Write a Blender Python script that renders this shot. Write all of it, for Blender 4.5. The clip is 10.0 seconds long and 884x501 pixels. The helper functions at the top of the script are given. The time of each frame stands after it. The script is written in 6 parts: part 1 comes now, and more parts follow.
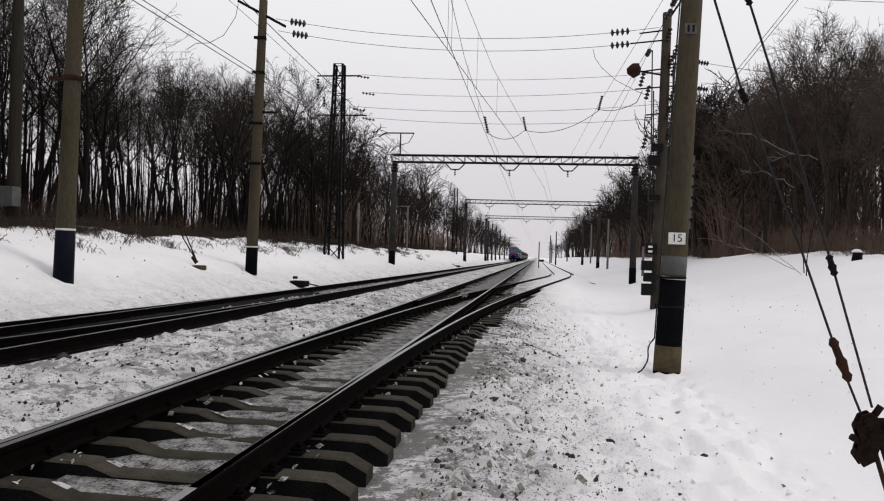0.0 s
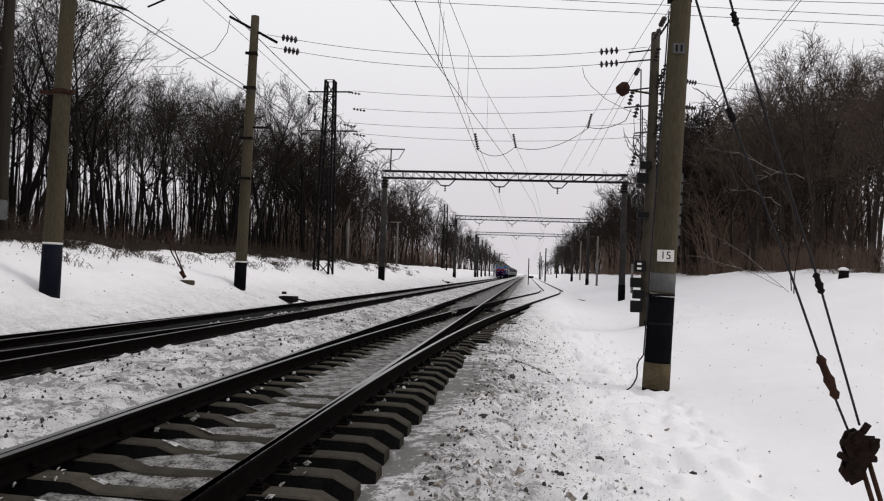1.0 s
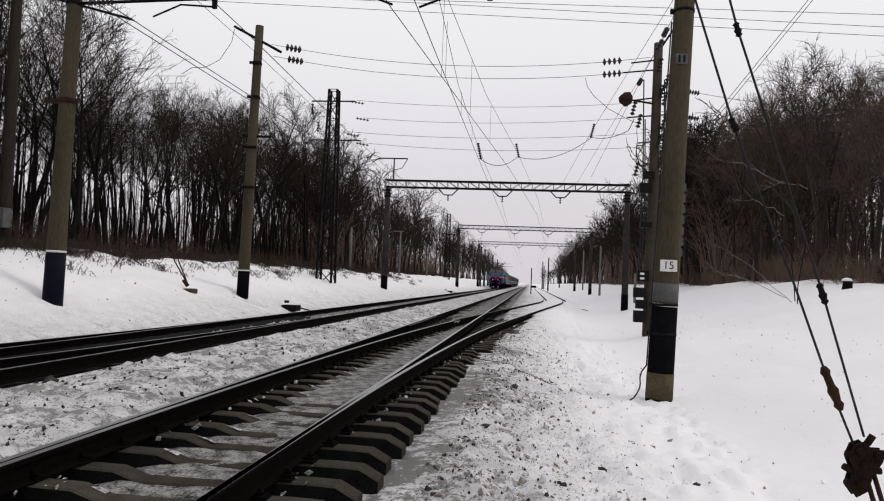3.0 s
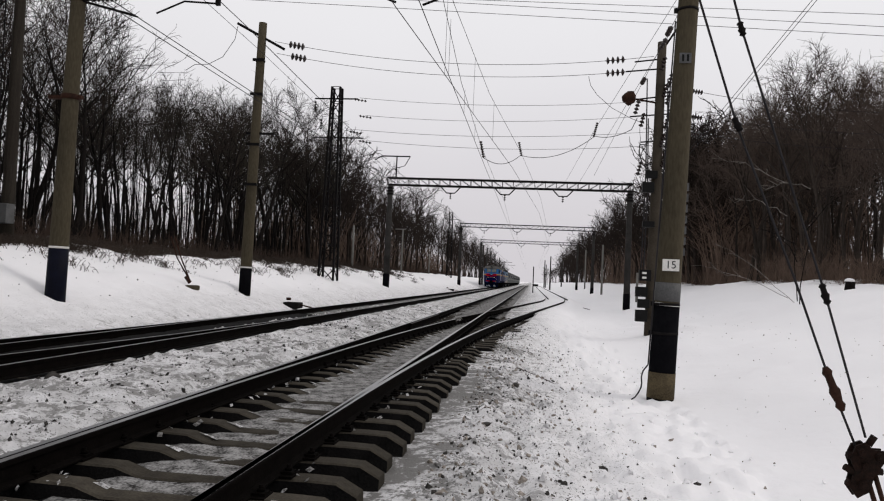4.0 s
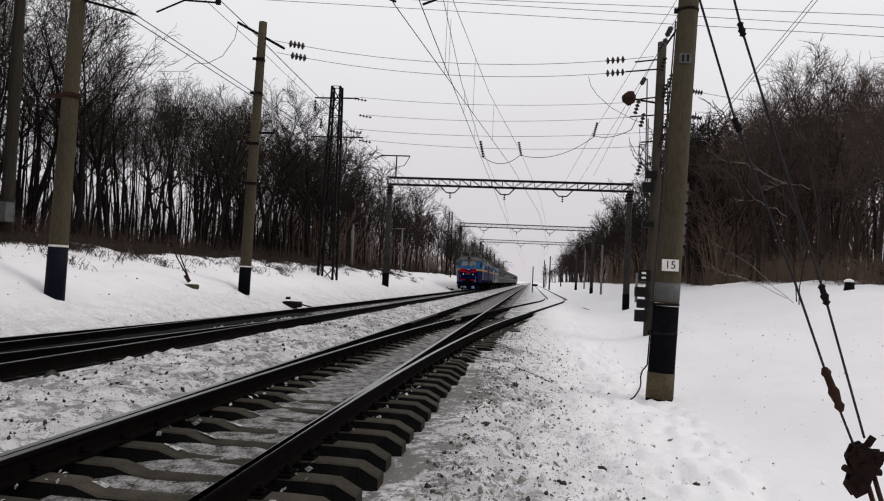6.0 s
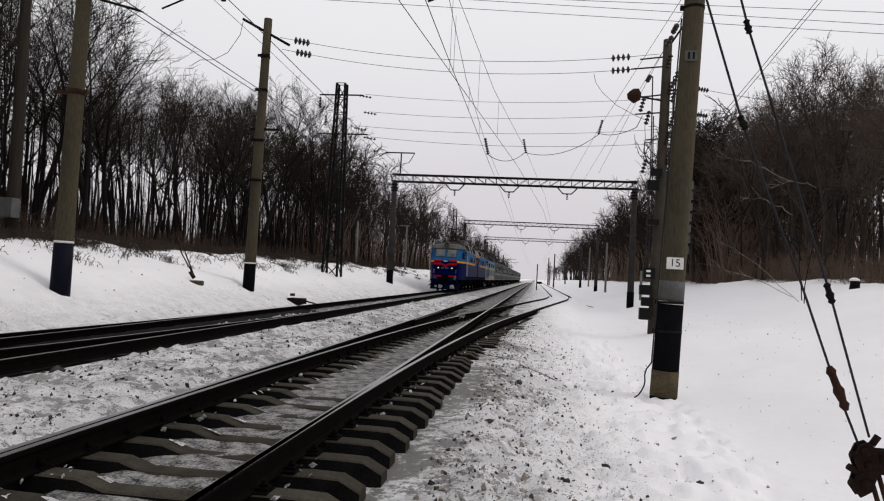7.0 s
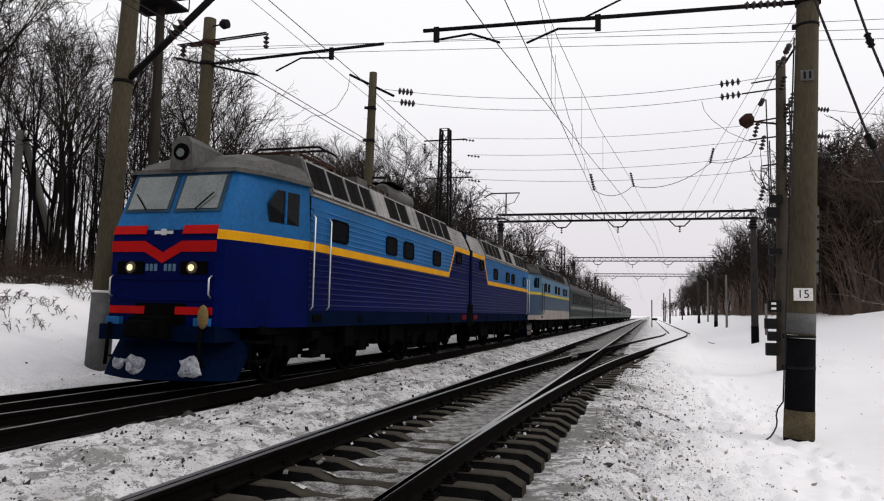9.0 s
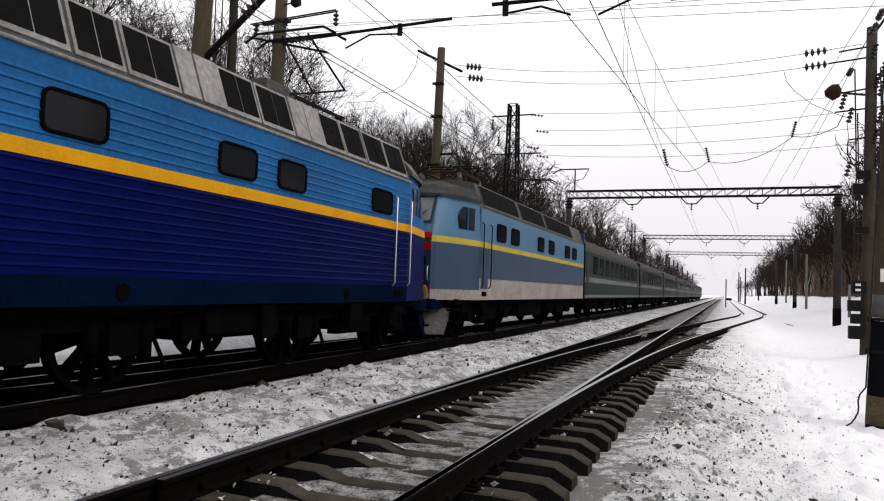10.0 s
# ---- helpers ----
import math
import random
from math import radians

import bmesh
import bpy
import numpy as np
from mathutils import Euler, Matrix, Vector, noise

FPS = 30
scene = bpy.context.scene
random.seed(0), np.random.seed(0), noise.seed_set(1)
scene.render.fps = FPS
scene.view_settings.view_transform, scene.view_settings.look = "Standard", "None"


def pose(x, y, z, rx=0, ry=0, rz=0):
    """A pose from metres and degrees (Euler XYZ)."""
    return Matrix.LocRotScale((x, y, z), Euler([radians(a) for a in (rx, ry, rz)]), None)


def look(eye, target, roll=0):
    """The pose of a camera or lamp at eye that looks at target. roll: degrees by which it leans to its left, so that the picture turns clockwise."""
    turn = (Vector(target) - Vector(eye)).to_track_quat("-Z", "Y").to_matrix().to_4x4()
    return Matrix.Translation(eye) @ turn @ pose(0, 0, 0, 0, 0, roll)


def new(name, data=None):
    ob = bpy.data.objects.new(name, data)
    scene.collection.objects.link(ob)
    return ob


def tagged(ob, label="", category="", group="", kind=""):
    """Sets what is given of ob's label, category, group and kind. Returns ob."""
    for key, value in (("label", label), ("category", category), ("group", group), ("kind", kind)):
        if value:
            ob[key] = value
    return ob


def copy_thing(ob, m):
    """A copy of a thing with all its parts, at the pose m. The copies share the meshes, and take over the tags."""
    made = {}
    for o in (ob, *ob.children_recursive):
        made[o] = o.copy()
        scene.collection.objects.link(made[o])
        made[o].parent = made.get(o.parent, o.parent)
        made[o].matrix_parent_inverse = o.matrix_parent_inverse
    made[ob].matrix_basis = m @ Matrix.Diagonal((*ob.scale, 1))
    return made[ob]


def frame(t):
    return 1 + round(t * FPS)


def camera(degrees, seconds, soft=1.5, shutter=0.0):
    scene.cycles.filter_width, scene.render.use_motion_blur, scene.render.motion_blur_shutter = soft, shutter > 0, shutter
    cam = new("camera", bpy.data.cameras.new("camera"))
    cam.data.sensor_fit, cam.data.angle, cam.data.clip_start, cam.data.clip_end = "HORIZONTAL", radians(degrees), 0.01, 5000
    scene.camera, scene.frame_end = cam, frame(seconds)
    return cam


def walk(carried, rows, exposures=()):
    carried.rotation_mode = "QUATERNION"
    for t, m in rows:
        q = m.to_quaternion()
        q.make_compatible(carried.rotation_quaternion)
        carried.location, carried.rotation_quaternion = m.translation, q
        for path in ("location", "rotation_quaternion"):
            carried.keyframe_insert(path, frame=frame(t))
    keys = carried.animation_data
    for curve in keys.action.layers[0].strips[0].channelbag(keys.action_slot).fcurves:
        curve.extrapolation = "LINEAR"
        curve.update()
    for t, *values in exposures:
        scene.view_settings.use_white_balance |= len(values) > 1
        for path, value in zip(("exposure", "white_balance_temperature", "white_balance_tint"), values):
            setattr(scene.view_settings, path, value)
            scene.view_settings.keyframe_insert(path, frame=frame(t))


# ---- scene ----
# The camera stands beside the track and turns; rows of time, yaw, pitch, roll.
EYE = (0.0, 0.0, 1.32)
TURNS = (
    (0.0, 7.65, 0.35, -1.76), (0.5, 7.83, 0.62, -1.77), (1.0, 6.82, 1.67, -2.05), (1.5, 7.02, 1.84, -2.27),
    (2.0, 7.13, 2.14, -2.17), (2.5, 7.03, 2.42, -2.13), (4.0, 7.19, 2.25, -2.57), (4.5, 7.25, 1.98, -2.62),
    (5.0, 6.93, 2.04, -2.83), (5.5, 7.00, 2.30, -2.71), (7.0, 7.49, 1.98, -2.92), (7.5, 7.79, 2.04, -2.88),
    (8.0, 8.59, 2.11, -2.76), (8.5, 9.82, 3.26, -2.36), (8.7, 11.36, 3.72, -2.10), (9.0, 16.28, 4.93, -1.25),
    (9.3, 19.91, 5.00, -1.56), (9.5, 21.68, 4.94, -1.57), (10.0, 21.64, 2.88, -2.02),
)
cam = camera(63.78, 10.0, soft=1.15)
walk(cam, [(t, pose(*EYE, 90 + p, r, y)) for t, y, p, r in TURNS],
     exposures=[(0.0, 0.0), (2.7, 0.0), (4.0, -0.06), (8.0, -0.06), (8.5, 0.0), (9.0, 0.17), (9.5, 0.34), (10.0, 0.38)])

# ---- light: an even overcast sky and a weak, very soft sun ----
world = bpy.data.worlds.new("overcast")
scene.world = world
world.use_nodes = True
wn, wl = world.node_tree.nodes, world.node_tree.links
sky = wn.new("ShaderNodeTexSky")
sky.sky_type, sky.sun_disc = "NISHITA", False
sky.sun_elevation, sky.sun_rotation = radians(42), radians(84)
sky.air_density, sky.dust_density = 1.0, 6.0
cloud = wn.new("ShaderNodeBackground")
# an overcast layer, dimmer and faintly lilac towards the horizon
up = wn.new("ShaderNodeTexCoord")
split = wn.new("ShaderNodeSeparateXYZ")
wl.new(up.outputs["Generated"], split.inputs[0])
veil = wn.new("ShaderNodeTexNoise")
veil.inputs["Scale"].default_value, veil.inputs["Detail"].default_value = 2.2, 4
wl.new(up.outputs["Generated"], veil.inputs["Vector"])
lift = wn.new("ShaderNodeMath")
lift.operation = "MULTIPLY_ADD"
lift.inputs[1].default_value = 0.16
wl.new(veil.outputs[0], lift.inputs[0])
wl.new(split.outputs["Z"], lift.inputs[2])
height = wn.new("ShaderNodeMapRange")
height.interpolation_type = "SMOOTHSTEP"
height.inputs[1].default_value, height.inputs[2].default_value = 0.04, 0.5
wl.new(lift.outputs[0], height.inputs[0])
tone = wn.new("ShaderNodeMix")
tone.data_type = "RGBA"
tone.inputs[6].default_value, tone.inputs[7].default_value = (0.66, 0.63, 0.665, 1), (0.86, 0.85, 0.87, 1)
wl.new(height.outputs[0], tone.inputs[0])
wl.new(tone.outputs[2], cloud.inputs["Color"])
cloud.inputs["Strength"].default_value = 1.12
blue = wn.new("ShaderNodeBackground")
blue.inputs["Strength"].default_value = 0.05
both = wn.new("ShaderNodeMixShader")
both.inputs[0].default_value = 0.9
wl.new(sky.outputs[0], blue.inputs["Color"])
wl.new(blue.outputs[0], both.inputs[1])
wl.new(cloud.outputs[0], both.inputs[2])
wl.new(both.outputs[0], wn["World Output"].inputs["Surface"])
sun = new("sun", bpy.data.lights.new("sun", "SUN"))
sun.data.energy, sun.data.angle, sun.data.color = 0.7, radians(18), (1.0, 0.95, 0.9)
sun.matrix_world = look((38, 4, 34), (0, 0, 0))


# ---- materials ----
def mat(name, base, base2=None, rough=0.7, metal=0.0, scale=3.0, fine=40.0, bump=0.2, amount=0.6, stretch=(1, 1, 1), glow=0.0, coat=0.0, rand=0.0, spec=None):
    """A surface whose colour wanders between two tones at a coarse and a fine scale, with a fine relief."""
    m = bpy.data.materials.new(name)
    m.use_nodes = True
    n, l = m.node_tree.nodes, m.node_tree.links
    b = n["Principled BSDF"]
    base2 = base2 or tuple(c * 0.72 for c in base)
    co = n.new("ShaderNodeTexCoord")
    mp = n.new("ShaderNodeMapping")
    mp.inputs["Scale"].default_value = stretch
    l.new(co.outputs["Object"], mp.inputs["Vector"])
    big, small = n.new("ShaderNodeTexNoise"), n.new("ShaderNodeTexNoise")
    for node, s in ((big, scale), (small, fine)):
        node.inputs["Scale"].default_value, node.inputs["Detail"].default_value = s, 5
        l.new(mp.outputs[0], node.inputs["Vector"])
    mix = n.new("ShaderNodeMath")
    mix.operation = "MULTIPLY_ADD"
    mix.inputs[1].default_value = 0.5
    l.new(small.outputs[0], mix.inputs[0])
    half = n.new("ShaderNodeMath")
    half.operation = "MULTIPLY"
    half.inputs[1].default_value = 0.5
    l.new(big.outputs[0], half.inputs[0])
    l.new(half.outputs[0], mix.inputs[2])
    ramp = n.new("ShaderNodeMapRange")
    ramp.inputs[1].default_value, ramp.inputs[2].default_value = 0.5 - 0.28 * (1.2 - amount), 0.5 + 0.28 * (1.2 - amount)
    l.new(mix.outputs[0], ramp.inputs[0])
    col = n.new("ShaderNodeMix")
    col.data_type = "RGBA"
    col.inputs[6].default_value, col.inputs[7].default_value = (*base2, 1), (*base, 1)
    l.new(ramp.outputs[0], col.inputs[0])
    out = col.outputs[2]
    if rand:
        info, hsv, rng = n.new("ShaderNodeObjectInfo"), n.new("ShaderNodeHueSaturation"), n.new("ShaderNodeMapRange")
        rng.inputs[3].default_value, rng.inputs[4].default_value = 1 - rand, 1 + rand
        l.new(info.outputs["Random"], rng.inputs[0])
        l.new(rng.outputs[0], hsv.inputs["Value"])
        l.new(out, hsv.inputs["Color"])
        out = hsv.outputs[0]
    l.new(out, b.inputs["Base Color"])
    b.inputs["Roughness"].default_value, b.inputs["Metallic"].default_value = rough, metal
    b.inputs["Coat Weight"].default_value = coat
    b.inputs["Specular IOR Level"].default_value = spec if spec is not None else (0.4 if rough < 0.5 else 0.08)
    if glow:
        b.inputs["Emission Color"].default_value, b.inputs["Emission Strength"].default_value = (*base, 1), glow
    if bump:
        bp = n.new("ShaderNodeBump")
        bp.inputs["Strength"].default_value, bp.inputs["Distance"].default_value = bump, 0.02
        l.new(mix.outputs[0], bp.inputs["Height"])
        l.new(bp.outputs[0], b.inputs["Normal"])
    return m


def snow_mat():
    """Clean snow that turns into trampled, sooty snow with grit along the tracks."""
    m = bpy.data.materials.new("snow")
    m.use_nodes = True
    n, l = m.node_tree.nodes, m.node_tree.links
    b = n["Principled BSDF"]
    pos, sep = n.new("ShaderNodeNewGeometry"), n.new("ShaderNodeSeparateXYZ")
    l.new(pos.outputs["Position"], sep.inputs[0])

    def noise(scale, detail, rough=0.6):
        t = n.new("ShaderNodeTexNoise")
        t.inputs["Scale"].default_value, t.inputs["Detail"].default_value, t.inputs["Roughness"].default_value = scale, detail, rough
        l.new(pos.outputs["Position"], t.inputs["Vector"])
        return t.outputs[0]

    def math(op, a, c, d=None):
        t = n.new("ShaderNodeMath")
        t.operation = op
        for i, x in enumerate((a, c, d)):
            if x is None:
                continue
            if isinstance(x, (int, float)):
                t.inputs[i].default_value = x
            else:
                l.new(x, t.inputs[i])
        return t.outputs[0]

    def smooth(x, a, c):
        t = n.new("ShaderNodeMapRange")
        t.interpolation_type = "SMOOTHSTEP"
        t.inputs[1].default_value, t.inputs[2].default_value = a, c
        l.new(x, t.inputs[0])
        return t.outputs[0]

    wobble = math("MULTIPLY_ADD", noise(0.5, 3), 1.6, -0.8)
    x = math("ADD", sep.outputs["X"], wobble)
    # dirt lies thick between the tracks, thins out over the shoulder
    right = math("SUBTRACT", 1.0, smooth(x, -1.3, 2.2))
    left = smooth(x, -12.5, -7.6)
    zone = math("MULTIPLY", math("MULTIPLY", right, left), math("MULTIPLY_ADD", smooth(x, -4.6, -2.5), 0.14, 0.86))
    grit = noise(7.5, 9, 0.72)
    patch = noise(1.3, 6, 0.65)
    speck = noise(38.0, 4, 0.65)
    level = math("MULTIPLY_ADD", grit, 0.52, math("MULTIPLY_ADD", patch, 0.42, math("MULTIPLY", speck, 0.16)))
    edge = math("MULTIPLY_ADD", zone, -0.215, 0.725)
    dirty = smooth(math("SUBTRACT", level, edge), -0.022, 0.05)
    grey = math("MULTIPLY", dirty, math("MULTIPLY_ADD", zone, 0.75, 0.12))
    wash = math("MULTIPLY", zone, smooth(noise(2.4, 8, 0.7), 0.25, 0.7))
    grey = math("MAXIMUM", grey, math("MULTIPLY", wash, 0.52))
    # loose black grit
    fleck = math("MULTIPLY", smooth(math("MULTIPLY_ADD", noise(5.0, 3), 0.25, noise(46.0, 3, 0.5)), 0.73, 0.78), smooth(zone, 0.05, 0.5))
    grey = math("MAXIMUM", grey, math("MULTIPLY", fleck, 0.95))
    # leaf litter on the wood's floor
    far_l = math("MULTIPLY", smooth(x, -37.0, -31.0), math("SUBTRACT", 1.0, smooth(x, -19.5, -16.2)))
    far_r = math("MULTIPLY", smooth(x, 15.0, 17.5), math("SUBTRACT", 1.0, smooth(x, 36.0, 42.0)))
    litter = math("MULTIPLY", math("ADD", far_l, far_r), smooth(noise(2.0, 6), 0.36, 0.5))
    c1, c2 = n.new("ShaderNodeMix"), n.new("ShaderNodeMix")
    for c in (c1, c2):
        c.data_type = "RGBA"
    c1.inputs[6].default_value, c1.inputs[7].default_value = (0.82, 0.81, 0.825, 1), (0.07, 0.066, 0.056, 1)
    l.new(grey, c1.inputs[0])
    l.new(c1.outputs[2], c2.inputs[6])
    c2.inputs[7].default_value = (0.04, 0.025, 0.019, 1)
    l.new(litter, c2.inputs[0])
    l.new(c2.outputs[2], b.inputs["Base Color"])
    b.inputs["Roughness"].default_value = 0.75
    b.inputs["Specular IOR Level"].default_value = 0.25
    bp = n.new("ShaderNodeBump")
    bp.inputs["Strength"].default_value, bp.inputs["Distance"].default_value = 0.9, 0.1
    l.new(math("ADD", math("MULTIPLY", math("MULTIPLY", level, zone), 1.2), math("MULTIPLY", noise(1.1, 5), 0.6)), bp.inputs["Height"])
    l.new(bp.outputs[0], b.inputs["Normal"])
    return m


SNOW = snow_mat()
BALLAST = mat("oily_ballast_and_side_shade", (0.012, 0.011, 0.0105), (0.003, 0.003, 0.003), 0.9, scale=6, fine=45, bump=0.9)
GRITTY = mat("gritty_snow", (0.3, 0.295, 0.29), (0.02, 0.018, 0.017), 0.85, scale=7, fine=45, bump=0.8, amount=0.85)
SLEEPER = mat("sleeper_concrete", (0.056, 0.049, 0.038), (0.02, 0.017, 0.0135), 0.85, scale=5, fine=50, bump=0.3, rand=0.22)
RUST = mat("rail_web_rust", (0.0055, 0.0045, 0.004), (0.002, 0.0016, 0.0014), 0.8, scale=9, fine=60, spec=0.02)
HEAD = mat("worn_rail_head", (0.42, 0.42, 0.43), (0.25, 0.245, 0.245), 0.36, 1.0, scale=2, fine=30, bump=0.05, stretch=(8, 0.3, 1))
DARKHEAD = mat("dull_rail_head", (0.07, 0.06, 0.055), (0.025, 0.02, 0.02), 0.55, 0.5, scale=3, fine=30)
CONCRETE = mat("pole_concrete", (0.08, 0.067, 0.044), (0.038, 0.032, 0.021), 0.85, scale=1.5, fine=28, bump=0.25, stretch=(1, 1, 0.25))
OLDGREY = mat("old_grey_concrete", (0.2, 0.195, 0.18), (0.11, 0.105, 0.095), 0.85, scale=1.5, fine=28, bump=0.25)
BITUMEN = mat("black_pole_paint", (0.006, 0.006, 0.007), (0.002, 0.002, 0.003), 0.8, scale=4, fine=30, spec=0.02)
BLUEPAINT = mat("dark_blue_pole_paint", (0.004, 0.005, 0.014), (0.0015, 0.002, 0.005), 0.6, scale=4, fine=30)
WHITE = mat("white_paint", (0.75, 0.74, 0.71), (0.55, 0.53, 0.5), 0.6, scale=5, fine=40, bump=0.1)
INK = mat("black_lettering", (0.01, 0.01, 0.01), None, 0.6, bump=0)
WOODPOLE = mat("tarred_pole", (0.036, 0.031, 0.024), (0.015, 0.012, 0.01), 0.85, scale=3, fine=30, stretch=(4, 4, 0.3))
STEEL = mat("dark_painted_steel", (0.011, 0.0095, 0.0095), (0.004, 0.0035, 0.0035), 0.75, 0.0, scale=5, fine=40)
RUSTY = mat("rusty_steel", (0.05, 0.022, 0.014), (0.014, 0.008, 0.006), 0.75, 0.0, scale=7, fine=50)
GREYSTEEL = mat("grey_galvanised_steel", (0.13, 0.13, 0.13), (0.07, 0.07, 0.07), 0.6, 0.4, scale=4, fine=40)
WIRE = mat("wire", (0.03, 0.028, 0.03), None, 0.7, 0.0, bump=0)
PORCELAIN = mat("brown_porcelain", (0.022, 0.011, 0.009), (0.009, 0.005, 0.004), 0.25, scale=5, bump=0)
BARK = mat("bark", (0.013, 0.0108, 0.0096), (0.004, 0.0033, 0.003), 0.95, scale=3, fine=20, bump=0.5, stretch=(3, 3, 0.5), rand=0.3)
TWIG = mat("twigs", (0.036, 0.027, 0.022), (0.011, 0.0085, 0.007), 0.95, scale=2, bump=0, rand=0.35)
TWIGGREEN = mat("mossy_twigs", (0.036, 0.032, 0.024), (0.012, 0.0105, 0.008), 0.95, scale=2, bump=0, rand=0.3)
WEED = mat("dry_weed", (0.075, 0.058, 0.047), (0.02, 0.0155, 0.0125), 0.95, scale=1.2, bump=0)
BARKBROWN = mat("brown_bark", (0.046, 0.037, 0.031), (0.013, 0.0105, 0.009), 0.95, scale=3, fine=20, bump=0.5, stretch=(3, 3, 0.5), rand=0.4)
TWIGBROWN = mat("brown_twigs", (0.105, 0.08, 0.066), (0.036, 0.027, 0.022), 0.95, scale=2, bump=0, rand=0.35)
BRUSH = mat("dry_brush", (0.17, 0.12, 0.092), (0.06, 0.042, 0.033), 0.95, scale=1.2, bump=0)
DARKBRUSH = mat("dark_brush", (0.075, 0.052, 0.041), (0.022, 0.0155, 0.012), 0.95, scale=1.2, bump=0)
CLOD = mat("dirty_clod", (0.4, 0.36, 0.32), (0.09, 0.075, 0.06), 0.9, scale=14, fine=50)
STONE = mat("ballast_stone", (0.07, 0.065, 0.06), (0.015, 0.014, 0.013), 0.9, scale=6, fine=40)


# ---- building helpers ----
def part(name, bm, material, parent=None, label="", smooth=False):
    me = bpy.data.meshes.new(name)
    bm.normal_update()
    bm.to_mesh(me)
    bm.free()
    for m in (material if isinstance(material, (list, tuple)) else [material]):
        me.materials.append(m)
    if smooth:
        for p in me.polygons:
            p.use_smooth = True
    ob = new(name, me)
    if parent:
        ob.parent = parent
    if label:
        ob["label"] = label
    return ob


def empty(name, m=None):
    ob = new(name)
    if m:
        ob.matrix_basis = m
    return ob


def box(bm, x0, x1, y0, y1, z0, z1, mi=0):
    v = [bm.verts.new(p) for p in ((x0, y0, z0), (x1, y0, z0), (x1, y1, z0), (x0, y1, z0), (x0, y0, z1), (x1, y0, z1), (x1, y1, z1), (x0, y1, z1))]
    for f in ((0, 3, 2, 1), (4, 5, 6, 7), (0, 1, 5, 4), (1, 2, 6, 5), (2, 3, 7, 6), (3, 0, 4, 7)):
        bm.faces.new([v[i] for i in f]).material_index = mi
    return v


def bevelled(bm, w=0.01):
    bmesh.ops.bevel(bm, geom=list(bm.edges), offset=w, segments=2, affect="EDGES", profile=0.6)
    return bm


def tube(bm, pts, radii, sides=8, caps=True, mi=0):
    """A round bar through the points, tapering."""
    pts = [Vector(p) for p in pts]
    if not isinstance(radii, (list, tuple)):
        radii = [radii] * len(pts)
    rings, ref = [], None
    for i, p in enumerate(pts):
        d = (pts[min(i + 1, len(pts) - 1)] - pts[max(i - 1, 0)]).normalized()
        if ref is None:
            ref = d.orthogonal().normalized()
        u = (ref - d * ref.dot(d)).normalized()
        ref, w = u, d.cross(u)
        rings.append([bm.verts.new(p + (u * math.cos(a) + w * math.sin(a)) * radii[i]) for a in (2 * math.pi * k / sides for k in range(sides))])
    for a, b in zip(rings, rings[1:]):
        for k in range(sides):
            f = bm.faces.new((a[k], a[(k + 1) % sides], b[(k + 1) % sides], b[k]))
            f.material_index, f.smooth = mi, sides > 5
    if caps and sides > 2:
        bm.faces.new(rings[0][::-1]).material_index = mi
        bm.faces.new(rings[-1]).material_index = mi
    return bm


def bar(bm, a, b, w=0.05):
    return tube(bm, (a, b), w / 2, 4)


def lerp_list(x, table):
    if x <= table[0][0]:
        return table[0][1]
    for (a, va), (b, vb) in zip(table, table[1:]):
        if x <= b:
            k = (x - a) / (b - a)
            return va + (vb - va) * k
    return table[-1][1]


def sm(x, a, b):
    k = min(1, max(0, (x - a) / (b - a)))
    return k * k * (3 - 2 * k)


# ---- the lines of the tracks and their turnouts ----
NEAR_L, NEAR_R = -3.47, -1.84
FAR_L, FAR_R = -8.12, -6.49


def branch(s, radius, slope):
    """How far a turnout's curved track has swung out after s metres."""
    if s <= 0:
        return 0.0
    end = slope * radius
    return s * s / (2 * radius) if s < end else end * slope / 2 + (s - end) * slope


def near_swing(y):
    k = branch(y - 3.7, 205, 0.111)
    top = 4.95
    if k > top - 0.9:
        k = top - 0.9 * math.exp(-(k - top + 0.9) / 0.9)
    return k


def far_swing(y):
    return branch(23.5 - y, 165, 0.111)


# ---- the lie of the land: railway in a shallow cutting between two wooded banks ----
ACROSS = ((-220, 9), (-60, 4.2), (-30, 2.8), (-20, 2.05), (-16.5, 1.9), (-14.6, 1.62), (-12.4, 1.0), (-10.6, 0.45), (-9.6, 0.08), (-9.0, -0.2), (-8.7, -0.33),
          (-6.42, -0.33), (-6.3, -0.2), (-6.05, -0.175), (-5.7, -0.18), (-5.3, -0.19), (-4.5, -0.23), (-4.0, -0.36), (-1.2, -0.38), (-0.95, -0.36), (-0.5, -0.31), (0.0, -0.40), (1.2, -0.52), (2.3, -0.58), (3.0, -0.54), (4.4, -0.2), (6.5, 0.2),
          (9, 0.85), (12, 1.65), (14, 1.98), (17, 2.15), (40, 3.2), (220, 10))


HOLLOWS = ((-11.05, 15.4), (-10.6, 25.4), (-11.2, 22.55))  # snow melted away from the poles on the bank


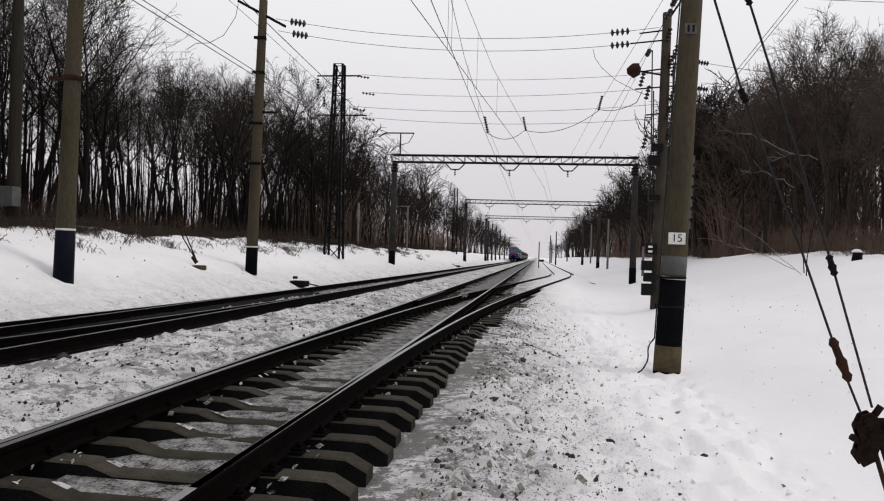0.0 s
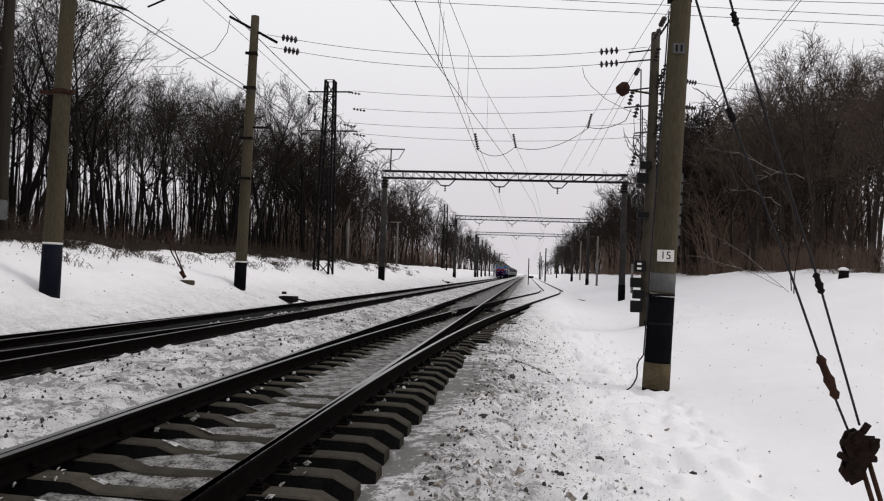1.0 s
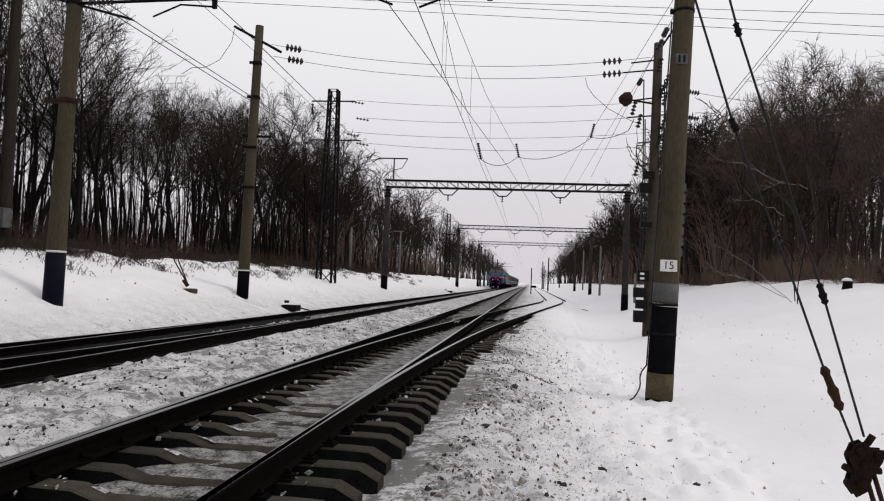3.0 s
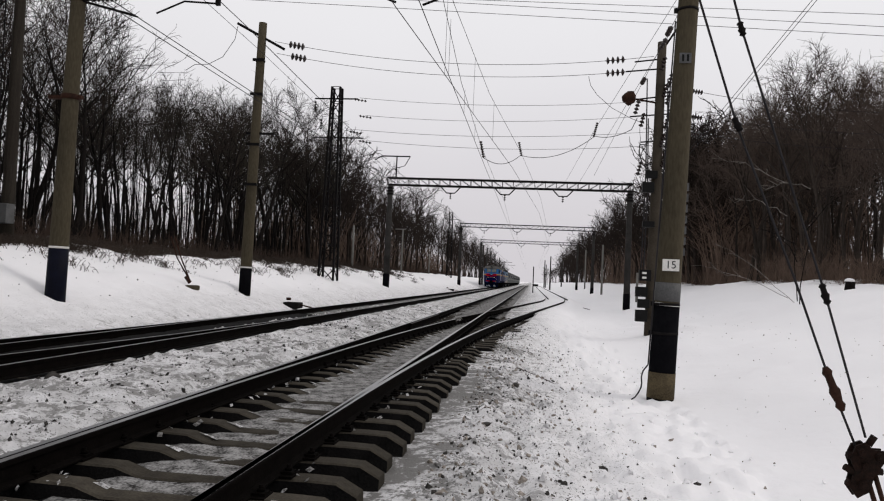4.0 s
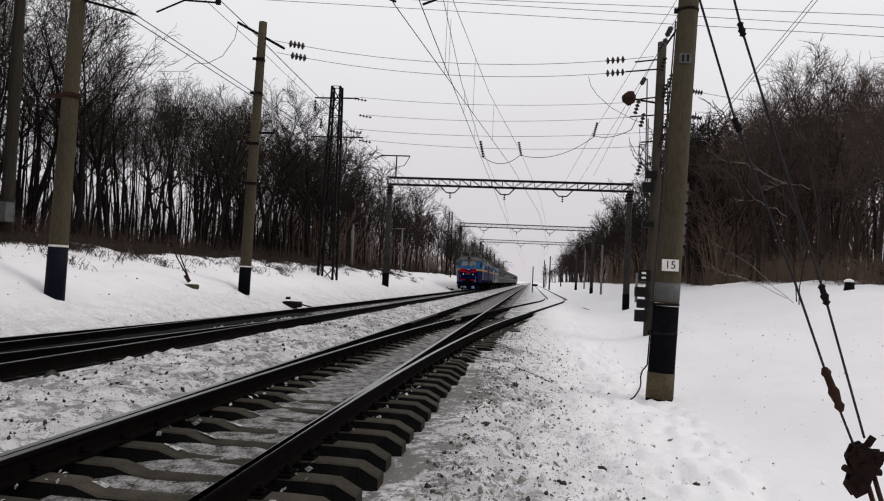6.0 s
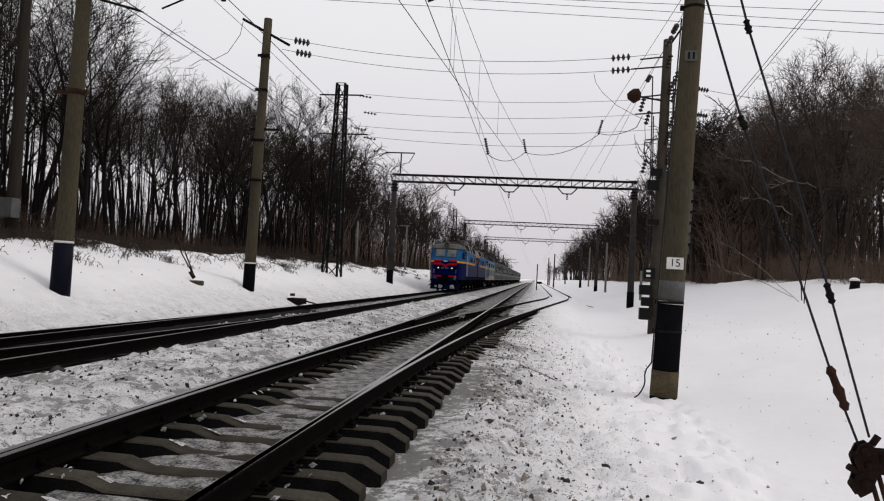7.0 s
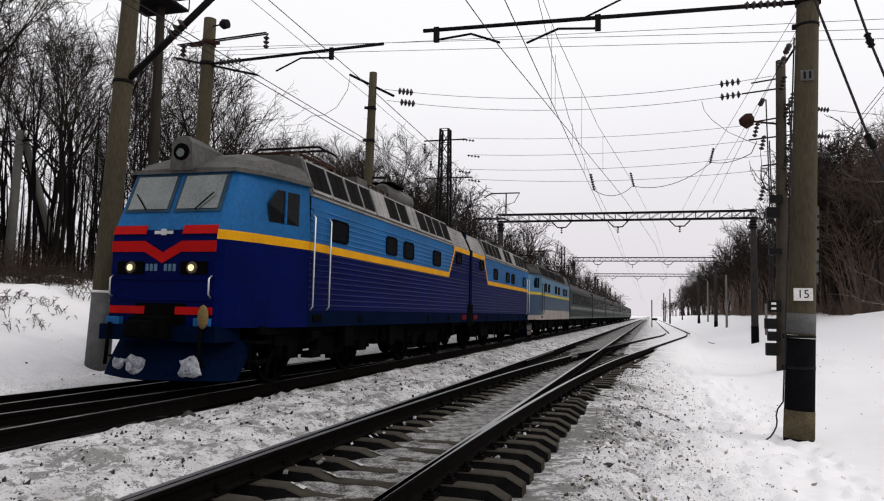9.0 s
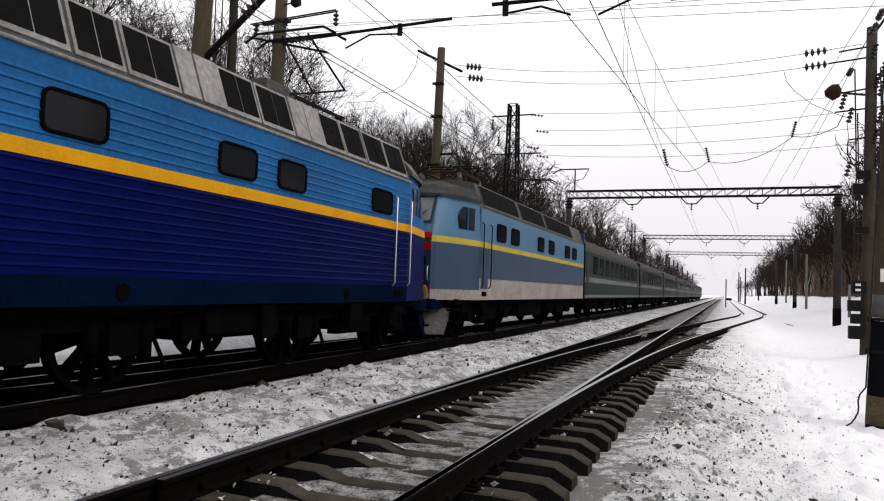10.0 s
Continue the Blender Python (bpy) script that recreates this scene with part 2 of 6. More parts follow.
def ground(x, y):
    xs = x - 2.6 * sm(y, 22, 46) * sm(x, -0.9, 0.6)
    z = lerp_list(xs, ACROSS)
    z -= 0.38 * sm(-x, 9.4, 10.4) * (1 - sm(y, 11.5, 15.5)) * (1 - sm(-x, 13, 17))
    rough = 0.5 + sm(abs(x + 3), 5, 9)
    z += (noise.noise((x * 0.35, y * 0.3, 3.1)) * 0.14 + noise.noise((x * 1.1, y * 1.0, 7.7)) * 0.055 + noise.noise((x * 2.6, y * 2.4, 4.7)) * 0.018) * (rough if abs(x + 4.6) > 4.2 or abs(x + 5.2) < 1.0 else 0.15)
    if -6.2 < x < -4.3 or -0.6 < x < 2.5:
        z += (noise.noise((x * 3.2, y * 3.2, 1.3)) * 0.07 + noise.noise((x * 6.5, y * 5.5, 5.3)) * 0.075) * (1 if y < 40 else 0)
    if -0.5 < x < 3.2 and y < 20:
        tread = noise.noise((x * 2.3 + 11, y * 1.7, 8.8)) + 0.5 * noise.noise((x * 5.1, y * 4.0, 2.2))
        z -= 0.075 * sm(tread, 0.12, 0.45) * sm(x, -0.5, 0.1) * (1 - sm(x, 1.6, 3.2))
    for px, py in HOLLOWS:
        d2 = (x - px) ** 2 + (y - py) ** 2
        if d2 < 2.5:
            z += -0.16 * math.exp(-d2 / 0.14) + 0.05 * math.exp(-(d2 - 0.5) ** 2 / 0.12)
    if 7 < y < 36 and -1.8 < x < 2.5:
        heel = NEAR_R + near_swing(y)
        z = max(z, z + (-0.262 + 0.055 * sm(y, 13, 25) + 0.03 * noise.noise((x * 3, y * 3, 6.6)) - z) * sm(y, 7, 17) * sm(x, heel + 0.14, heel + 0.4) * (1 - sm(x, heel + 0.95, heel + 1.7)))
    if y > 24 and -1.4 < x < 6:
        edge = NEAR_R + min(4.95, near_swing(y)) + 0.35
        z += (-0.1 - z) * sm(y, 27, 35) * sm(x, -1.3, -0.95) * (1 - sm(x, edge, edge + 1.5))
    if x < -9.5 and x > -18:
        z += (noise.noise((x * 0.7, y * 0.6, 1.7)) * 0.16 + noise.noise((x * 2.1, y * 1.7, 6.1)) * 0.05) * sm(-x, 9.5, 11.5)
    if x < -13 and x > -18:
        z += noise.noise((0.4, y * 0.25, 9.0)) * 0.25
    if x > 9:
        z += noise.noise((4.4, y * 0.09, 2.0)) * 0.35 * sm(x, 9, 14)
    return z


def spaced(marks):
    out = []
    for (a, step), (b, _) in zip(marks, marks[1:]):
        k = max(1, round((b - a) / step))
        out += [a + (b - a) * i / k for i in range(k)]
    return out + [marks[-1][0]]


def build_ground():
    xs = spaced(((-1500, 400), (-220, 40), (-60, 8), (-30, 1.5), (-18, 0.4), (-8.8, 0.35), (-6.7, 0.08), (-5.9, 0.12), (-4.0, 0.3), (-1.75, 0.06), (2.6, 0.3), (9, 0.8), (17, 4), (40, 30), (220, 400), (1500, 1)))
    ys = spaced(((-300, 60), (-60, 8), (-12, 1.0), (1.5, 0.085), (15, 0.4), (40, 1.2), (90, 5), (260, 40), (600, 200), (3000, 1)))
    verts = [(x, y, ground(x, y)) for y in ys for x in xs]
    w = len(xs)
    faces = [(j * w + i, j * w + i + 1, (j + 1) * w + i + 1, (j + 1) * w + i) for j in range(len(ys) - 1) for i in range(w - 1)]
    me = bpy.data.meshes.new("ground")
    me.from_pydata(verts, [], faces)
    me.materials.append(SNOW)
    for p in me.polygons:
        p.use_smooth = True
    tagged(new("ground", me), "snow-covered ground with sooty trampled snow beside the tracks", "ground", kind="structure")


build_ground()

# ---- tracks ----
RAIL = ((-0.066, 0), (0.066, 0), (0.066, 0.012), (0.012, 0.03), (0.009, 0.135), (0.036, 0.142), (0.037, 0.172), (0.028, 0.18), (-0.028, 0.18), (-0.037, 0.172), (-0.036, 0.142), (-0.009, 0.135), (-0.012, 0.03), (-0.066, 0.012))


def rail(parent, line, head=HEAD, label=""):
    bm = bmesh.new()
    rings = [[bm.verts.new((x + px, y, -0.18 + pz)) for px, pz in RAIL] for x, y in line]
    for a, b in zip(rings, rings[1:]):
        for k in range(len(RAIL)):
            f = bm.faces.new((a[k], b[k], b[(k + 1) % len(RAIL)], a[(k + 1) % len(RAIL)]))
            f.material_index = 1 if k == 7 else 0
    bm.faces.new(rings[0])
    bm.faces.new(rings[-1][::-1])
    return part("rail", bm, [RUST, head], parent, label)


def line(fn, y0, y1, step=1.0):
    k = max(1, round((y1 - y0) / step))
    return [(fn(y0 + (y1 - y0) * i / k), y0 + (y1 - y0) * i / k) for i in range(k + 1)]


def sleeper_mesh(length, name="sleeper"):
    """A concrete sleeper: raised, sloping seats under the rails and a lower waist."""
    bm = bmesh.new()
    h = length / 2
    prof = ((-h, -0.27), (-h + 0.16, -0.187), (-0.56 * 1.0 - 0.42, -0.182), (-0.5, -0.19), (-0.3, -0.255), (0.3, -0.255), (0.5, -0.19), (0.98, -0.182), (h - 0.16, -0.187), (h, -0.27))
    rows = []
    for x, z in prof:
        rows.append([bm.verts.new((x, -0.13, -0.42)), bm.verts.new((x, -0.105, z - 0.012)), bm.verts.new((x, -0.085, z)), bm.verts.new((x, 0.085, z)), bm.verts.new((x, 0.105, z - 0.012)), bm.verts.new((x, 0.13, -0.42))])
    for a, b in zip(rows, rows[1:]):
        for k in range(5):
            # near-black side faces: oily grime plus the shade between sleepers, put into colour
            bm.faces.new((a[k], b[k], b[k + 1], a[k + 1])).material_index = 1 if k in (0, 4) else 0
    bm.faces.new(rows[0])
    bm.faces.new(rows[-1][::-1])
    me = bpy.data.meshes.new(name)
    bm.normal_update()
    bm.to_mesh(me)
    bm.free()
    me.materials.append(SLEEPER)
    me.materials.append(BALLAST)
    return me


def fastening_mesh():
    bm = bmesh.new()
    box(bm, -0.16, 0.16, -0.09, 0.09, -0.188, -0.172)
    for s in (-1, 1):
        box(bm, s * 0.105 - 0.045, s * 0.105 + 0.045, -0.05, 0.05, -0.172, -0.15)
        tube(bm, ((s * 0.105, 0, -0.16), (s * 0.105, 0, -0.105)), 0.017, 6)
        tube(bm, ((s * 0.105, 0, -0.145), (s * 0.105, 0, -0.128)), 0.03, 6)
    me = bpy.data.meshes.new("fastening")
    bm.normal_update()
    bm.to_mesh(me)
    bm.free()
    me.materials.append(RUST)
    return me


def bed(name, x0, x1, y0, y1, z, parent, material, edge=0.12, seed=0.0, middle=None, lift=None):
    """A slab of ballast with an uneven top and ragged sides."""
    bm = bmesh.new()
    ys = spaced(((y0, 0.22), (min(30, y1), 1.0), (y1, 1.0))) if y1 > 30 else spaced(((y0, 0.22), (y1, 1)))
    rows = []
    n = 14
    for y in ys:
        a = x0(y) + noise.noise((seed, y * 1.7, 0.2)) * edge
        b = x1(y) + noise.noise((seed + 5, y * 1.7, 0.2)) * edge
        row = []
        for i in range(n + 1):
            x = a + (b - a) * i / n
            zz = z + noise.noise((x * 3.1, y * 3.1, seed)) * 0.035 - (0.045 if middle and abs(x - middle(y)) > 0.5 else 0) - (0.05 if middle and x - middle(y) > 1.0 else 0)
            if lift and abs(x - middle(y)) < 0.55:
                zz += lift(y)
            if i in (0, n):
                zz = z - 0.14
            row.append(bm.verts.new((x, y, zz)))
        rows.append(row)
    for a, b in zip(rows, rows[1:]):
        for k in range(n):
            f = bm.faces.new((a[k], a[k + 1], b[k + 1], b[k]))
            if middle and abs(f.calc_center_median().x - middle(f.calc_center_median().y)) < 0.52:
                f.material_index = 1
    return part(name, bm, material, parent, smooth=True)


def build_tracks():
    clip = fastening_mesh()
    # near track with a turnout that swings off to the right
    near = tagged(empty("railway_track"), "main track with concrete sleepers and a turnout", "railway track", kind="structure")
    rail(near, line(lambda y: NEAR_L, -12, 330, 6), HEAD)
    rail(near, line(lambda y: NEAR_R, 3.7, 330, 6), HEAD)
    rail(near, line(lambda y: NEAR_R + near_swing(y), -12, 31, 0.8), HEAD, "polished curved stock rail")
    rail(near, line(lambda y: NEAR_R + near_swing(y), 31, 62, 0.8), DARKHEAD, "dull curved rail half buried in snow")
    rail(near, line(lambda y: NEAR_L + 0.075 + near_swing(y) * 0.985, 3.7, 23.5, 0.8), HEAD, "polished switch rail")
    rail(near, line(lambda y: NEAR_L + near_swing(y), 25.0, 62, 0.8), DARKHEAD)
    rail(near, line(lambda y: NEAR_L + 0.12, 20, 26, 3), DARKHEAD, "guard rail")
    rail(near, line(lambda y: NEAR_R + near_swing(y) - 0.12, 20, 26, 1), DARKHEAD, "guard rail")
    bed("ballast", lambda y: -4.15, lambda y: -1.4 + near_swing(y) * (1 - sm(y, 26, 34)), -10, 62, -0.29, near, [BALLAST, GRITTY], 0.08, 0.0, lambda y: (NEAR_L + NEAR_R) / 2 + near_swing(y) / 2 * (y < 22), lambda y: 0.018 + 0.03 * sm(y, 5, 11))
    bed("ballast", lambda y: -4.15, lambda y: -1.1, 62, 330, -0.26, near, GRITTY, 0.05, 3)
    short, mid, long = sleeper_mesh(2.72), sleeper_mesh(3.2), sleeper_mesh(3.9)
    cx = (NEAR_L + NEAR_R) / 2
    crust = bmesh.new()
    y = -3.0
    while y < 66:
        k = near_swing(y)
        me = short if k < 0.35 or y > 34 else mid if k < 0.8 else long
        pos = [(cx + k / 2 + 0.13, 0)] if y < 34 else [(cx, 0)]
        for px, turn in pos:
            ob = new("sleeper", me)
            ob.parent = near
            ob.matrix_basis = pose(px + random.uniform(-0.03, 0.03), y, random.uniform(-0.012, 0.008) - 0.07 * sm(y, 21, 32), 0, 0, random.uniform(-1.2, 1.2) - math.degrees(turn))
            # snow lying on the sleeper's slopes
            for s in (-1, 1):
                if 1 < y < 34 and random.random() < (0.75 if s < 0 else 0.3):
                    u0, u1 = random.uniform(0.44, 0.5), random.uniform(0.27, 0.36)
                    va, vb = random.uniform(0.02, 0.06), random.uniform(0.07, 0.1)
                    q = [(px + s * u, y + v + random.uniform(-0.008, 0.008), -0.19 - 0.325 * (0.5 - max(0.3, u)) + dz) for u, v, dz in ((u0, va, 0.008), (u1, va * 0.7, 0.01), ((u0 + u1) / 2, (va + vb) / 2, 0.02), (u1, vb, 0.01), (u0, vb * 0.6, 0.008))]
                    cv = [crust.verts.new(p) for p in q]
                    for f in ((0, 1, 2), (1, 3, 2), (3, 4, 2), (4, 0, 2)):
                        crust.faces.new([cv[w] for w in (f if s > 0 else f[::-1])])
        for rx in (NEAR_L, NEAR_R + k) + ((NEAR_R, NEAR_L + k) if k > 0.12 else ()):
            if y < 34:
                ob = new("fastening", clip)
                ob.parent = near
                ob.matrix_basis = pose(rx, y, 0)
        y += 0.545 + random.uniform(-0.015, 0.015)
    # crusts of snow caught beside the rails
    bm = crust
    for j in range(150):
        y, r = random.uniform(11, 36), random.uniform(0.02, 0.05)
        x = -7.25 + random.gauss(0, 0.1)
        v = [bm.verts.new((x + r * a * random.uniform(0.7, 1.3), y + r * b * 1.5, -0.12 + r * c)) for a, b, c in ((1, 0, 0), (0, 1, 0), (-1, 0, 0), (0, -1, 0), (0.1, 0.1, 0.8))]
        for f in ((0, 1, 4), (1, 2, 4), (2, 3, 4), (3, 0, 4)):
            bm.faces.new([v[q] for q in f])
    for j in range(200):
        y = random.uniform(1.5, 32) if j % 3 else random.uniform(1.5, 14)
        side = random.choice((NEAR_L + 0.2, NEAR_L + 0.3, NEAR_R + near_swing(y) + 0.17, NEAR_R + near_swing(y) + 0.24))
        r = random.uniform(0.012, 0.032)
        m = Matrix.Translation((side + random.uniform(-0.05, 0.05), y, -0.185)) @ Euler((random.random(), random.random(), random.random() * 6)).to_matrix().to_4x4() @ Matrix.Diagonal((r, r * 1.3, r * 0.6, 1))
        v = [bm.verts.new(m @ Vector(p)) for p in ((1, 0, 0), (0, 1, 0.1), (-1, 0, 0), (0, -1, 0), (0.2, 0.1, 0.9))]
        for f in ((0, 1, 4), (1, 2, 4), (2, 3, 4), (3, 0, 4)):
            bm.faces.new([v[q] for q in f])
    tagged(part("snow_crust", bm, SNOW, near), kind="stuff")
    # siding, half buried
    side = tagged(empty("railway_siding"), "snowed-in siding beyond the turnout", "railway track", kind="structure")
    rail(side, line(lambda y: NEAR_L + 4.95, 62, 330, 6), DARKHEAD)
    rail(side, line(lambda y: NEAR_R + 4.95, 62, 330, 6), DARKHEAD)
    # far track with its own turnout
    far = tagged(empty("railway_track"), "train's track on dark oily ballast with a turnout", "railway track", kind="structure")
    rail(far, line(lambda y: FAR_L, -40, 420, 8), HEAD)
    rail(far, line(lambda y: FAR_R, -40, 420, 8), HEAD)
    rail(far, line(lambda y: FAR_R - 0.075 - far_swing(y) * 0.985, -2, 23.5, 0.8), HEAD, "polished switch rail")
    rail(far, line(lambda y: FAR_L - far_swing(y), -20, 23.5, 0.8), HEAD)
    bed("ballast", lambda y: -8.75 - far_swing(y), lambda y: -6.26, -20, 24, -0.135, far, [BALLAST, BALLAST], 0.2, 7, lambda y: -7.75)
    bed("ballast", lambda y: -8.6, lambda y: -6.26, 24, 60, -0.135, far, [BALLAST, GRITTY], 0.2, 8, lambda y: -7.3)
    bed("ballast", lambda y: -8.5, lambda y: -6.15, 60, 420, -0.21, far, GRITTY, 0.1, 9)
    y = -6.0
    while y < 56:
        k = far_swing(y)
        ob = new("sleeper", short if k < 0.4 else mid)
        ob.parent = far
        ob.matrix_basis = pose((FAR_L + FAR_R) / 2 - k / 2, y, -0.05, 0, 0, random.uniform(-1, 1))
        y += 0.545


build_tracks()


# ---- poles, gantries and masts ----
def pole(name, x, y, top, r0=0.215, r1=0.15, lean=(0, 0), paint=None, paint_top=1.0, label="", material=CONCRETE, base=None, white_line=True):
    z0 = (ground(x, y) if base is None else base) - 0.25
    ob = empty(name, pose(x, y, z0))
    tagged(ob, label, "pole")
    h = top - z0

    def at(z):
        k = (z - z0) / h
        return (lean[0] * k, lean[1] * k, z - z0), r0 + (r1 - r0) * k

    bm = bmesh.new()
    zs = [z0 + h * i / 6 for i in range(7)]
    tube(bm, [at(z)[0] for z in zs], [at(z)[1] for z in zs], 20)
    part("shaft", bm, material, ob)
    if paint:
        bm = bmesh.new()
        zs = (z0 + 0.02, (z0 + paint_top) / 2, paint_top)
        tube(bm, [at(z)[0] for z in zs], [at(z)[1] + 0.004 for z in zs], 20)
        part("painted_base", bm, paint, ob, "dark paint on the foot")
        if white_line:
            bm = bmesh.new()
            zs = (paint_top, paint_top + 0.05)
            tube(bm, [at(z)[0] for z in zs], [at(z)[1] + 0.006 for z in zs], 20)
            part("band", bm, WHITE, ob, "white painted ring")
    return ob, at


def collar(bm, at, z, extra=0.02, height=0.06):
    p, r = at(z)
    tube(bm, ((p[0], p[1], p[2] - height / 2), (p[0], p[1], p[2] + height / 2)), r + extra, 16)


def insulator_string(bm, a, b, n=4, r=0.065):
    """A string of porcelain discs between two points."""
    a, b = Vector(a), Vector(b)
    tube(bm, (a, b), 0.018, 6)
    for i in range(n):
        c = a.lerp(b, (i + 0.5) / n)
        d = (b - a).normalized() * min(0.045, (b - a).length / n * 0.36)
        tube(bm, (c - d, c - d * 0.2, c + d), (r * 0.45, r, r * 0.5), 10)


def wire(name, pts, r=0.008, sag=0.0, label="", n=14, parent=None):
    """A wire hung through the points, sagging between them."""
    out = []
    for a, b in zip(pts, pts[1:]):
        a, b = Vector(a), Vector(b)
        k = n if sag else 1
        for i in range(k):
            f = i / k
            p = a.lerp(b, f)
            p.z -= sag * 4 * f * (1 - f)
            out.append(p)
    out.append(Vector(pts[-1]))
    bm = bmesh.new()
    tube(bm, out, r, 5)
    ob = part(name, bm, WIRE, parent)
    if not parent:
        tagged(ob, label or "thin dark overhead wire strung between supports", "wire")
    return ob


def cantilever(ob, at, z, reach, arms, brace=True):
    """A swinging bracket on a pole: horizontal tube, strut and steady arms, in the pole's own space."""
    p, r = at(z)
    s = 1 if reach > 0 else -1
    bm = bmesh.new()
    collar(bm, at, z, 0.03, 0.1)
    tube(bm, ((p[0], p[1], p[2]), (p[0] + reach, p[1], p[2] + 0.12)), 0.04, 8)
    part("bracket", bm, STEEL, ob)
    bm = bmesh.new()
    insulator_string(bm, (p[0] + s * 0.35, p[1], p[2] + 0.01), (p[0] + s * 1.0, p[1], p[2] + 0.03), 6, 0.075)
    part("insulator", bm, PORCELAIN, ob)
    for x0, x1, drop in arms:
        bm = bmesh.new()
        zz = p[2] + 0.12 * (x0 - p[0]) / reach
        box(bm, x0 - 0.05, x0 + 0.05, p[1] - 0.04, p[1] + 0.04, zz - 0.24, zz + 0.05)
        tube(bm, ((x0, p[1], zz - 0.2), (x0 + (x1 - x0) * 0.55, p[1], zz - 0.14), (x1, p[1], zz - drop)), 0.022, 6)
        part("steady_arm", bm, STEEL, ob)


def build_number_pole():
    ob, at = pole("catenary_pole", 2.26, 12.7, 8.6, 0.225, 0.155, (0.36, 0), BITUMEN, 1.02, "tapered concrete catenary pole with a number plate and black foot", base=-0.58)
    foot = bmesh.new()
    p0, r0 = at(-0.56)
    p1, r1 = at(-0.12)
    tube(foot, (p0, p1), (r0 + 0.008, r1 + 0.008), 20)
    part("rusty_foot", foot, mat("stained_concrete", (0.115, 0.09, 0.052), (0.035, 0.028, 0.018), 0.9, scale=4), ob, "brown stained concrete foot")
    grey = bmesh.new()
    tube(grey, (at(1.1)[0], at(1.42)[0]), at(1.2)[1] + 0.005, 20)
    part("patch", grey, GREYSTEEL, ob, "faded grey paint patch")
    for z, w, h, txt in ((1.72, 0.28, 0.2, "15"), (5.3, 0.2, 0.18, "")):
        p, r = at(z)
        plate = bmesh.new()
        box(plate, p[0] - 0.02 - w / 2, p[0] - 0.02 + w / 2, p[1] - r - 0.022, p[1] - r - 0.006, p[2] - h / 2, p[2] + h / 2)
        pl = part("number_plate", bevelled(plate, 0.003), WHITE if txt else GREYSTEEL, ob, "white number plate" if txt else "weathered plate")
        if txt:
            cu = bpy.data.curves.new("numerals", "FONT")
            cu.body, cu.size, cu.extrude, cu.align_x, cu.align_y = txt, 0.185, 0.001, "CENTER", "CENTER"
            t = new("numerals", cu)
            t.parent = pl
            t.matrix_basis = pose(p[0] - 0.02, p[1] - r - 0.0245, p[2], 90, 0, 0)
            cu.materials.append(INK)
        else:
            bars = bmesh.new()
            for dx in (-0.04, 0.04):
                box(bars, p[0] - 0.02 + dx - 0.018, p[0] - 0.02 + dx + 0.018, p[1] - r - 0.026, p[1] - r - 0.0225, p[2] - 0.06, p[2] + 0.06)
            part("numerals", bars, INK, pl)
    # clamps and the earthing cable down the side
    for z in (0.55, 1.05, 6.2):
        bm = bmesh.new()
        collar(bm, at, z, 0.012, 0.045)
        p, r = at(z)
        box(bm, p[0] - r - 0.06, p[0] - r, p[1] - 0.03, p[1] + 0.03, p[2] - 0.04, p[2] + 0.04)
        part("clamp", bm, STEEL, ob)
    bm = bmesh.new()
    side = [(at(z)[0][0] - at(z)[1] - 0.03, at(z)[0][1] - 0.05, at(z)[0][2]) for z in (6.0, 3.0, 1.0, 0.3, 0.0)]
    tube(bm, side + [(-0.3, -0.07, 0.72), (-0.33, -0.1, 0.62), (-0.33, -0.16, 0.53), (-0.35, -0.23, 0.46), (-0.4, -0.3, 0.38), (-0.46, -0.36, 0.31), (-0.53, -0.4, 0.27)], 0.013, 5)
    part("earthing_cable", bm, WIRE, ob)
    # ladder-like strip of insulator pins on the far side
    bm = bmesh.new()
    for i in range(7):
        p, r = at(1.9 + i * 0.19)
        box(bm, p[0] + r - 0.01, p[0] + r + 0.045, p[1] + 0.03, p[1] + 0.09, p[2], p[2] + 0.13)
    part("cable_guard", bm, GREYSTEEL, ob)
    cantilever(ob, at, 6.62, -6.75, ((-6.2, -4.95, 0.36), (-3.15, -4.45, 0.36)))
    bm = bmesh.new()
    p, r = at(8.3)
    tube(bm, (p, (-3.4, p[1], at(6.7)[0][2])), 0.018, 6)
    part("stay_rod", bm, STEEL, ob)


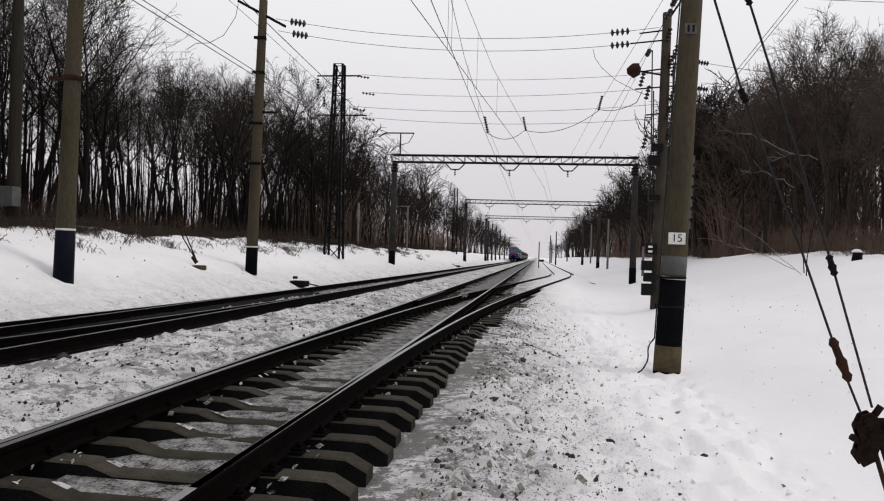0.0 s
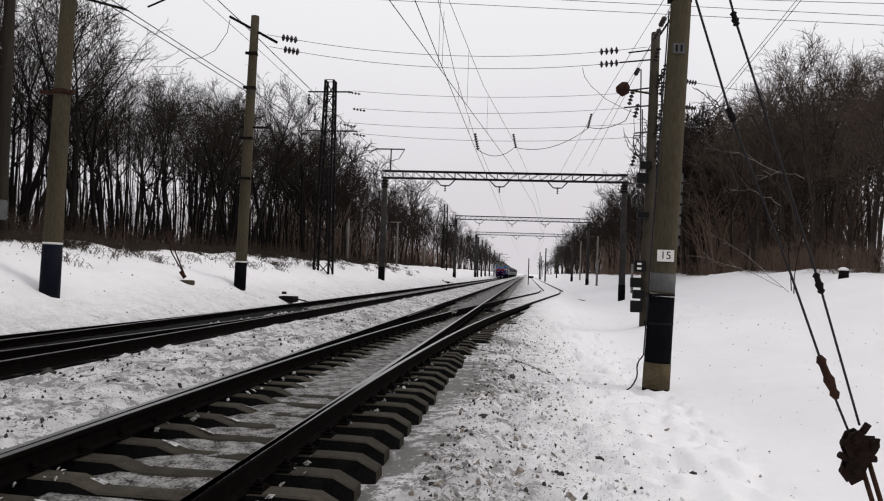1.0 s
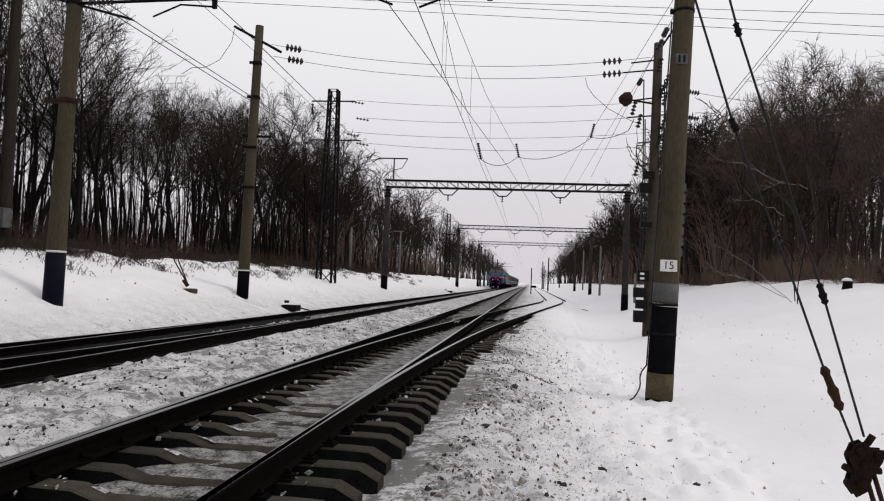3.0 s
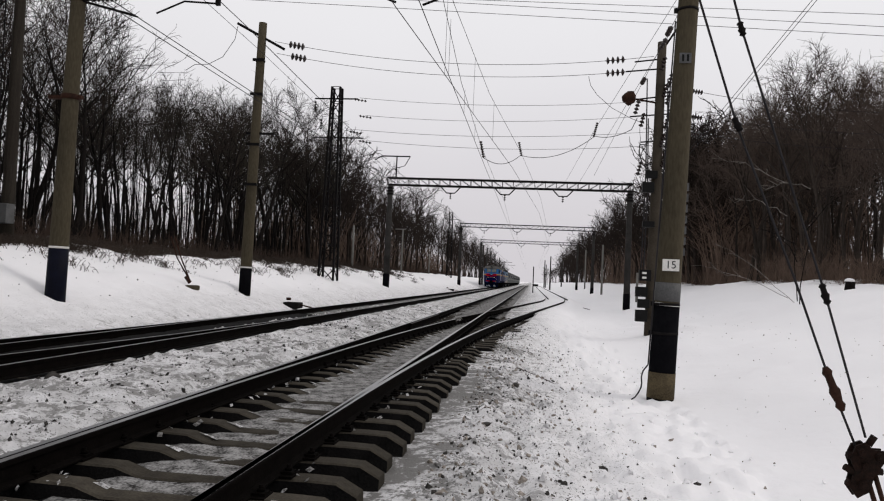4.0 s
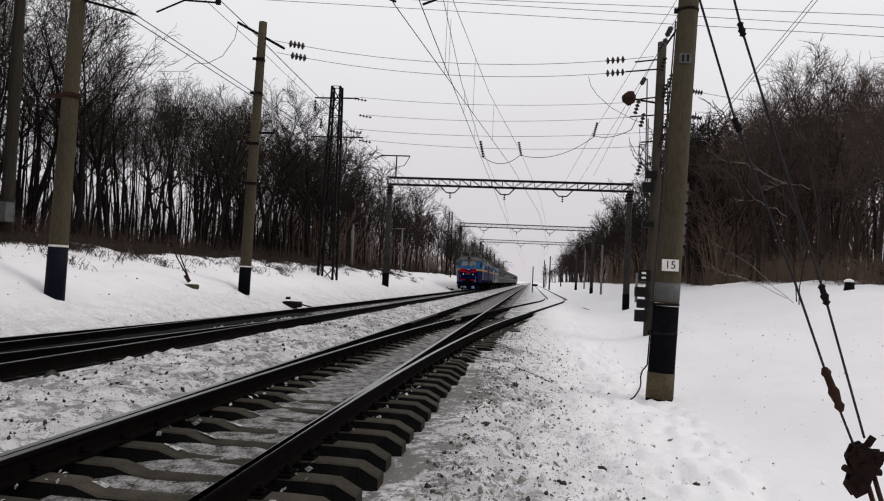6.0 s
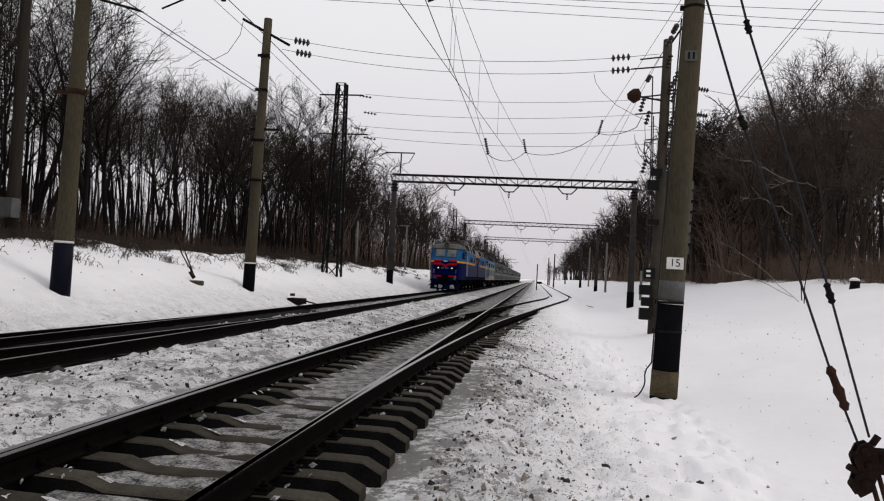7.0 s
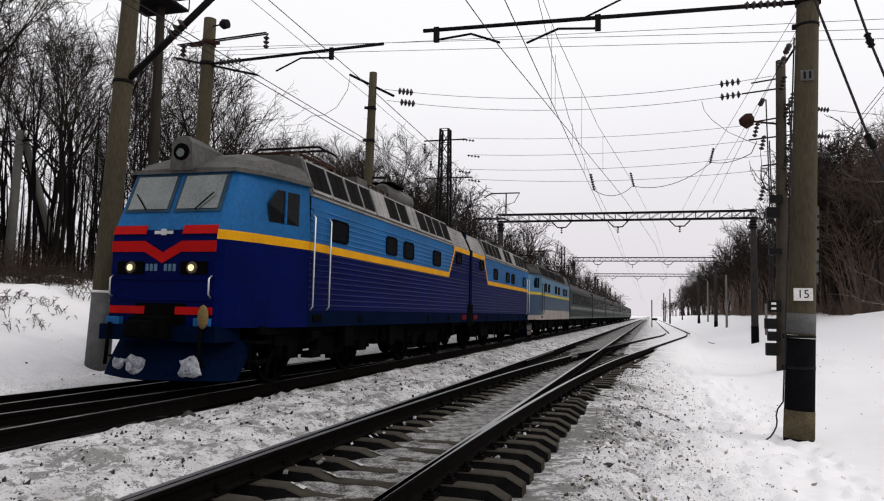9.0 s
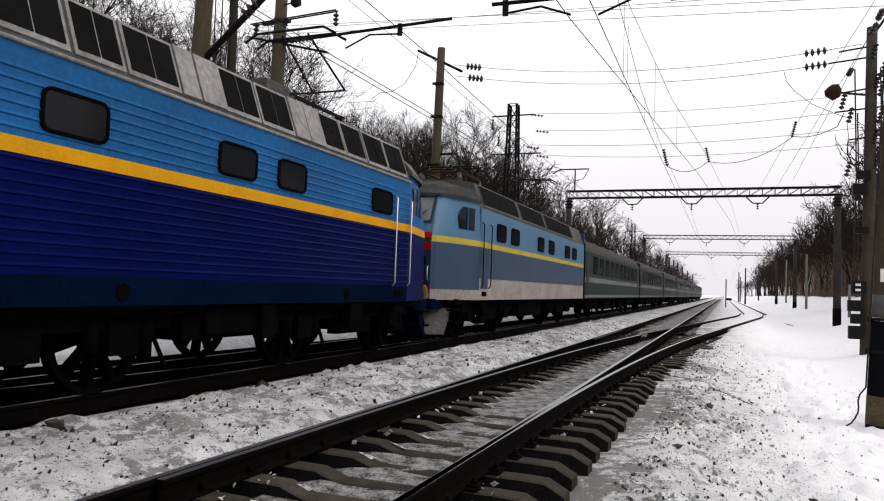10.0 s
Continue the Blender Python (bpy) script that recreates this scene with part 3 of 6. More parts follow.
def build_left_poles():
    # pole with a sloping stay, nearest on the bank
    ob, at = pole("catenary_pole", -10.6, 11.82, 9.4, 0.235, 0.16, (0.25, 0.1), GREYSTEEL, 1.55, "pale tapered concrete pole standing in deep snow", base=0.04, white_line=True)
    bm = bmesh.new()
    collar(bm, at, 5.9, 0.02, 0.07)
    part("clamp", bm, STEEL, ob)
    bm = bmesh.new()
    tube(bm, (at(5.85)[0], (3.3, 0.05, 8.6)), 0.07, 8)
    part("brace", bm, STEEL, ob)
    bm = bmesh.new()
    tube(bm, ((0.2, 0.05, 8.55), (4.4, 0.05, 8.75)), 0.045, 8)
    part("bracket", bm, STEEL, ob)
    bm = bmesh.new()
    insulator_string(bm, (1.25, 0.04, 6.98), (1.6, 0.04, 7.26), 3, 0.13)
    part("insulator", bm, PORCELAIN, ob)
    # second pole with the train's contact wire bracket
    ob, at = pole("catenary_pole", -11.05, 15.4, 8.75, 0.225, 0.155, (0.12, 0), BLUEPAINT, 1.62, "concrete catenary pole with dark blue foot and rusty clamps", base=0.42)
    z0 = ob.matrix_basis.translation.z
    cantilever(ob, at, 7.55, 4.85, ((3.6, 2.1, 0.42),))
    bm = bmesh.new()
    p, r = at(7.7)
    for dy in (-0.05, 0.05):
        tube(bm, ((p[0] - 1.0, p[1] + dy, p[2] + 0.1), (p[0] + 1.5, p[1] + dy, p[2] - 0.55)), 0.02, 6)
        tube(bm, ((p[0] - 0.9, p[1] + dy, p[2] + 0.42), (p[0] + 1.7, p[1] + dy, p[2] + 0.52)), 0.02, 6)
    tube(bm, ((p[0] + 1.7, p[1], p[2] + 0.52), (p[0] + 1.68, p[1], p[2] + 0.25)), 0.018, 6)
    part("bracket", bm, STEEL, ob)
    bm = bmesh.new()
    insulator_string(bm, (p[0] + 1.68, p[1], p[2] + 0.45), (p[0] + 1.68, p[1], p[2] + 0.12), 3, 0.08)
    part("insulator", bm, PORCELAIN, ob)
    bm = bmesh.new()
    insulator_string(bm, (p[0] - 0.75, p[1], p[2] + 0.1), (p[0] - 0.75, p[1], p[2] + 0.45), 3, 0.09)
    part("insulator", bm, PORCELAIN, ob)
    bm = bmesh.new()
    q = (p[0] + 0.55, p[1] - 0.2, p[2] + 0.78)
    tube(bm, ((q[0] - 0.08, q[1], q[2]), (q[0], q[1], q[2]), (q[0] + 0.14, q[1], q[2])), (0.07, 0.13, 0.11), 12)
    tube(bm, (q, (p[0], p[1], p[2] + 0.85)), 0.02, 6)
    part("pulley", bm, STEEL, ob)
    for z in (5.2, 8.1):
        bm = bmesh.new()
        collar(bm, at, z, 0.03, 0.12)
        p, r = at(z)
        box(bm, p[0] - 0.55, p[0] + 0.3, p[1] - 0.05, p[1] + 0.05, p[2] - 0.04, p[2] + 0.04)
        part("clamp", bm, RUSTY, ob)
    # third pole, with the cross wires' crossarm
    ob, at = pole("catenary_pole", -10.6, 25.4, 10.65, 0.215, 0.15, (0.15, 0), BITUMEN, 1.38, "tall concrete pole with crossarms and black foot", base=0.6)
    bm = bmesh.new()
    p, r = at(10.2)
    tube(bm, ((p[0] - 1.0, p[1], p[2] + 0.45), (p[0] + 0.9, p[1], p[2] - 0.55)), 0.05, 6)
    part("crossarm", bm, STEEL, ob)
    bm = bmesh.new()
    p, r = at(6.45)
    box(bm, p[0] - 0.35, p[0] + 0.75, p[1] - 0.05, p[1] + 0.05, p[2] - 0.05, p[2] + 0.03)
    part("crossarm", bm, STEEL, ob)
    for z in (4.5, 6.0, 7.9, 9.2):
        bm = bmesh.new()
        collar(bm, at, z, 0.02, 0.07)
        p, r = at(z)
        box(bm, p[0] - r - 0.07, p[0] + r + 0.07, p[1] - r - 0.05, p[1] - r, p[2] - 0.05, p[2] + 0.05)
        part("clamp", bm, STEEL, ob)
    # floodlight mast behind, with ladder, platform and switch cabinet
    ob, at = pole("floodlight_mast", -16.1, 20.0, 12.0, 0.2, 0.14, (-0.1, 0), None, 0, "dark mast with ladder, lamp platform and a cabinet at its foot", material=WOODPOLE, base=1.7)
    bm = bmesh.new()
    for dx in (-0.55, -0.25):
        tube(bm, ((dx, -0.3, 1.8), (dx - 0.1, -0.3, 10.4)), 0.022, 5)
    for i in range(24):
        tube(bm, ((-0.55, -0.3, 1.9 + i * 0.3), (-0.25, -0.3, 1.9 + i * 0.3)), 0.014, 4)
    part("ladder", bm, STEEL, ob)
    bm = bmesh.new()
    box(bm, -1.2, 0.6, -0.6, 0.6, 10.15, 10.23)
    for x in (-1.2, -0.6, 0, 0.58):
        for y in (-0.6, 0.58):
            box(bm, x, x + 0.03, y, y + 0.03, 10.23, 11.05)
    for z in (10.6, 11.03):
        for y in (-0.6, 0.58):
            box(bm, -1.2, 0.6, y, y + 0.03, z, z + 0.035)
    part("platform", bm, STEEL, ob)
    bm = bmesh.new()
    box(bm, -0.45, 0.3, -0.45, -0.1, 0.95, 1.55)
    part("cabinet", bevelled(bm, 0.02), GREYSTEEL, ob, "grey sheet-steel cabinet")
    # braced pole at the wood's edge
    x, y = -21.5, 19.5
    ob = tagged(empty("braced_pole", pose(x, y, ground(x, y) - 0.2)), "old grey concrete pole with a slanting brace among the trees", "pole")
    part("shaft", tube(bmesh.new(), ((0, 0, 0), (0.05, 0.05, 5.4)), (0.17, 0.13), 12), OLDGREY, ob)
    part("brace", tube(bmesh.new(), ((0.2, 2.3, 0), (0.08, 0.25, 5.1)), (0.14, 0.11), 12), OLDGREY, ob)
    part("crossarm", bar(bmesh.new(), (-0.7, 0, 5.0), (0.7, 0.1, 5.05), 0.08), STEEL, ob)


def lattice_mast(x, y, top, base, w0=0.9, w1=0.5):
    ob = tagged(empty("lattice_mast", pose(x, y, base - 0.1)), "tall riveted steel lattice mast carrying feeder wires", "mast")
    h = top - base + 0.1
    corners = ((-1, -1), (1, -1), (1, 1), (-1, 1))

    def c(i, z):
        w = (w0 + (w1 - w0) * z / h) / 2
        return (corners[i][0] * w, corners[i][1] * w, z)

    for i in range(4):
        bm = bmesh.new()
        bar(bm, c(i, 0), c(i, h), 0.16)
        part("leg", bm, STEEL, ob)
    n = 13
    for i in range(4):
        for k in range(n):
            a, b = h * k / n, h * (k + 1) / n
            j = (i + 1) % 4
            for p, q, w in ((c(i if k % 2 else j, a), c(j if k % 2 else i, b), 0.065), (c(i, b), c(j, b), 0.05)):
                part("lacing_bar", bar(bmesh.new(), p, q, w), STEEL, ob)
    for z, x0, x1 in ((11.85, -1.35, 1.3), (9.5, -1.3, 1.75)):
        bm = bmesh.new()
        box(bm, x0, x1, -0.04, 0.04, z - base, z - base + 0.07)
        part("crossarm", bm, STEEL, ob)
    for px, pz in ((1.5, 11.8), (1.85, 10.8), (1.3, 9.85), (1.9, 9.3), (-1.3, 11.7), (-0.9, 10.6)):
        bm = bmesh.new()
        insulator_string(bm, (px - 0.45, 0, pz - base + 0.08) if px > 0 else (px, 0, pz - base + 0.05), (px + 0.35, 0, pz - base - 0.05) if px > 0 else (px, 0, pz - base - 0.6), 4, 0.085)
        part("insulator", bm, PORCELAIN, ob)
    return ob


def gantry(y, x0, x1, z0, z1, top, depth=0.58, hangers=(), stub=False, base_l=None, base_r=None):
    """A portal: two concrete posts, a lattice beam on them and hangers for the wires."""
    ob = tagged(empty("gantry", pose(0, y, 0)), "steel lattice gantry spanning the tracks on concrete posts", "gantry")
    for x, zb in ((x0 + 0.2, z0), (x1 - 0.2, z1)):
        bm = bmesh.new()
        tube(bm, ((x, 0, zb - 0.3), (x, 0, top - depth)), (0.24, 0.19), 14)
        post = part("post", bm, mat_post, ob)
        bm = bmesh.new()
        tube(bm, ((x, 0, zb - 0.1), (x, 0, zb + 1.0)), 0.25, 14)
        part("painted_base", bm, BITUMEN, post)
        bm = bmesh.new()
        for k in range(3):
            tube(bm, ((x, 0, top - depth - 0.25 - k * 0.22), (x, 0, top - depth - 0.15 - k * 0.22)), 0.27, 12)
        part("clamp", bm, STEEL, post)
    w = 0.28
    for yy in (-w, w):
        for z in (top - 0.07, top - depth):
            bm = bmesh.new()
            box(bm, x0, x1, yy - 0.04, yy + 0.04, z, z + 0.085)
            part("chord", bm, STEEL, ob)
    n = max(8, round((x1 - x0) / 0.78))
    for yy in (-w, w):
        for k in range(n):
            a, b = x0 + (x1 - x0) * k / n, x0 + (x1 - x0) * (k + 1) / n
            part("lacing_bar", bar(bmesh.new(), (a, yy, top - depth), (a, yy, top), 0.05), STEEL, ob)
            lo, hi = (a, b) if k < n / 2 else (b, a)
            part("lacing_bar", bar(bmesh.new(), (lo, yy, top), (hi, yy, top - depth + 0.05), 0.045), STEEL, ob)
    for hx in hangers:
        bm = bmesh.new()
        zb = top - depth
        tube(bm, ((hx - 0.72, 0, zb), (hx - 0.62, 0, zb - 0.12), (hx - 0.3, 0, zb - 0.45), (hx + 0.3, 0, zb - 0.45), (hx + 0.62, 0, zb - 0.12), (hx + 0.72, 0, zb)), 0.045, 6)
        part("hanger", bm, STEEL, ob)
        bm = bmesh.new()
        insulator_string(bm, (hx, 0, zb - 0.45), (hx, 0, zb - 0.9), 3, 0.09)
        part("insulator", bm, PORCELAIN, ob)
    if stub:
        bm = bmesh.new()
        box(bm, x0 + 0.55, x0 + 0.63, -0.05, 0.05, top, top + 1.65)
        box(bm, x0 - 0.6, x0 + 1.6, -0.05, 0.05, top + 1.58, top + 1.66)
        bar(bm, (x0 + 1.6, 0, top + 1.6), (x0 + 1.2, 0, top + 0.9), 0.06)
        bar(bm, (x0 - 0.6, 0, top + 1.6), (x0 - 1.1, 0, top + 1.3), 0.1)
        bar(bm, (x0 + 0.6, 0, top + 0.75), (x0 + 1.2, 0, top + 0.9), 0.05)
        part("feeder_bracket", bm, STEEL, ob)
    return ob


mat_post = mat("sooty_concrete", (0.045, 0.042, 0.04), (0.018, 0.017, 0.016), 0.85, scale=2, fine=25)


def build_switch_pole():
    """The pole behind the numbered one: switchgear, lamp, boxes and a tangle of wires."""
    ob, at = pole("switchgear_pole", 4.12, 25.4, 9.95, 0.2, 0.15, (0.1, 0), None, 0, "weathered pole with switchgear, lamp and control boxes", material=mat("old_pole", (0.065, 0.054, 0.041), (0.03, 0.025, 0.019), 0.85, scale=2, fine=25), base=-0.1)
    z0 = ob.matrix_basis.translation.z

    def w(x, z, y=0.0):
        return (x - 4.12, y, z - z0)

    for z, x0, x1 in ((9.25, 3.3, 4.3), (8.9, 3.0, 4.3), (7.9, 3.3, 4.2), (7.3, 3.2, 4.6), (6.4, 3.6, 4.6), (5.6, 3.7, 4.5)):
        part("crossarm", bar(bmesh.new(), w(x0, z), w(x1, z + 0.12), 0.06), STEEL, ob)
    part("crossarm", bar(bmesh.new(), w(4.25, 9.7), w(4.75, 10.5), 0.09), STEEL, ob)
    bm = bmesh.new()
    tube(bm, (w(2.95, 8.05, -0.1), w(3.0, 8.0, -0.1), w(3.2, 7.92, -0.1), w(3.35, 7.9, -0.1)), (0.1, 0.2, 0.27, 0.12), 14)
    tube(bm, (w(3.35, 7.9, -0.1), w(4.1, 7.8)), 0.035, 8)
    part("lamp", bm, RUSTY, ob, "rust-brown bell-shaped lamp")
    for k, (x, z, h) in enumerate(((3.84, 1.55, 0.38), (3.74, 1.0, 0.34), (3.82, 0.62, 0.3), (3.76, 0.15, 0.4), (3.85, 4.6, 0.35), (3.95, 5.1, 0.25), (3.9, 3.4, 0.2))):
        bm = bmesh.new()
        box(bm, w(x, 0)[0] - 0.19, w(x, 0)[0] + 0.2, -0.42, -0.16, z - z0, z - z0 + h)
        part("control_box", bevelled(bm, 0.015), INK, ob)
    for z in (1.62, 1.78):
        bm = bmesh.new()
        box(bm, w(3.74, 0)[0], w(3.88, 0)[0], -0.435, -0.424, z - z0, z - z0 + 0.07)
        part("label_plate", bm, WHITE, ob, "small white plate")
    for x, z in ((3.35, 7.35), (3.55, 6.9), (4.2, 8.9), (4.3, 7.95), (4.38, 6.85), (4.25, 6.2), (4.32, 5.5), (4.45, 8.3), (4.4, 7.7), (4.5, 7.2), (4.5, 6.6), (3.5, 5.2)):
        bm = bmesh.new()
        insulator_string(bm, w(x, z, -0.15), w(x + 0.12, z + 0.5, -0.15), 4, 0.09)
        part("insulator", bm, PORCELAIN, ob)
    for x, a, b in ((3.72, 8.6, 2.0), (3.8, 7.2, 1.8), (4.42, 8.6, 2.2), (4.52, 7.4, 3.5)):
        bm = bmesh.new()
        tube(bm, (w(x, a, -0.2), w(x + 0.05, (a + b) / 2, -0.26), w(x, b, -0.24)), 0.022, 5)
        part("cable", bm, WIRE, ob)
    bm = bmesh.new()
    p = w(3.55, 5.95)
    for a, b in (((0, 0), (0, 0.35)), ((0, 0.35), (0.25, 0.35)), ((0, 0), (0.1, -0.3))):
        bar(bm, (p[0] + a[0], -0.1, p[2] + a[1]), (p[0] + b[0], -0.1, p[2] + b[1]), 0.04)
    part("bracket", bm, STEEL, ob)


def build_cross_wires():
    """Feeders that cross the tracks from the bank's masts to the poles on the other side."""
    for (xa, za), (xb, zb) in (((-9.95, 9.95), (3.95, 9.45)), ((-9.85, 9.5), (3.95, 9.0))):
        a, b = Vector((xa, 25.4, za)), Vector((xb, 25.4, zb))
        ob = wire("feeder_wire", (a, b), 0.009, 0.55, "feeder wire crossing the tracks between insulator strings")
        for f0, f1 in ((0.04, 0.085), (0.88, 0.93)):
            pts = []
            for f in (f0, f1):
                p = a.lerp(b, f)
                p.z -= 0.55 * 4 * f * (1 - f)
                pts.append(p)
            bm = bmesh.new()
            insulator_string(bm, pts[0], pts[1], 4, 0.14)
            part("insulator", bm, PORCELAIN, ob)
    for za, zb, xa in ((11.85, 11.9, -10.6), (10.8, 11.1, -10.2), (9.95, 10.15, -10.9), (9.3, 9.35, -10.1)):
        wire("feeder_wire", ((xa, 41, za), (8.5, 41, zb + 0.2)), 0.011, 0.45, "feeder wire crossing the tracks from the lattice mast")
    # high lines across the top of the cutting
    for (xa, za), (xb, zb) in (((-2.71, 9.77), (9.57, 9.26)), ((-4.44, 9.77), (9.58, 8.91)), ((-9.12, 9.78), (9.58, 8.65))):
        g = (zb - za) / (xb - xa)
        wire("power_line", ((-16, 21, za + g * (-16 - xa)), (18, 21, zb + g * (18 - xb))), 0.008, 0.0, "high power line crossing above the railway")
    # catenary: contact wires and messengers along each track
    tag_c, tag_m = "grooved copper contact wire above the track", "messenger wire sagging above the contact wire"
    wire("contact_wire", ((-2.25, -40, 6.4), (-2.2, 12.7, 6.27), (-2.2, 28, 6.24), (-2.26, 52, 6.4), (-2.4, 104, 6.5), (-2.5, 300, 6.5)), 0.009, 0.0, tag_c)
    wire("messenger_wire", ((-2.3, -40, 9.3), (-2.25, 12.7, 8.25), (-2.25, 15.8, 7.66), (-2.25, 20.3, 7.02), (-2.25, 28.6, 6.75), (-2.26, 40, 6.95), (-2.26, 52, 7.3), (-2.4, 78, 6.9), (-2.4, 104, 7.9), (-2.5, 300, 8)), 0.0075, 0.0, tag_m)
    wire("contact_wire", ((-5.8, -40, 6.4), (-2.7, 12.7, 6.3), (-1.02, 31, 6.27), (0.35, 52, 6.4), (2.3, 104, 6.5), (2.4, 300, 6.5)), 0.009, 0.0, tag_c)
    wire("messenger_wire", ((-6.2, -40, 11), (-2.6, 13.5, 9.1), (-2.24, 17.7, 8.32), (-1.67, 23.9, 7.66), (-0.77, 33.7, 7.5), (0.4, 52, 7.5), (2.3, 104, 7.9), (2.4, 300, 8)), 0.0075, 0.0, tag_m)
    for off, dz in ((0.0, 0.0), (-0.03, 0.16)):
        wire("contact_wire", ((-10.5, -20, 7.4 + dz), (-9.0 + off, 14.5, 6.72 + dz), (-7.87 + off, 29.6, 6.2 + dz), (-6.21, 52, 6.3 + dz), (-7.3, 104, 6.5 + dz), (-7.3, 300, 6.5)), 0.011, 0.0, "twin contact wire above the train's track")
    # wires along the bank from pole to mast to gantry
    for x, dz in ((-11.0, 0.0), (-10.75, -0.2), (-10.2, -1.1)):
        wire("feeder_wire", ((x - 1.2, 5, 11.8 + dz), (x, 24.7, 10.45 + dz), (x + 0.05, 38.5, 9.92 + dz), (x + 0.1, 51, 9.62 + dz), (x, 104, 10 + dz), (x, 300, 10)), 0.009, 0.0, "feeder wire strung along the bank's poles")
    # slack loop of cable at the third pole
    bm = bmesh.new()
    tube(bm, ((-11.4, 25.3, 10.5), (-11.35, 25, 9.9), (-11.6, 24.6, 9.1), (-11.95, 24.2, 8.7), (-12.3, 23.9, 8.6), (-12.6, 23.8, 8.35)), 0.011, 5)
    tagged(part("jumper_cable", bm, WIRE), "slack loop of cable hanging from the crossarm", "cable")
    bm = bmesh.new()
    tube(bm, ((1.72, 25.4, 8.72), (1.8, 25.4, 8.4), (2.04, 25.4, 8.06), (2.55, 25.4, 7.61), (3.22, 25.4, 7.25), (3.7, 25.4, 7.05)), 0.009, 5)
    tagged(part("jumper_cable", bm, WIRE), "thin slack cable drooping from the feeder to the switchgear", "cable")
    # section insulators and the jumper slung between them
    anchors = ((-2.19, 28.6, 6.62), (-0.77, 33.7, 7.62), (2.62, 33.0, 8.46), (3.45, 25.4, 7.25))
    pts = []
    for a, b, s in ((0, 1, 0.35), (1, 2, 0.45), (2, 3, 0.18)):
        a, b = Vector(anchors[a]), Vector(anchors[b])
        for i in range(10):
            p = a.lerp(b, i / 10)
            p.z -= 0.3 * (b is not None) + s * 4 * (i / 10) * (1 - i / 10)
            pts.append(p)
    pts.append(Vector(anchors[3]))
    bm = bmesh.new()
    tube(bm, pts, 0.014, 5)
    ob = tagged(part("jumper_cable", bm, WIRE), "slack jumper cable slung below the wires", "cable")
    for x, y, z in anchors[:3]:
        bm = bmesh.new()
        s = 1 if x < 2 else -1
        insulator_string(bm, (x - 0.09 * s, y, z + 0.34), (x + 0.06 * s, y, z - 0.34), 7, 0.075)
        part("insulator", bm, PORCELAIN, ob)
    tag_a = "steep wire running up to the anchor beyond the pole"
    wire("anchor_wire", ((3.9, 18.5, 9.6), (2.62, 33.0, 8.5), (1.9, 48, 8.0)), 0.008, 0.0, tag_a)
    for x in (0.0, 0.12):
        wire("anchor_wire", ((7.27 + (7.27 - 4.2) + x, 14.6, 13.95), (7.27 + x, 20, 9.35), (4.2 + x, 25.4, 4.75)), 0.009, 0.0, "pair of slanting stay wires above the snow slope")
    for (xa, ya, za), (xb, yb, zb) in (((3.55, 17, 8.6), (3.2, 40, 7.4)), ((3.75, 17, 8.7), (2.8, 52, 8.1))):
        ob = wire("anchor_wire", ((xa, ya, za), (xb, yb, zb)), 0.008, 0.0, tag_a)
        for f in (0.12, 0.3):
            a, b = Vector((xa, ya, za)), Vector((xb, yb, zb))
            bm = bmesh.new()
            insulator_string(bm, a.lerp(b, f), a.lerp(b, f + 0.025), 3, 0.08)
            part("insulator", bm, PORCELAIN, ob)
    for y in (17, 21, 25):
        for x, za, zb in ((-2.21, 6.26, 7.66 if y == 17 else 7.0 if y == 21 else 6.85), (-2.7 + 0.0918 * (y - 12.7), 6.29, 8.4 if y == 17 else 7.95 if y == 21 else 7.6)):
            wire("dropper", ((x, y, za), (x, y, zb)), 0.005, 0.0, "thin dropper between contact and messenger wire")
    # wire strings leaving the switchgear pole to the right
    for z, dz in ((8.45, -0.9), (7.55, -0.7), (6.95, -0.6)):
        ob = wire("feeder_wire", ((4.3, 25.4, z), (13, 25.4, z + dz)), 0.008, 0.25, "feeder wire leaving the switchgear pole")
        bm = bmesh.new()
        insulator_string(bm, (5.2, 25.4, z - 0.2), (5.65, 25.4, z - 0.27), 5, 0.1)
        part("insulator", bm, PORCELAIN, ob)


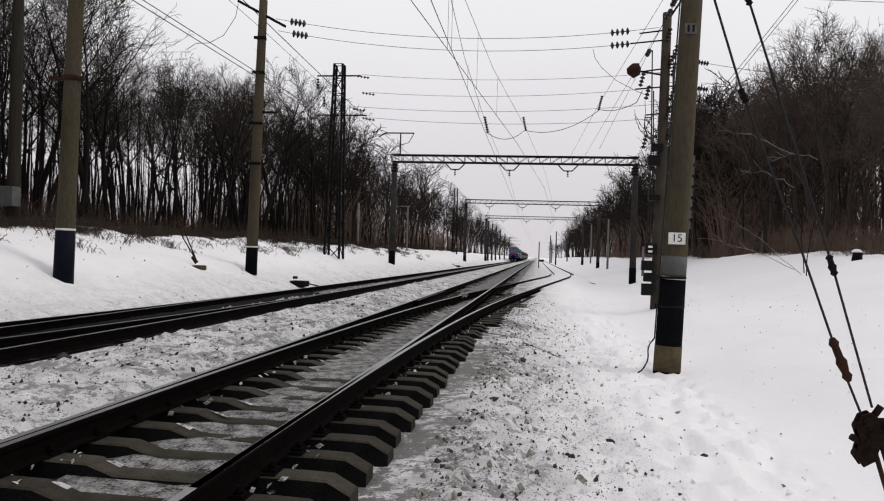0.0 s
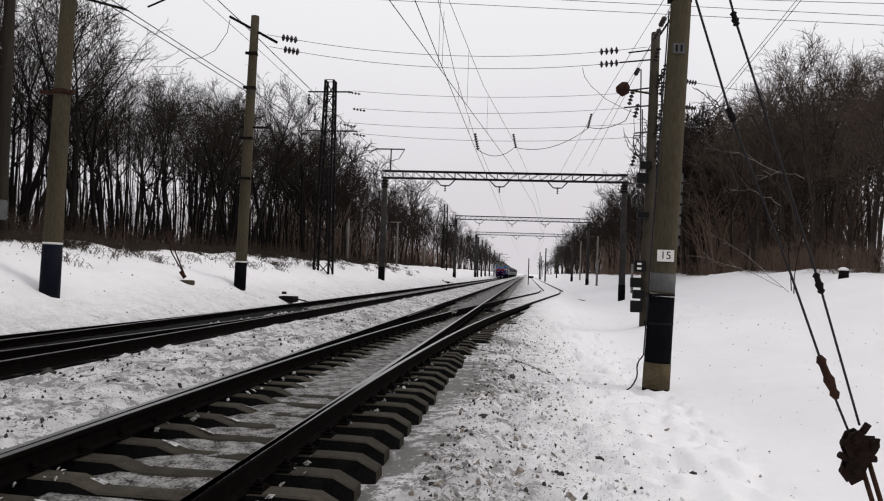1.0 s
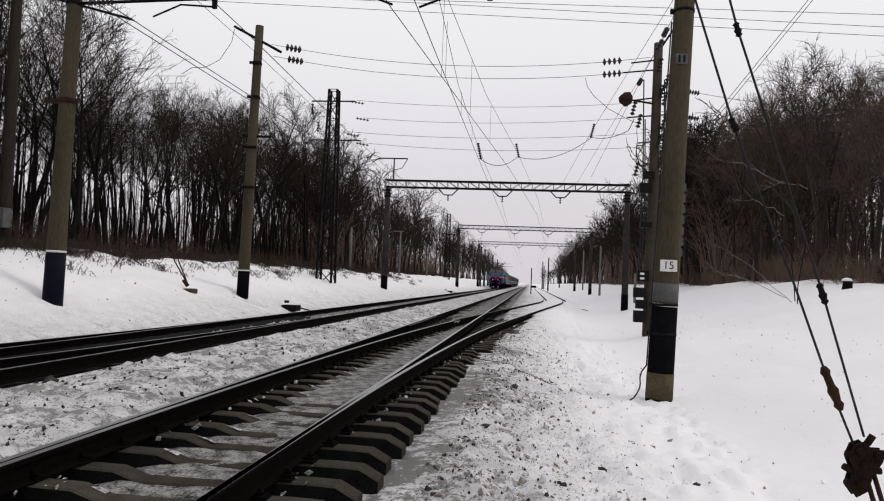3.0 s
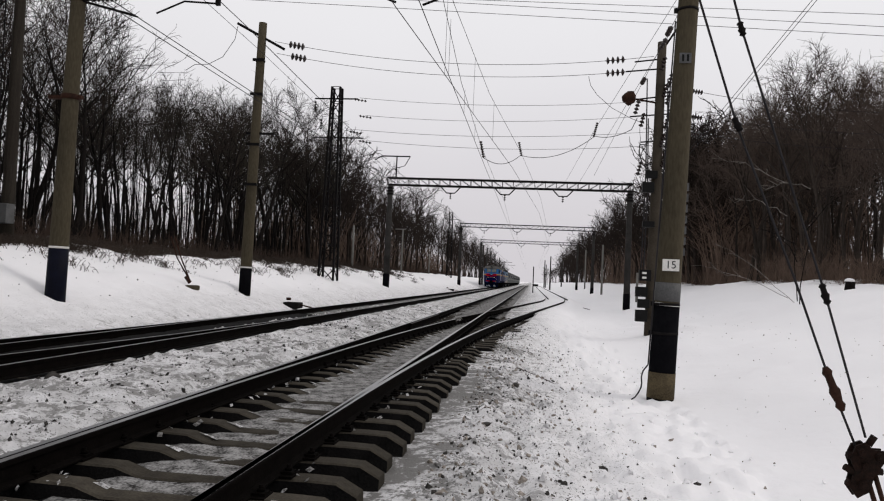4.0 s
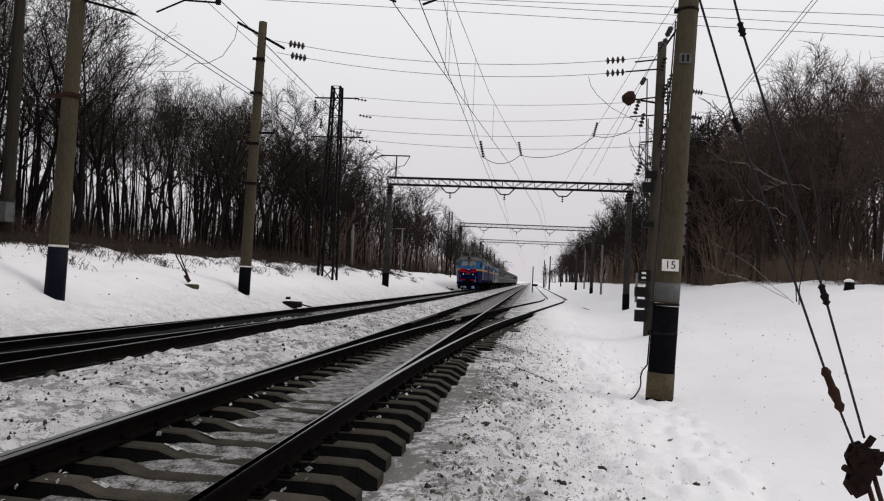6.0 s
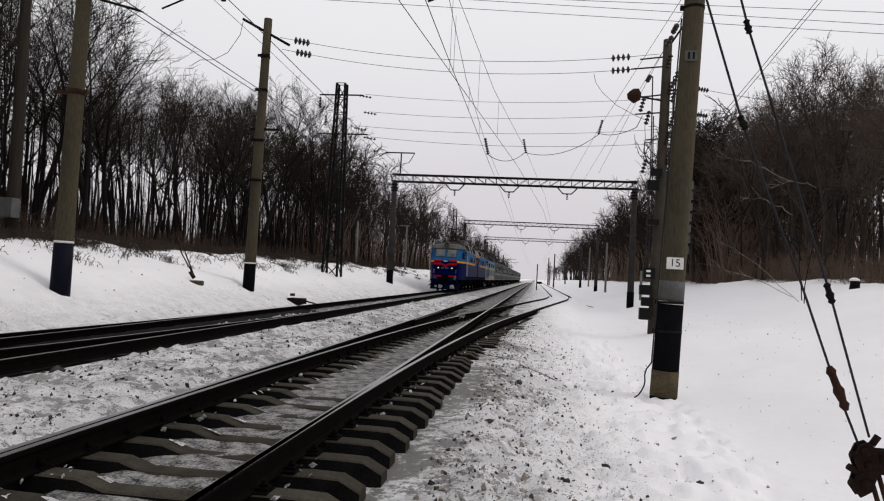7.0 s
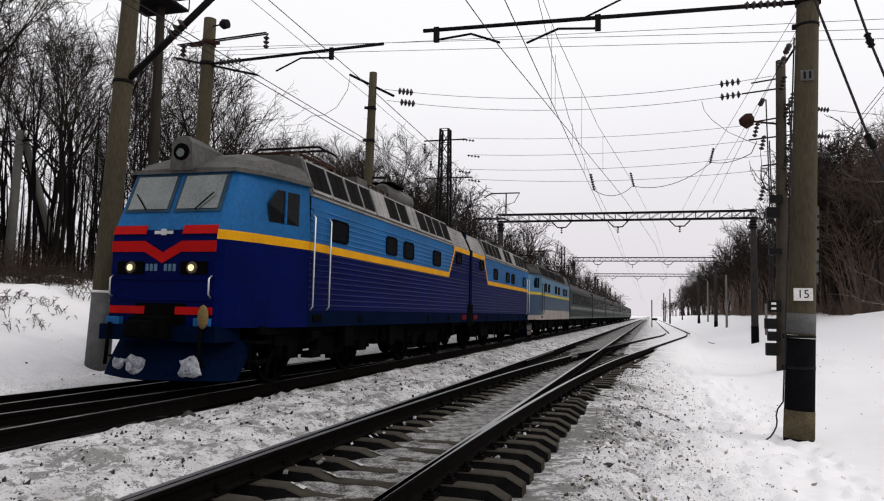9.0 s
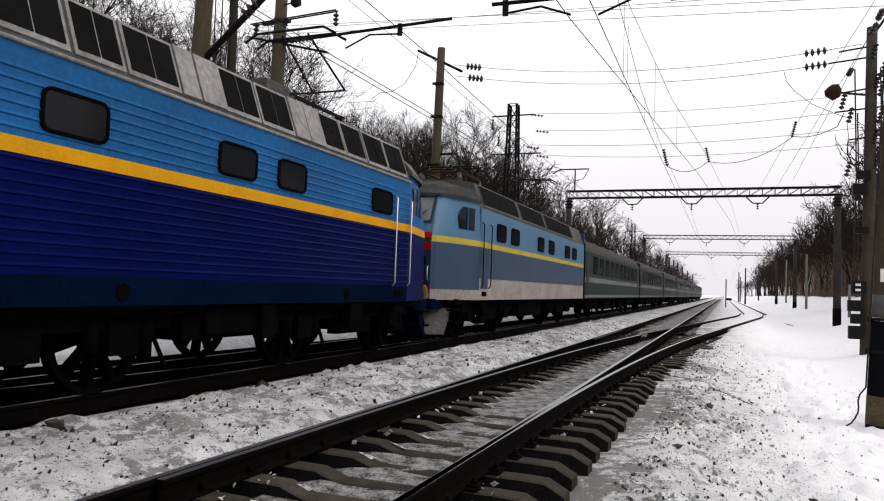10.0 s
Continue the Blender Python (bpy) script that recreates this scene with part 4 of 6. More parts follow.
def build_posts():
    for x, y, h, r, lab in ((-15.2, 59, 3.6, 0.1, "slim pale concrete post on the bank"), (-15.2, 82, 5.2, 0.1, "slim pale concrete post with a small crossarm"), (-15.0, 103, 3.2, 0.1, "slim pale concrete post on the bank"),
                           (9.2, 96, 6.6, 0.15, "slim concrete post beside the siding"), (10.2, 140, 7.5, 0.15, "slim concrete post beside the siding"), (8.6, 60, 2.4, 0.12, "short concrete marker post")):
        z = ground(x, y)
        bm = bmesh.new()
        tube(bm, ((x, y, z - 0.2), (x, y, z + h)), (r, r * 0.75), 10)
        if "crossarm" in lab:
            box(bm, x - 0.9, x + 0.3, y - 0.05, y + 0.05, z + h - 0.1, z + h)
        tagged(part("concrete_post", bm, OLDGREY), lab, "post", "posts along the bank")
    for y, x in ((150, -10.4), (163, -10.4), (178, -10.4), (200, -10.5), (230, -10.6), (270, -10.6), (235, 9.6), (200, 5.05), (236, 4.1), (290, 5.6)):
        z = ground(x, y)
        bm = bmesh.new()
        tube(bm, ((x, y, z - 0.2), (x, y, 8.8)), (0.22, 0.16), 10)
        box(bm, x - 3.2 if x > 0 else x, x if x > 0 else x + 4.2, y - 0.05, y + 0.05, 7.4, 7.5) if y > 220 and abs(x) > 6 else None
        tagged(part("catenary_pole", bm, mat_post), "distant grey concrete catenary pole", "pole", "distant catenary poles")
    # low signal post between main line and siding
    ob = tagged(empty("marker_post", pose(0.2, 98, ground(0.2, 98))), "dark striped marker post in the snow", "post")
    bm = bmesh.new()
    tube(bm, ((0, 0, -0.2), (0, 0, 3.6)), 0.07, 8)
    box(bm, 0.0, 0.7, -0.08, 0.08, 0.9, 1.2)
    part("shaft", bm, STEEL, ob)
    # point machine by the far turnout, rodding box by the near one
    for x, y, z, l in ((-9.25, 27.0, 0.0, 0.62), (3.1, 55.0, -0.4, 0.9), (-9.6, 84, 0.0, 1.0)):
        ob = tagged(empty("point_machine", pose(x, y, z)), "low dark point machine beside the turnout", "point machine")
        bm = bmesh.new()
        box(bm, -l / 2, l / 2, -0.3, 0.3, -0.1, 0.13)
        part("case", bevelled(bm, 0.04), STEEL, ob)
        bm = bmesh.new()
        tube(bm, ((l * 0.4, 0, 0.05), (l * 0.4 + 1.0, 0, -0.15)), 0.03, 6)
        tube(bm, ((-l * 0.3, 0, 0.2), (-l * 0.3, 0, 0.3)), 0.1, 8)
        part("rod", bm, RUSTY, ob)
    # a cable lying on the trampled snow, and a snow-capped stump on the slope
    bm = bmesh.new()
    tube(bm, [(x, y, ground(x, y) + 0.015) for x, y in ((-1.0, 14.6), (-0.6, 14.25), (-0.2, 14.0), (0.15, 13.6), (0.45, 13.0), (0.62, 12.5))], 0.007, 5)
    tagged(part("cable", bm, RUSTY), "rusty cable lying on the trampled snow", "cable")
    zg = ground(13.75, 33)
    ob = tagged(empty("stump", pose(13.75, 33, zg - 0.1)), "dark tree stump with a cap of snow", "stump")
    part("wood", tube(bmesh.new(), ((0, 0, 0), (0.02, 0, 0.35), (0.03, 0, 0.55)), (0.24, 0.2, 0.19), 12), BARK, ob)
    bm = bmesh.new()
    bmesh.ops.create_icosphere(bm, subdivisions=2, radius=0.22)
    for v in bm.verts:
        v.co = Vector((v.co.x, v.co.y, max(v.co.z, -0.03) * 0.6 + 0.57))
    part("snow_cap", bm, SNOW, ob, "cap of fresh snow", True)
    # stay anchor on the left bank
    ob = tagged(empty("anchor_stay"), "rusty stay rods with a concrete anchor block in the snow", "guy wire")
    bm = bmesh.new()
    for dx in (0, 0.14):
        tube(bm, ((-11.35, 22.6, 0.85), (-11.75 + dx, 22.4, 1.6), (-11.9 + dx, 22.2, 2.3)), 0.022, 6)
    tube(bm, ((-11.35, 22.6, 0.8), (-11.48, 22.5, 1.0)), (0.07, 0.05), 8)
    part("rod", bm, RUSTY, ob)
    bm = bmesh.new()
    box(bm, -11.42, -11.08, 22.35, 22.8, 0.4, 0.72)
    part("anchor_block", bevelled(bm, 0.05), CONCRETE, ob)


build_number_pole()
build_left_poles()
build_switch_pole()
lattice_mast(-12.0, 41, 12.45, 1.0)
gantry(52, -10.95, 6.95, 0.5, -0.2, 8.68, hangers=(-6.21, -2.2, 2.0), stub=True)
gantry(104, -10.8, 8.8, 0.2, -0.1, 9.6, hangers=(-7.2, -2.4, 2.4))
gantry(146, -10.8, 9.2, 0.2, 0.1, 9.7, hangers=(-7.2, -2.4, 2.4))
lattice_mast(-14.5, 124, 13.0, 1.6)
build_cross_wires()
build_posts()


# ---- stays close to the camera ----
def build_stays():
    ob = tagged(empty("anchor_stay"), "two anchor stays with rusty turnbuckles running to the ground", "guy wire")
    lines = (((0.63, 5.2, 5.2), (1.11, 5.2, 3.41), (1.40, 5.2, 2.48), (1.81, 5.2, 1.42), (2.07, 5.2, 0.69), (2.25, 5.2, 0.25)),
             ((0.86, 5.2, 5.2), (1.41, 5.2, 3.18), (2.01, 5.2, 1.33), (2.29, 5.2, 0.37)))
    for pts in lines:
        bm = bmesh.new()
        tube(bm, pts, 0.0085, 8)
        part("rod", bm, WIRE, ob)

    def lump(p, q, r, name="turnbuckle", m=RUSTY):
        bm = bmesh.new()
        a, b = Vector(p), Vector(q)
        ks = (0, 0.12, 0.2, 0.45, 0.55, 0.8, 0.88, 1)
        rs = (0.5, 1.0, 0.7, 0.75, 1.1, 0.7, 1.0, 0.45)
        tube(bm, [a.lerp(b, k) for k in ks], [r * k for k in rs], 8)
        part(name, bm, m, ob)

    lump((1.375, 5.2, 2.55), (1.42, 5.2, 2.45), 0.028, m=STEEL)
    lump((2.02, 5.2, 0.83), (2.14, 5.2, 0.54), 0.036)
    lump((1.393, 5.2, 3.235), (1.422, 5.2, 3.135), 0.026, m=STEEL)
    lump((1.985, 5.2, 1.4), (2.03, 5.2, 1.26), 0.028, m=STEEL)
    # the rusty yoke that gathers both rods
    rust = mat("dark_rust", (0.022, 0.011, 0.008), (0.007, 0.005, 0.004), 0.8, scale=20, fine=80, bump=0.6)
    seat = pose(2.275, 5.2, 0.165, 0, 16, 0)

    def piece(name, bm, label=""):
        bmesh.ops.transform(bm, matrix=seat, verts=bm.verts)
        part(name, bm, rust, ob, label)

    for dy in (-0.045, 0.03):
        bm = bmesh.new()
        outline = ((-0.1, 0.13), (-0.05, 0.17), (0.02, 0.14), (0.09, 0.16), (0.1, 0.08), (0.07, -0.02), (0.065, -0.14), (0.01, -0.2), (-0.055, -0.15), (-0.06, -0.03), (-0.11, 0.04))
        front, back = [[bm.verts.new((x, dy + d, z)) for x, z in outline] for d in (0, 0.018)]
        bm.faces.new(front)
        bm.faces.new(back[::-1])
        for k in range(len(outline)):
            bm.faces.new((front[k], front[k - 1], back[k - 1], back[k]))
        bmesh.ops.recalc_face_normals(bm, faces=bm.faces)
        piece("yoke_plate", bm, "rust-brown yoke plate")
    for x, z, r in ((-0.06, 0.1, 0.03), (0.055, 0.11, 0.03), (-0.015, 0.02, 0.026), (0.01, -0.1, 0.034)):
        bm = bmesh.new()
        tube(bm, ((x, -0.095, z), (x, 0.09, z)), r * 0.6, 8)
        for y in (-0.085, -0.06, 0.055):
            tube(bm, ((x, y, z), (x, y + 0.022, z)), r, 6)
        piece("bolt", bm)
    for x0, z0, x1, z1 in ((-0.13, 0.05, -0.04, 0.075), (-0.12, -0.03, -0.03, -0.05), (0.05, 0.0, 0.115, 0.02), (-0.02, 0.16, 0.0, 0.23), (-0.08, -0.12, -0.03, -0.13)):
        piece("clamp", tube(bmesh.new(), ((x0, -0.02, z0), (x1, -0.02, z1)), 0.024, 7))
    for dx in (-0.025, 0.03):
        part("rod", tube(bmesh.new(), ((2.32 + dx, 5.2, 0.14), (2.56 + dx, 5.15, -0.7)), 0.017, 8), RUSTY, ob)


build_stays()


# ---- bare winter trees ----
def tree_mesh(seed, height, limbs=10, low=0.35, thick=0.13, fine=0.009, open_=0.75, bushy=(6, 5, 3)):
    """Trunk and crown meshes of one bare tree: ascending forked limbs, and twigs that fan out into a rounded crown."""
    rnd = random.Random(seed)
    trunk, crown = bmesh.new(), bmesh.new()
    bend = rnd.uniform(0, 6.283)
    p, d = Vector((0, 0, -0.3)), Vector((0.07 * math.cos(bend), 0.07 * math.sin(bend), 1))
    pts = [p.copy()]
    for i in range(10):
        d = (d + Vector((rnd.uniform(-0.11, 0.11), rnd.uniform(-0.11, 0.11), 0.05))).normalized()
        p = p + d * (height * 0.86 / 10)
        pts.append(p.copy())
    tube(trunk, pts, [thick * (1.35 if i == 0 else 1.02 - 0.092 * i) for i in range(11)], 7, False)

    def along(points, f):
        k = f * (len(points) - 1)
        i = min(int(k), len(points) - 2)
        return points[i].lerp(points[i + 1], k - i)

    def shoot(bm, start, way, length, r, n, sides, lift, wander=0.2, taper=0.72):
        out, q, w = [start], start.copy(), way.normalized()
        for _ in range(n):
            w = (w + Vector((rnd.uniform(-wander, wander), rnd.uniform(-wander, wander), rnd.uniform(-wander, wander) * 0.6 + lift))).normalized()
            q = q + w * (length / n)
            out.append(q.copy())
        tube(bm, out, [r * (1 - taper * i / n) for i in range(n + 1)], sides, False)
        return out, w

    def fan(way, wide, up):
        side = way.orthogonal().normalized()
        side.rotate(Matrix.Rotation(rnd.uniform(0, 6.283), 3, way))
        return (way + side * wide + Vector((0, 0, up))).normalized()

    second, third, fourth = bushy
    for i in range(limbs):
        f = low + (0.98 - low) * (i + rnd.random()) / limbs
        a = i * 2.4 + rnd.uniform(-0.6, 0.6)
        length = height * (0.17 + 0.36 * (1.02 - f)) * rnd.uniform(0.8, 1.2)
        r = max(0.024, thick * (1.05 - f) * rnd.uniform(0.5, 0.75))
        way = Vector((math.cos(a) * open_, math.sin(a) * open_, rnd.uniform(0.6, 1.25)))
        limb, w = shoot(trunk, along(pts, f), way, length, r, 6, 5, 0.09, 0.22)
        for j in range(second):
            g = 0.22 + 0.78 * (j + rnd.random()) / second
            here = (along(limb, min(1, g + 0.1)) - along(limb, max(0, g - 0.1))).normalized()
            long2 = length * (0.62 - 0.3 * g) * rnd.uniform(0.8, 1.25)
            sub, w2 = shoot(crown, along(limb, g), fan(here, rnd.uniform(0.5, 1.0), 0.18), long2, max(fine * 1.7, r * (0.62 - 0.35 * g)), 3, 4, 0.05, 0.25)
            for k in range(third):
                h = 0.2 + 0.8 * (k + rnd.random()) / third
                long3 = long2 * rnd.uniform(0.4, 0.62) + 0.12
                spray, w3 = shoot(crown, along(sub, h), fan(w2, rnd.uniform(0.5, 1.1), 0.05), long3, fine * 1.2, 2, 3, 0.0, 0.3, 0.5)
                for m in range(fourth):
                    s = along(spray, rnd.uniform(0.25, 1.0))
                    e = s + fan(w3, rnd.uniform(0.4, 1.2), rnd.uniform(-0.25, 0.25)) * rnd.uniform(0.2, 0.52)
                    tube(crown, (s, e), (fine, fine * 0.55), 3, False)
    return trunk, crown


def tree(seed, *args, twig=TWIG, bark=BARK, **kw):
    trunk, crown = tree_mesh(seed, *args, **kw)
    ob = tagged(empty("bare_tree"), "slender bare winter tree at the wood's edge", "tree", "trees of the wood")
    part("trunk", trunk, bark, ob)
    part("crown", crown, twig, ob)
    return ob


def merged_wood(name, kinds, places, label):
    """Far woods: many trees in one object."""
    shapes = []
    for ob in kinds:
        co, fa = [], []
        for ch in ob.children:
            n = len(co)
            co += [(*v.co, 1.0) for v in ch.data.vertices]
            fa += [tuple(i + n for i in p.vertices) for p in ch.data.polygons]
        shapes.append((np.array(co), fa))
    verts, faces = [], []
    for k, m in places:
        co, fa = shapes[k]
        n = len(verts)
        verts += (co @ np.array(m).T)[:, :3].tolist()
        faces += [tuple(i + n for i in f) for f in fa]
    me = bpy.data.meshes.new(name)
    me.from_pydata(verts, [], faces)
    me.materials.append(TWIG)
    tagged(new(name, me), label, "woods", kind="stuff")


def build_woods():
    rnd = random.Random(5)
    left = [tree(11 + i, h, n, lo, t, 0.0095, o, (6, 5, 2), twig=TWIG if i % 3 else TWIGGREEN) for i, (h, n, lo, t, o) in enumerate(
        ((11.2, 10, 0.4, 0.15, 0.66), (12.0, 9, 0.5, 0.16, 0.55), (10.8, 9, 0.48, 0.12, 0.75), (11.6, 8, 0.55, 0.13, 0.6), (12.4, 10, 0.42, 0.18, 0.72), (10.4, 7, 0.52, 0.1, 0.5), (11.4, 9, 0.36, 0.15, 0.85)))]
    right = [tree(71 + i, h, n, lo, t, 0.0095, o, (6, 5, 4), twig=TWIGBROWN, bark=BARKBROWN) for i, (h, n, lo, t, o) in enumerate(((12.0, 10, 0.5, 0.17, 0.8), (11.4, 10, 0.42, 0.15, 0.85), (12.6, 9, 0.55, 0.18, 0.75), (11.2, 9, 0.46, 0.14, 0.9)))]
    used = set()

    def place(kinds, x, y, scale):
        k = rnd.randrange(len(kinds))
        m = pose(x, y, ground(x, y) - 0.05, rnd.uniform(-2.5, 2.5), rnd.uniform(-2.5, 2.5), rnd.uniform(0, 360)) @ Matrix.Scale(scale, 4)
        if kinds[k] in used:
            copy = copy_thing(kinds[k], pose(0, 0, 0))
            copy.matrix_basis = m
        else:
            used.add(kinds[k])
            kinds[k].matrix_basis = m

    # the bank on the left: a narrow belt of trees with the sky showing between the trunks
    for row, (x, step, y0, y1) in enumerate(((-18.9, 2.5, 11, 70), (-21.2, 2.5, 10, 70), (-24.2, 2.6, 11, 72), (-28.0, 2.8, 13, 66), (-32.5, 2.7, 32, 58), (-37.5, 2.9, 38, 64))):
        y = y0
        while y < y1:
            tall = 0.94 - 0.14 * sm(y, 26, 36) + 0.27 * sm(y, 38, 54)
            place(left, x + rnd.uniform(-1.1, 1.1), y + rnd.uniform(-0.8, 0.8), rnd.uniform(0.86, 1.07) * tall)
            y += step * (0.74 if x < -30 else 1.1 if y < 22 else 0.95 if y < 32 else 1.2 if y < 44 else 1.5) * rnd.uniform(0.75, 1.3)
    # the wood on the right, lower and more open towards its near end
    for row, (x, step, y0, y1) in enumerate(((17.2, 2.6, 29, 78), (20.2, 2.9, 31, 78), (24, 3.2, 46, 80))):
        y = y0
        while y < y1:
            tall = lerp_list(y, ((28, 0.86), (37, 0.9), (43, 1.08), (53, 1.18), (80, 1.24)))
            place(right, x + rnd.uniform(-1.2, 1.2), y + rnd.uniform(-0.7, 0.7), rnd.uniform(0.85, 1.06) * tall)
            y += step * rnd.uniform(0.8, 1.25)
    thin_l = [tree(201 + i, 11.5, 8, 0.25, 0.15, 0.024, 0.8, (4, 3, 2)) for i in range(3)]
    for side, x0, y0, n in ((-1, 18.6, 68, 175), (1, 16.6, 74, 260)):
        places = []
        for i in range(n):
            y = y0 + (500 - y0) * rnd.random() ** (2.3 if side < 0 else 2.6)
            x = side * (x0 + 18 * rnd.random() ** 1.7 + max(0, y - 300) * 0.01)
            places.append((rnd.randrange(3), pose(x, y, ground(x, y), 0, 0, rnd.uniform(0, 360)) @ Matrix.Scale(rnd.uniform(0.8, 1.12) * (1.42 if side > 0 else 1.14), 4)))
        if side > 0:
            for i in range(80):
                x, y = rnd.choice((rnd.uniform(9, 60), rnd.uniform(16, 45), rnd.uniform(-45, -20))), rnd.uniform(420, 640)
                places.append((rnd.randrange(3), pose(x, y, ground(x, y), 0, 0, rnd.uniform(0, 360))))
        merged_wood("far_woods", thin_l, places, "far bare woods closing the view along the line")
    # unseen woods added behind, beside and across the line, dimming the train's nose
    places = []
    for i in range(150):
        if i < 110:
            x, y = rnd.choice((-1, 1)) * (18.6 + 14 * rnd.random() ** 1.5), 6 - 85 * rnd.random()
            x += 3 * (x > 0)
        else:
            x, y = rnd.uniform(-30, 30), -85 - 20 * rnd.random()
        places.append((rnd.randrange(3), pose(x, y, ground(x, y), 0, 0, rnd.uniform(0, 360)) @ Matrix.Scale(rnd.uniform(0.95, 1.3), 4)))
    merged_wood("far_woods", thin_l, places, "unseen bare woods added behind the camera to shade the train's nose")
    for t in thin_l:
        for ch in list(t.children):
            bpy.data.objects.remove(ch)
        bpy.data.objects.remove(t)

    # undergrowth: tangled brush along both wood edges
    def brush(name, n, fx, y0, y1, h0, h1, label, lean=0.5, r=0.014, material=BRUSH, power=1.5):
        bm = bmesh.new()
        for i in range(n):
            y = y0 + (y1 - y0) * rnd.random() ** power
            x = fx()
            z = ground(x, y)
            h = rnd.uniform(h0, h1)
            for k in range(3):
                a = rnd.uniform(0, 6.283)
                e = Vector((x + math.cos(a) * h * lean, y + math.sin(a) * h * lean, z + h * rnd.uniform(0.6, 1)))
                s = Vector((x, y, z - 0.05))
                m = s.lerp(e, 0.55) + Vector((0, 0, 0.12 * h))
                tube(bm, (s, m, e), (r, r * 0.7, r * 0.4), 3, False)
                for q in range(2):
                    b = m.lerp(e, rnd.random())
                    tube(bm, (b, b + Vector((rnd.uniform(-1, 1), rnd.uniform(-1, 1), rnd.uniform(0.2, 1))) * h * 0.3), (r * 0.5, r * 0.3), 3, False)
        tagged(part(name, bm, material), label, "undergrowth", kind="stuff")

    def saplings(n, fx, y0, y1, label, bark=BARK):
        bm = bmesh.new()
        for i in range(n):
            y = y0 + (y1 - y0) * rnd.random() ** 1.5
            x = fx()
            z, h, r = ground(x, y), rnd.uniform(3.0, 8.5), rnd.uniform(0.025, 0.07)
            dx, dy = rnd.gauss(0, 0.35), rnd.gauss(0, 0.35)
            tube(bm, ((x, y, z - 0.1), (x + dx * 0.4, y + dy * 0.4, z + h * 0.5), (x + dx, y + dy, z + h)), (r, r * 0.7, r * 0.2), 4, False)
            for k in range(5):
                f = rnd.uniform(0.3, 1)
                s = Vector((x + dx * f, y + dy * f, z + h * f))
                tube(bm, (s, s + Vector((rnd.uniform(-1, 1), rnd.uniform(-1, 1), rnd.uniform(0.5, 1.3))) * h * 0.14), (r * 0.35, r * 0.12), 3, False)
        tagged(part("saplings", bm, bark), label, "undergrowth", kind="stuff")

    saplings(620, lambda: -19.5 - abs(rnd.gauss(0, 6)), 10, 120, "thin upright saplings crowding the wood")
    saplings(260, lambda: 18.0 + abs(rnd.gauss(0, 5)), 28, 150, "thin upright saplings crowding the wood", BARKBROWN)
    brush("undergrowth", 2600, lambda: -17.6 - abs(rnd.gauss(0, 2.4)), 9, 170, 0.3, 1.15, "tangled brown undergrowth below the trees", 0.6, 0.008, DARKBRUSH)
    brush("undergrowth", 1100, lambda: -22 - abs(rnd.gauss(0, 4)), 12, 170, 0.6, 1.9, "tangled brown undergrowth deep in the wood", 0.4, 0.01, DARKBRUSH)
    brush("undergrowth", 420, lambda: -27 - 12 * rnd.random(), 24, 64, 1.2, 4.0, "dark thicket at the back of the wood", 0.35, 0.018, DARKBRUSH, 1.0)
    brush("undergrowth", 900, lambda: 16.5 + 14 * rnd.random(), 66, 230, 3.0, 9.0, "dense brown thicket filling the wood along the line", 0.3, 0.045, power=1.8)
    brush("undergrowth", 700, lambda: -19 - 14 * rnd.random(), 66, 220, 2.0, 6.0, "dense brown thicket filling the wood along the line", 0.3, 0.04, power=1.8)
    # tufts of dry weeds in drifts along the bank's shoulder
    bm = bmesh.new()
    for c in range(780):
        drift = rnd.random() < 0.72
        cx, cy, n = (-16.1 + rnd.gauss(0, 0.5)) if drift else (-14.0 + rnd.gauss(0, 0.9)), 8 + 72 * rnd.random() ** 1.15, rnd.randrange(16, 60) if drift else rnd.randrange(6, 22)
        size = rnd.uniform(0.1, 0.3)
        for i in range(n):
            x, y = cx + rnd.gauss(0, 0.15), cy + rnd.gauss(0, 0.26)
            z, h, a = ground(x, y) - 0.03, size * rnd.uniform(0.5, 1.35), rnd.uniform(0, 6.283)
            tip = Vector((x + math.cos(a) * h * 0.75, y + math.sin(a) * h * 0.75, z + h))
            mid = Vector((x, y, z)).lerp(tip, 0.5) + Vector((0, 0, h * 0.16))
            tube(bm, ((x, y, z), mid, tip), (0.009, 0.0075, 0.005), 3, False)
            for k in range(4):
                b = mid.lerp(tip, rnd.random())
                tube(bm, (b, b + Vector((rnd.uniform(-1, 1), rnd.uniform(-1, 1), rnd.uniform(-0.1, 0.7))) * h * 0.4), (0.006, 0.004), 3, False)
    tagged(part("dry_weeds", bm, WEED), "tufts of dry brown weeds poking out of the snowy bank", "weeds", kind="stuff")
    brush("undergrowth", 1500, lambda: 15.6 + abs(rnd.gauss(0, 2.2)), 24, 170, 0.4, 1.7, "dense brown brush at the wood's foot", 0.5, 0.009)
    brush("undergrowth", 600, lambda: 16.4 + abs(rnd.gauss(0, 2.4)), 46, 170, 0.8, 2.8, "tall brown brush at the wood's foot", 0.4, 0.014)
    brush("undergrowth", 500, lambda: 20 + abs(rnd.gauss(0, 5)), 36, 170, 0.8, 2.4, "dense brown brush deep in the wood", 0.35, 0.02)


build_woods()


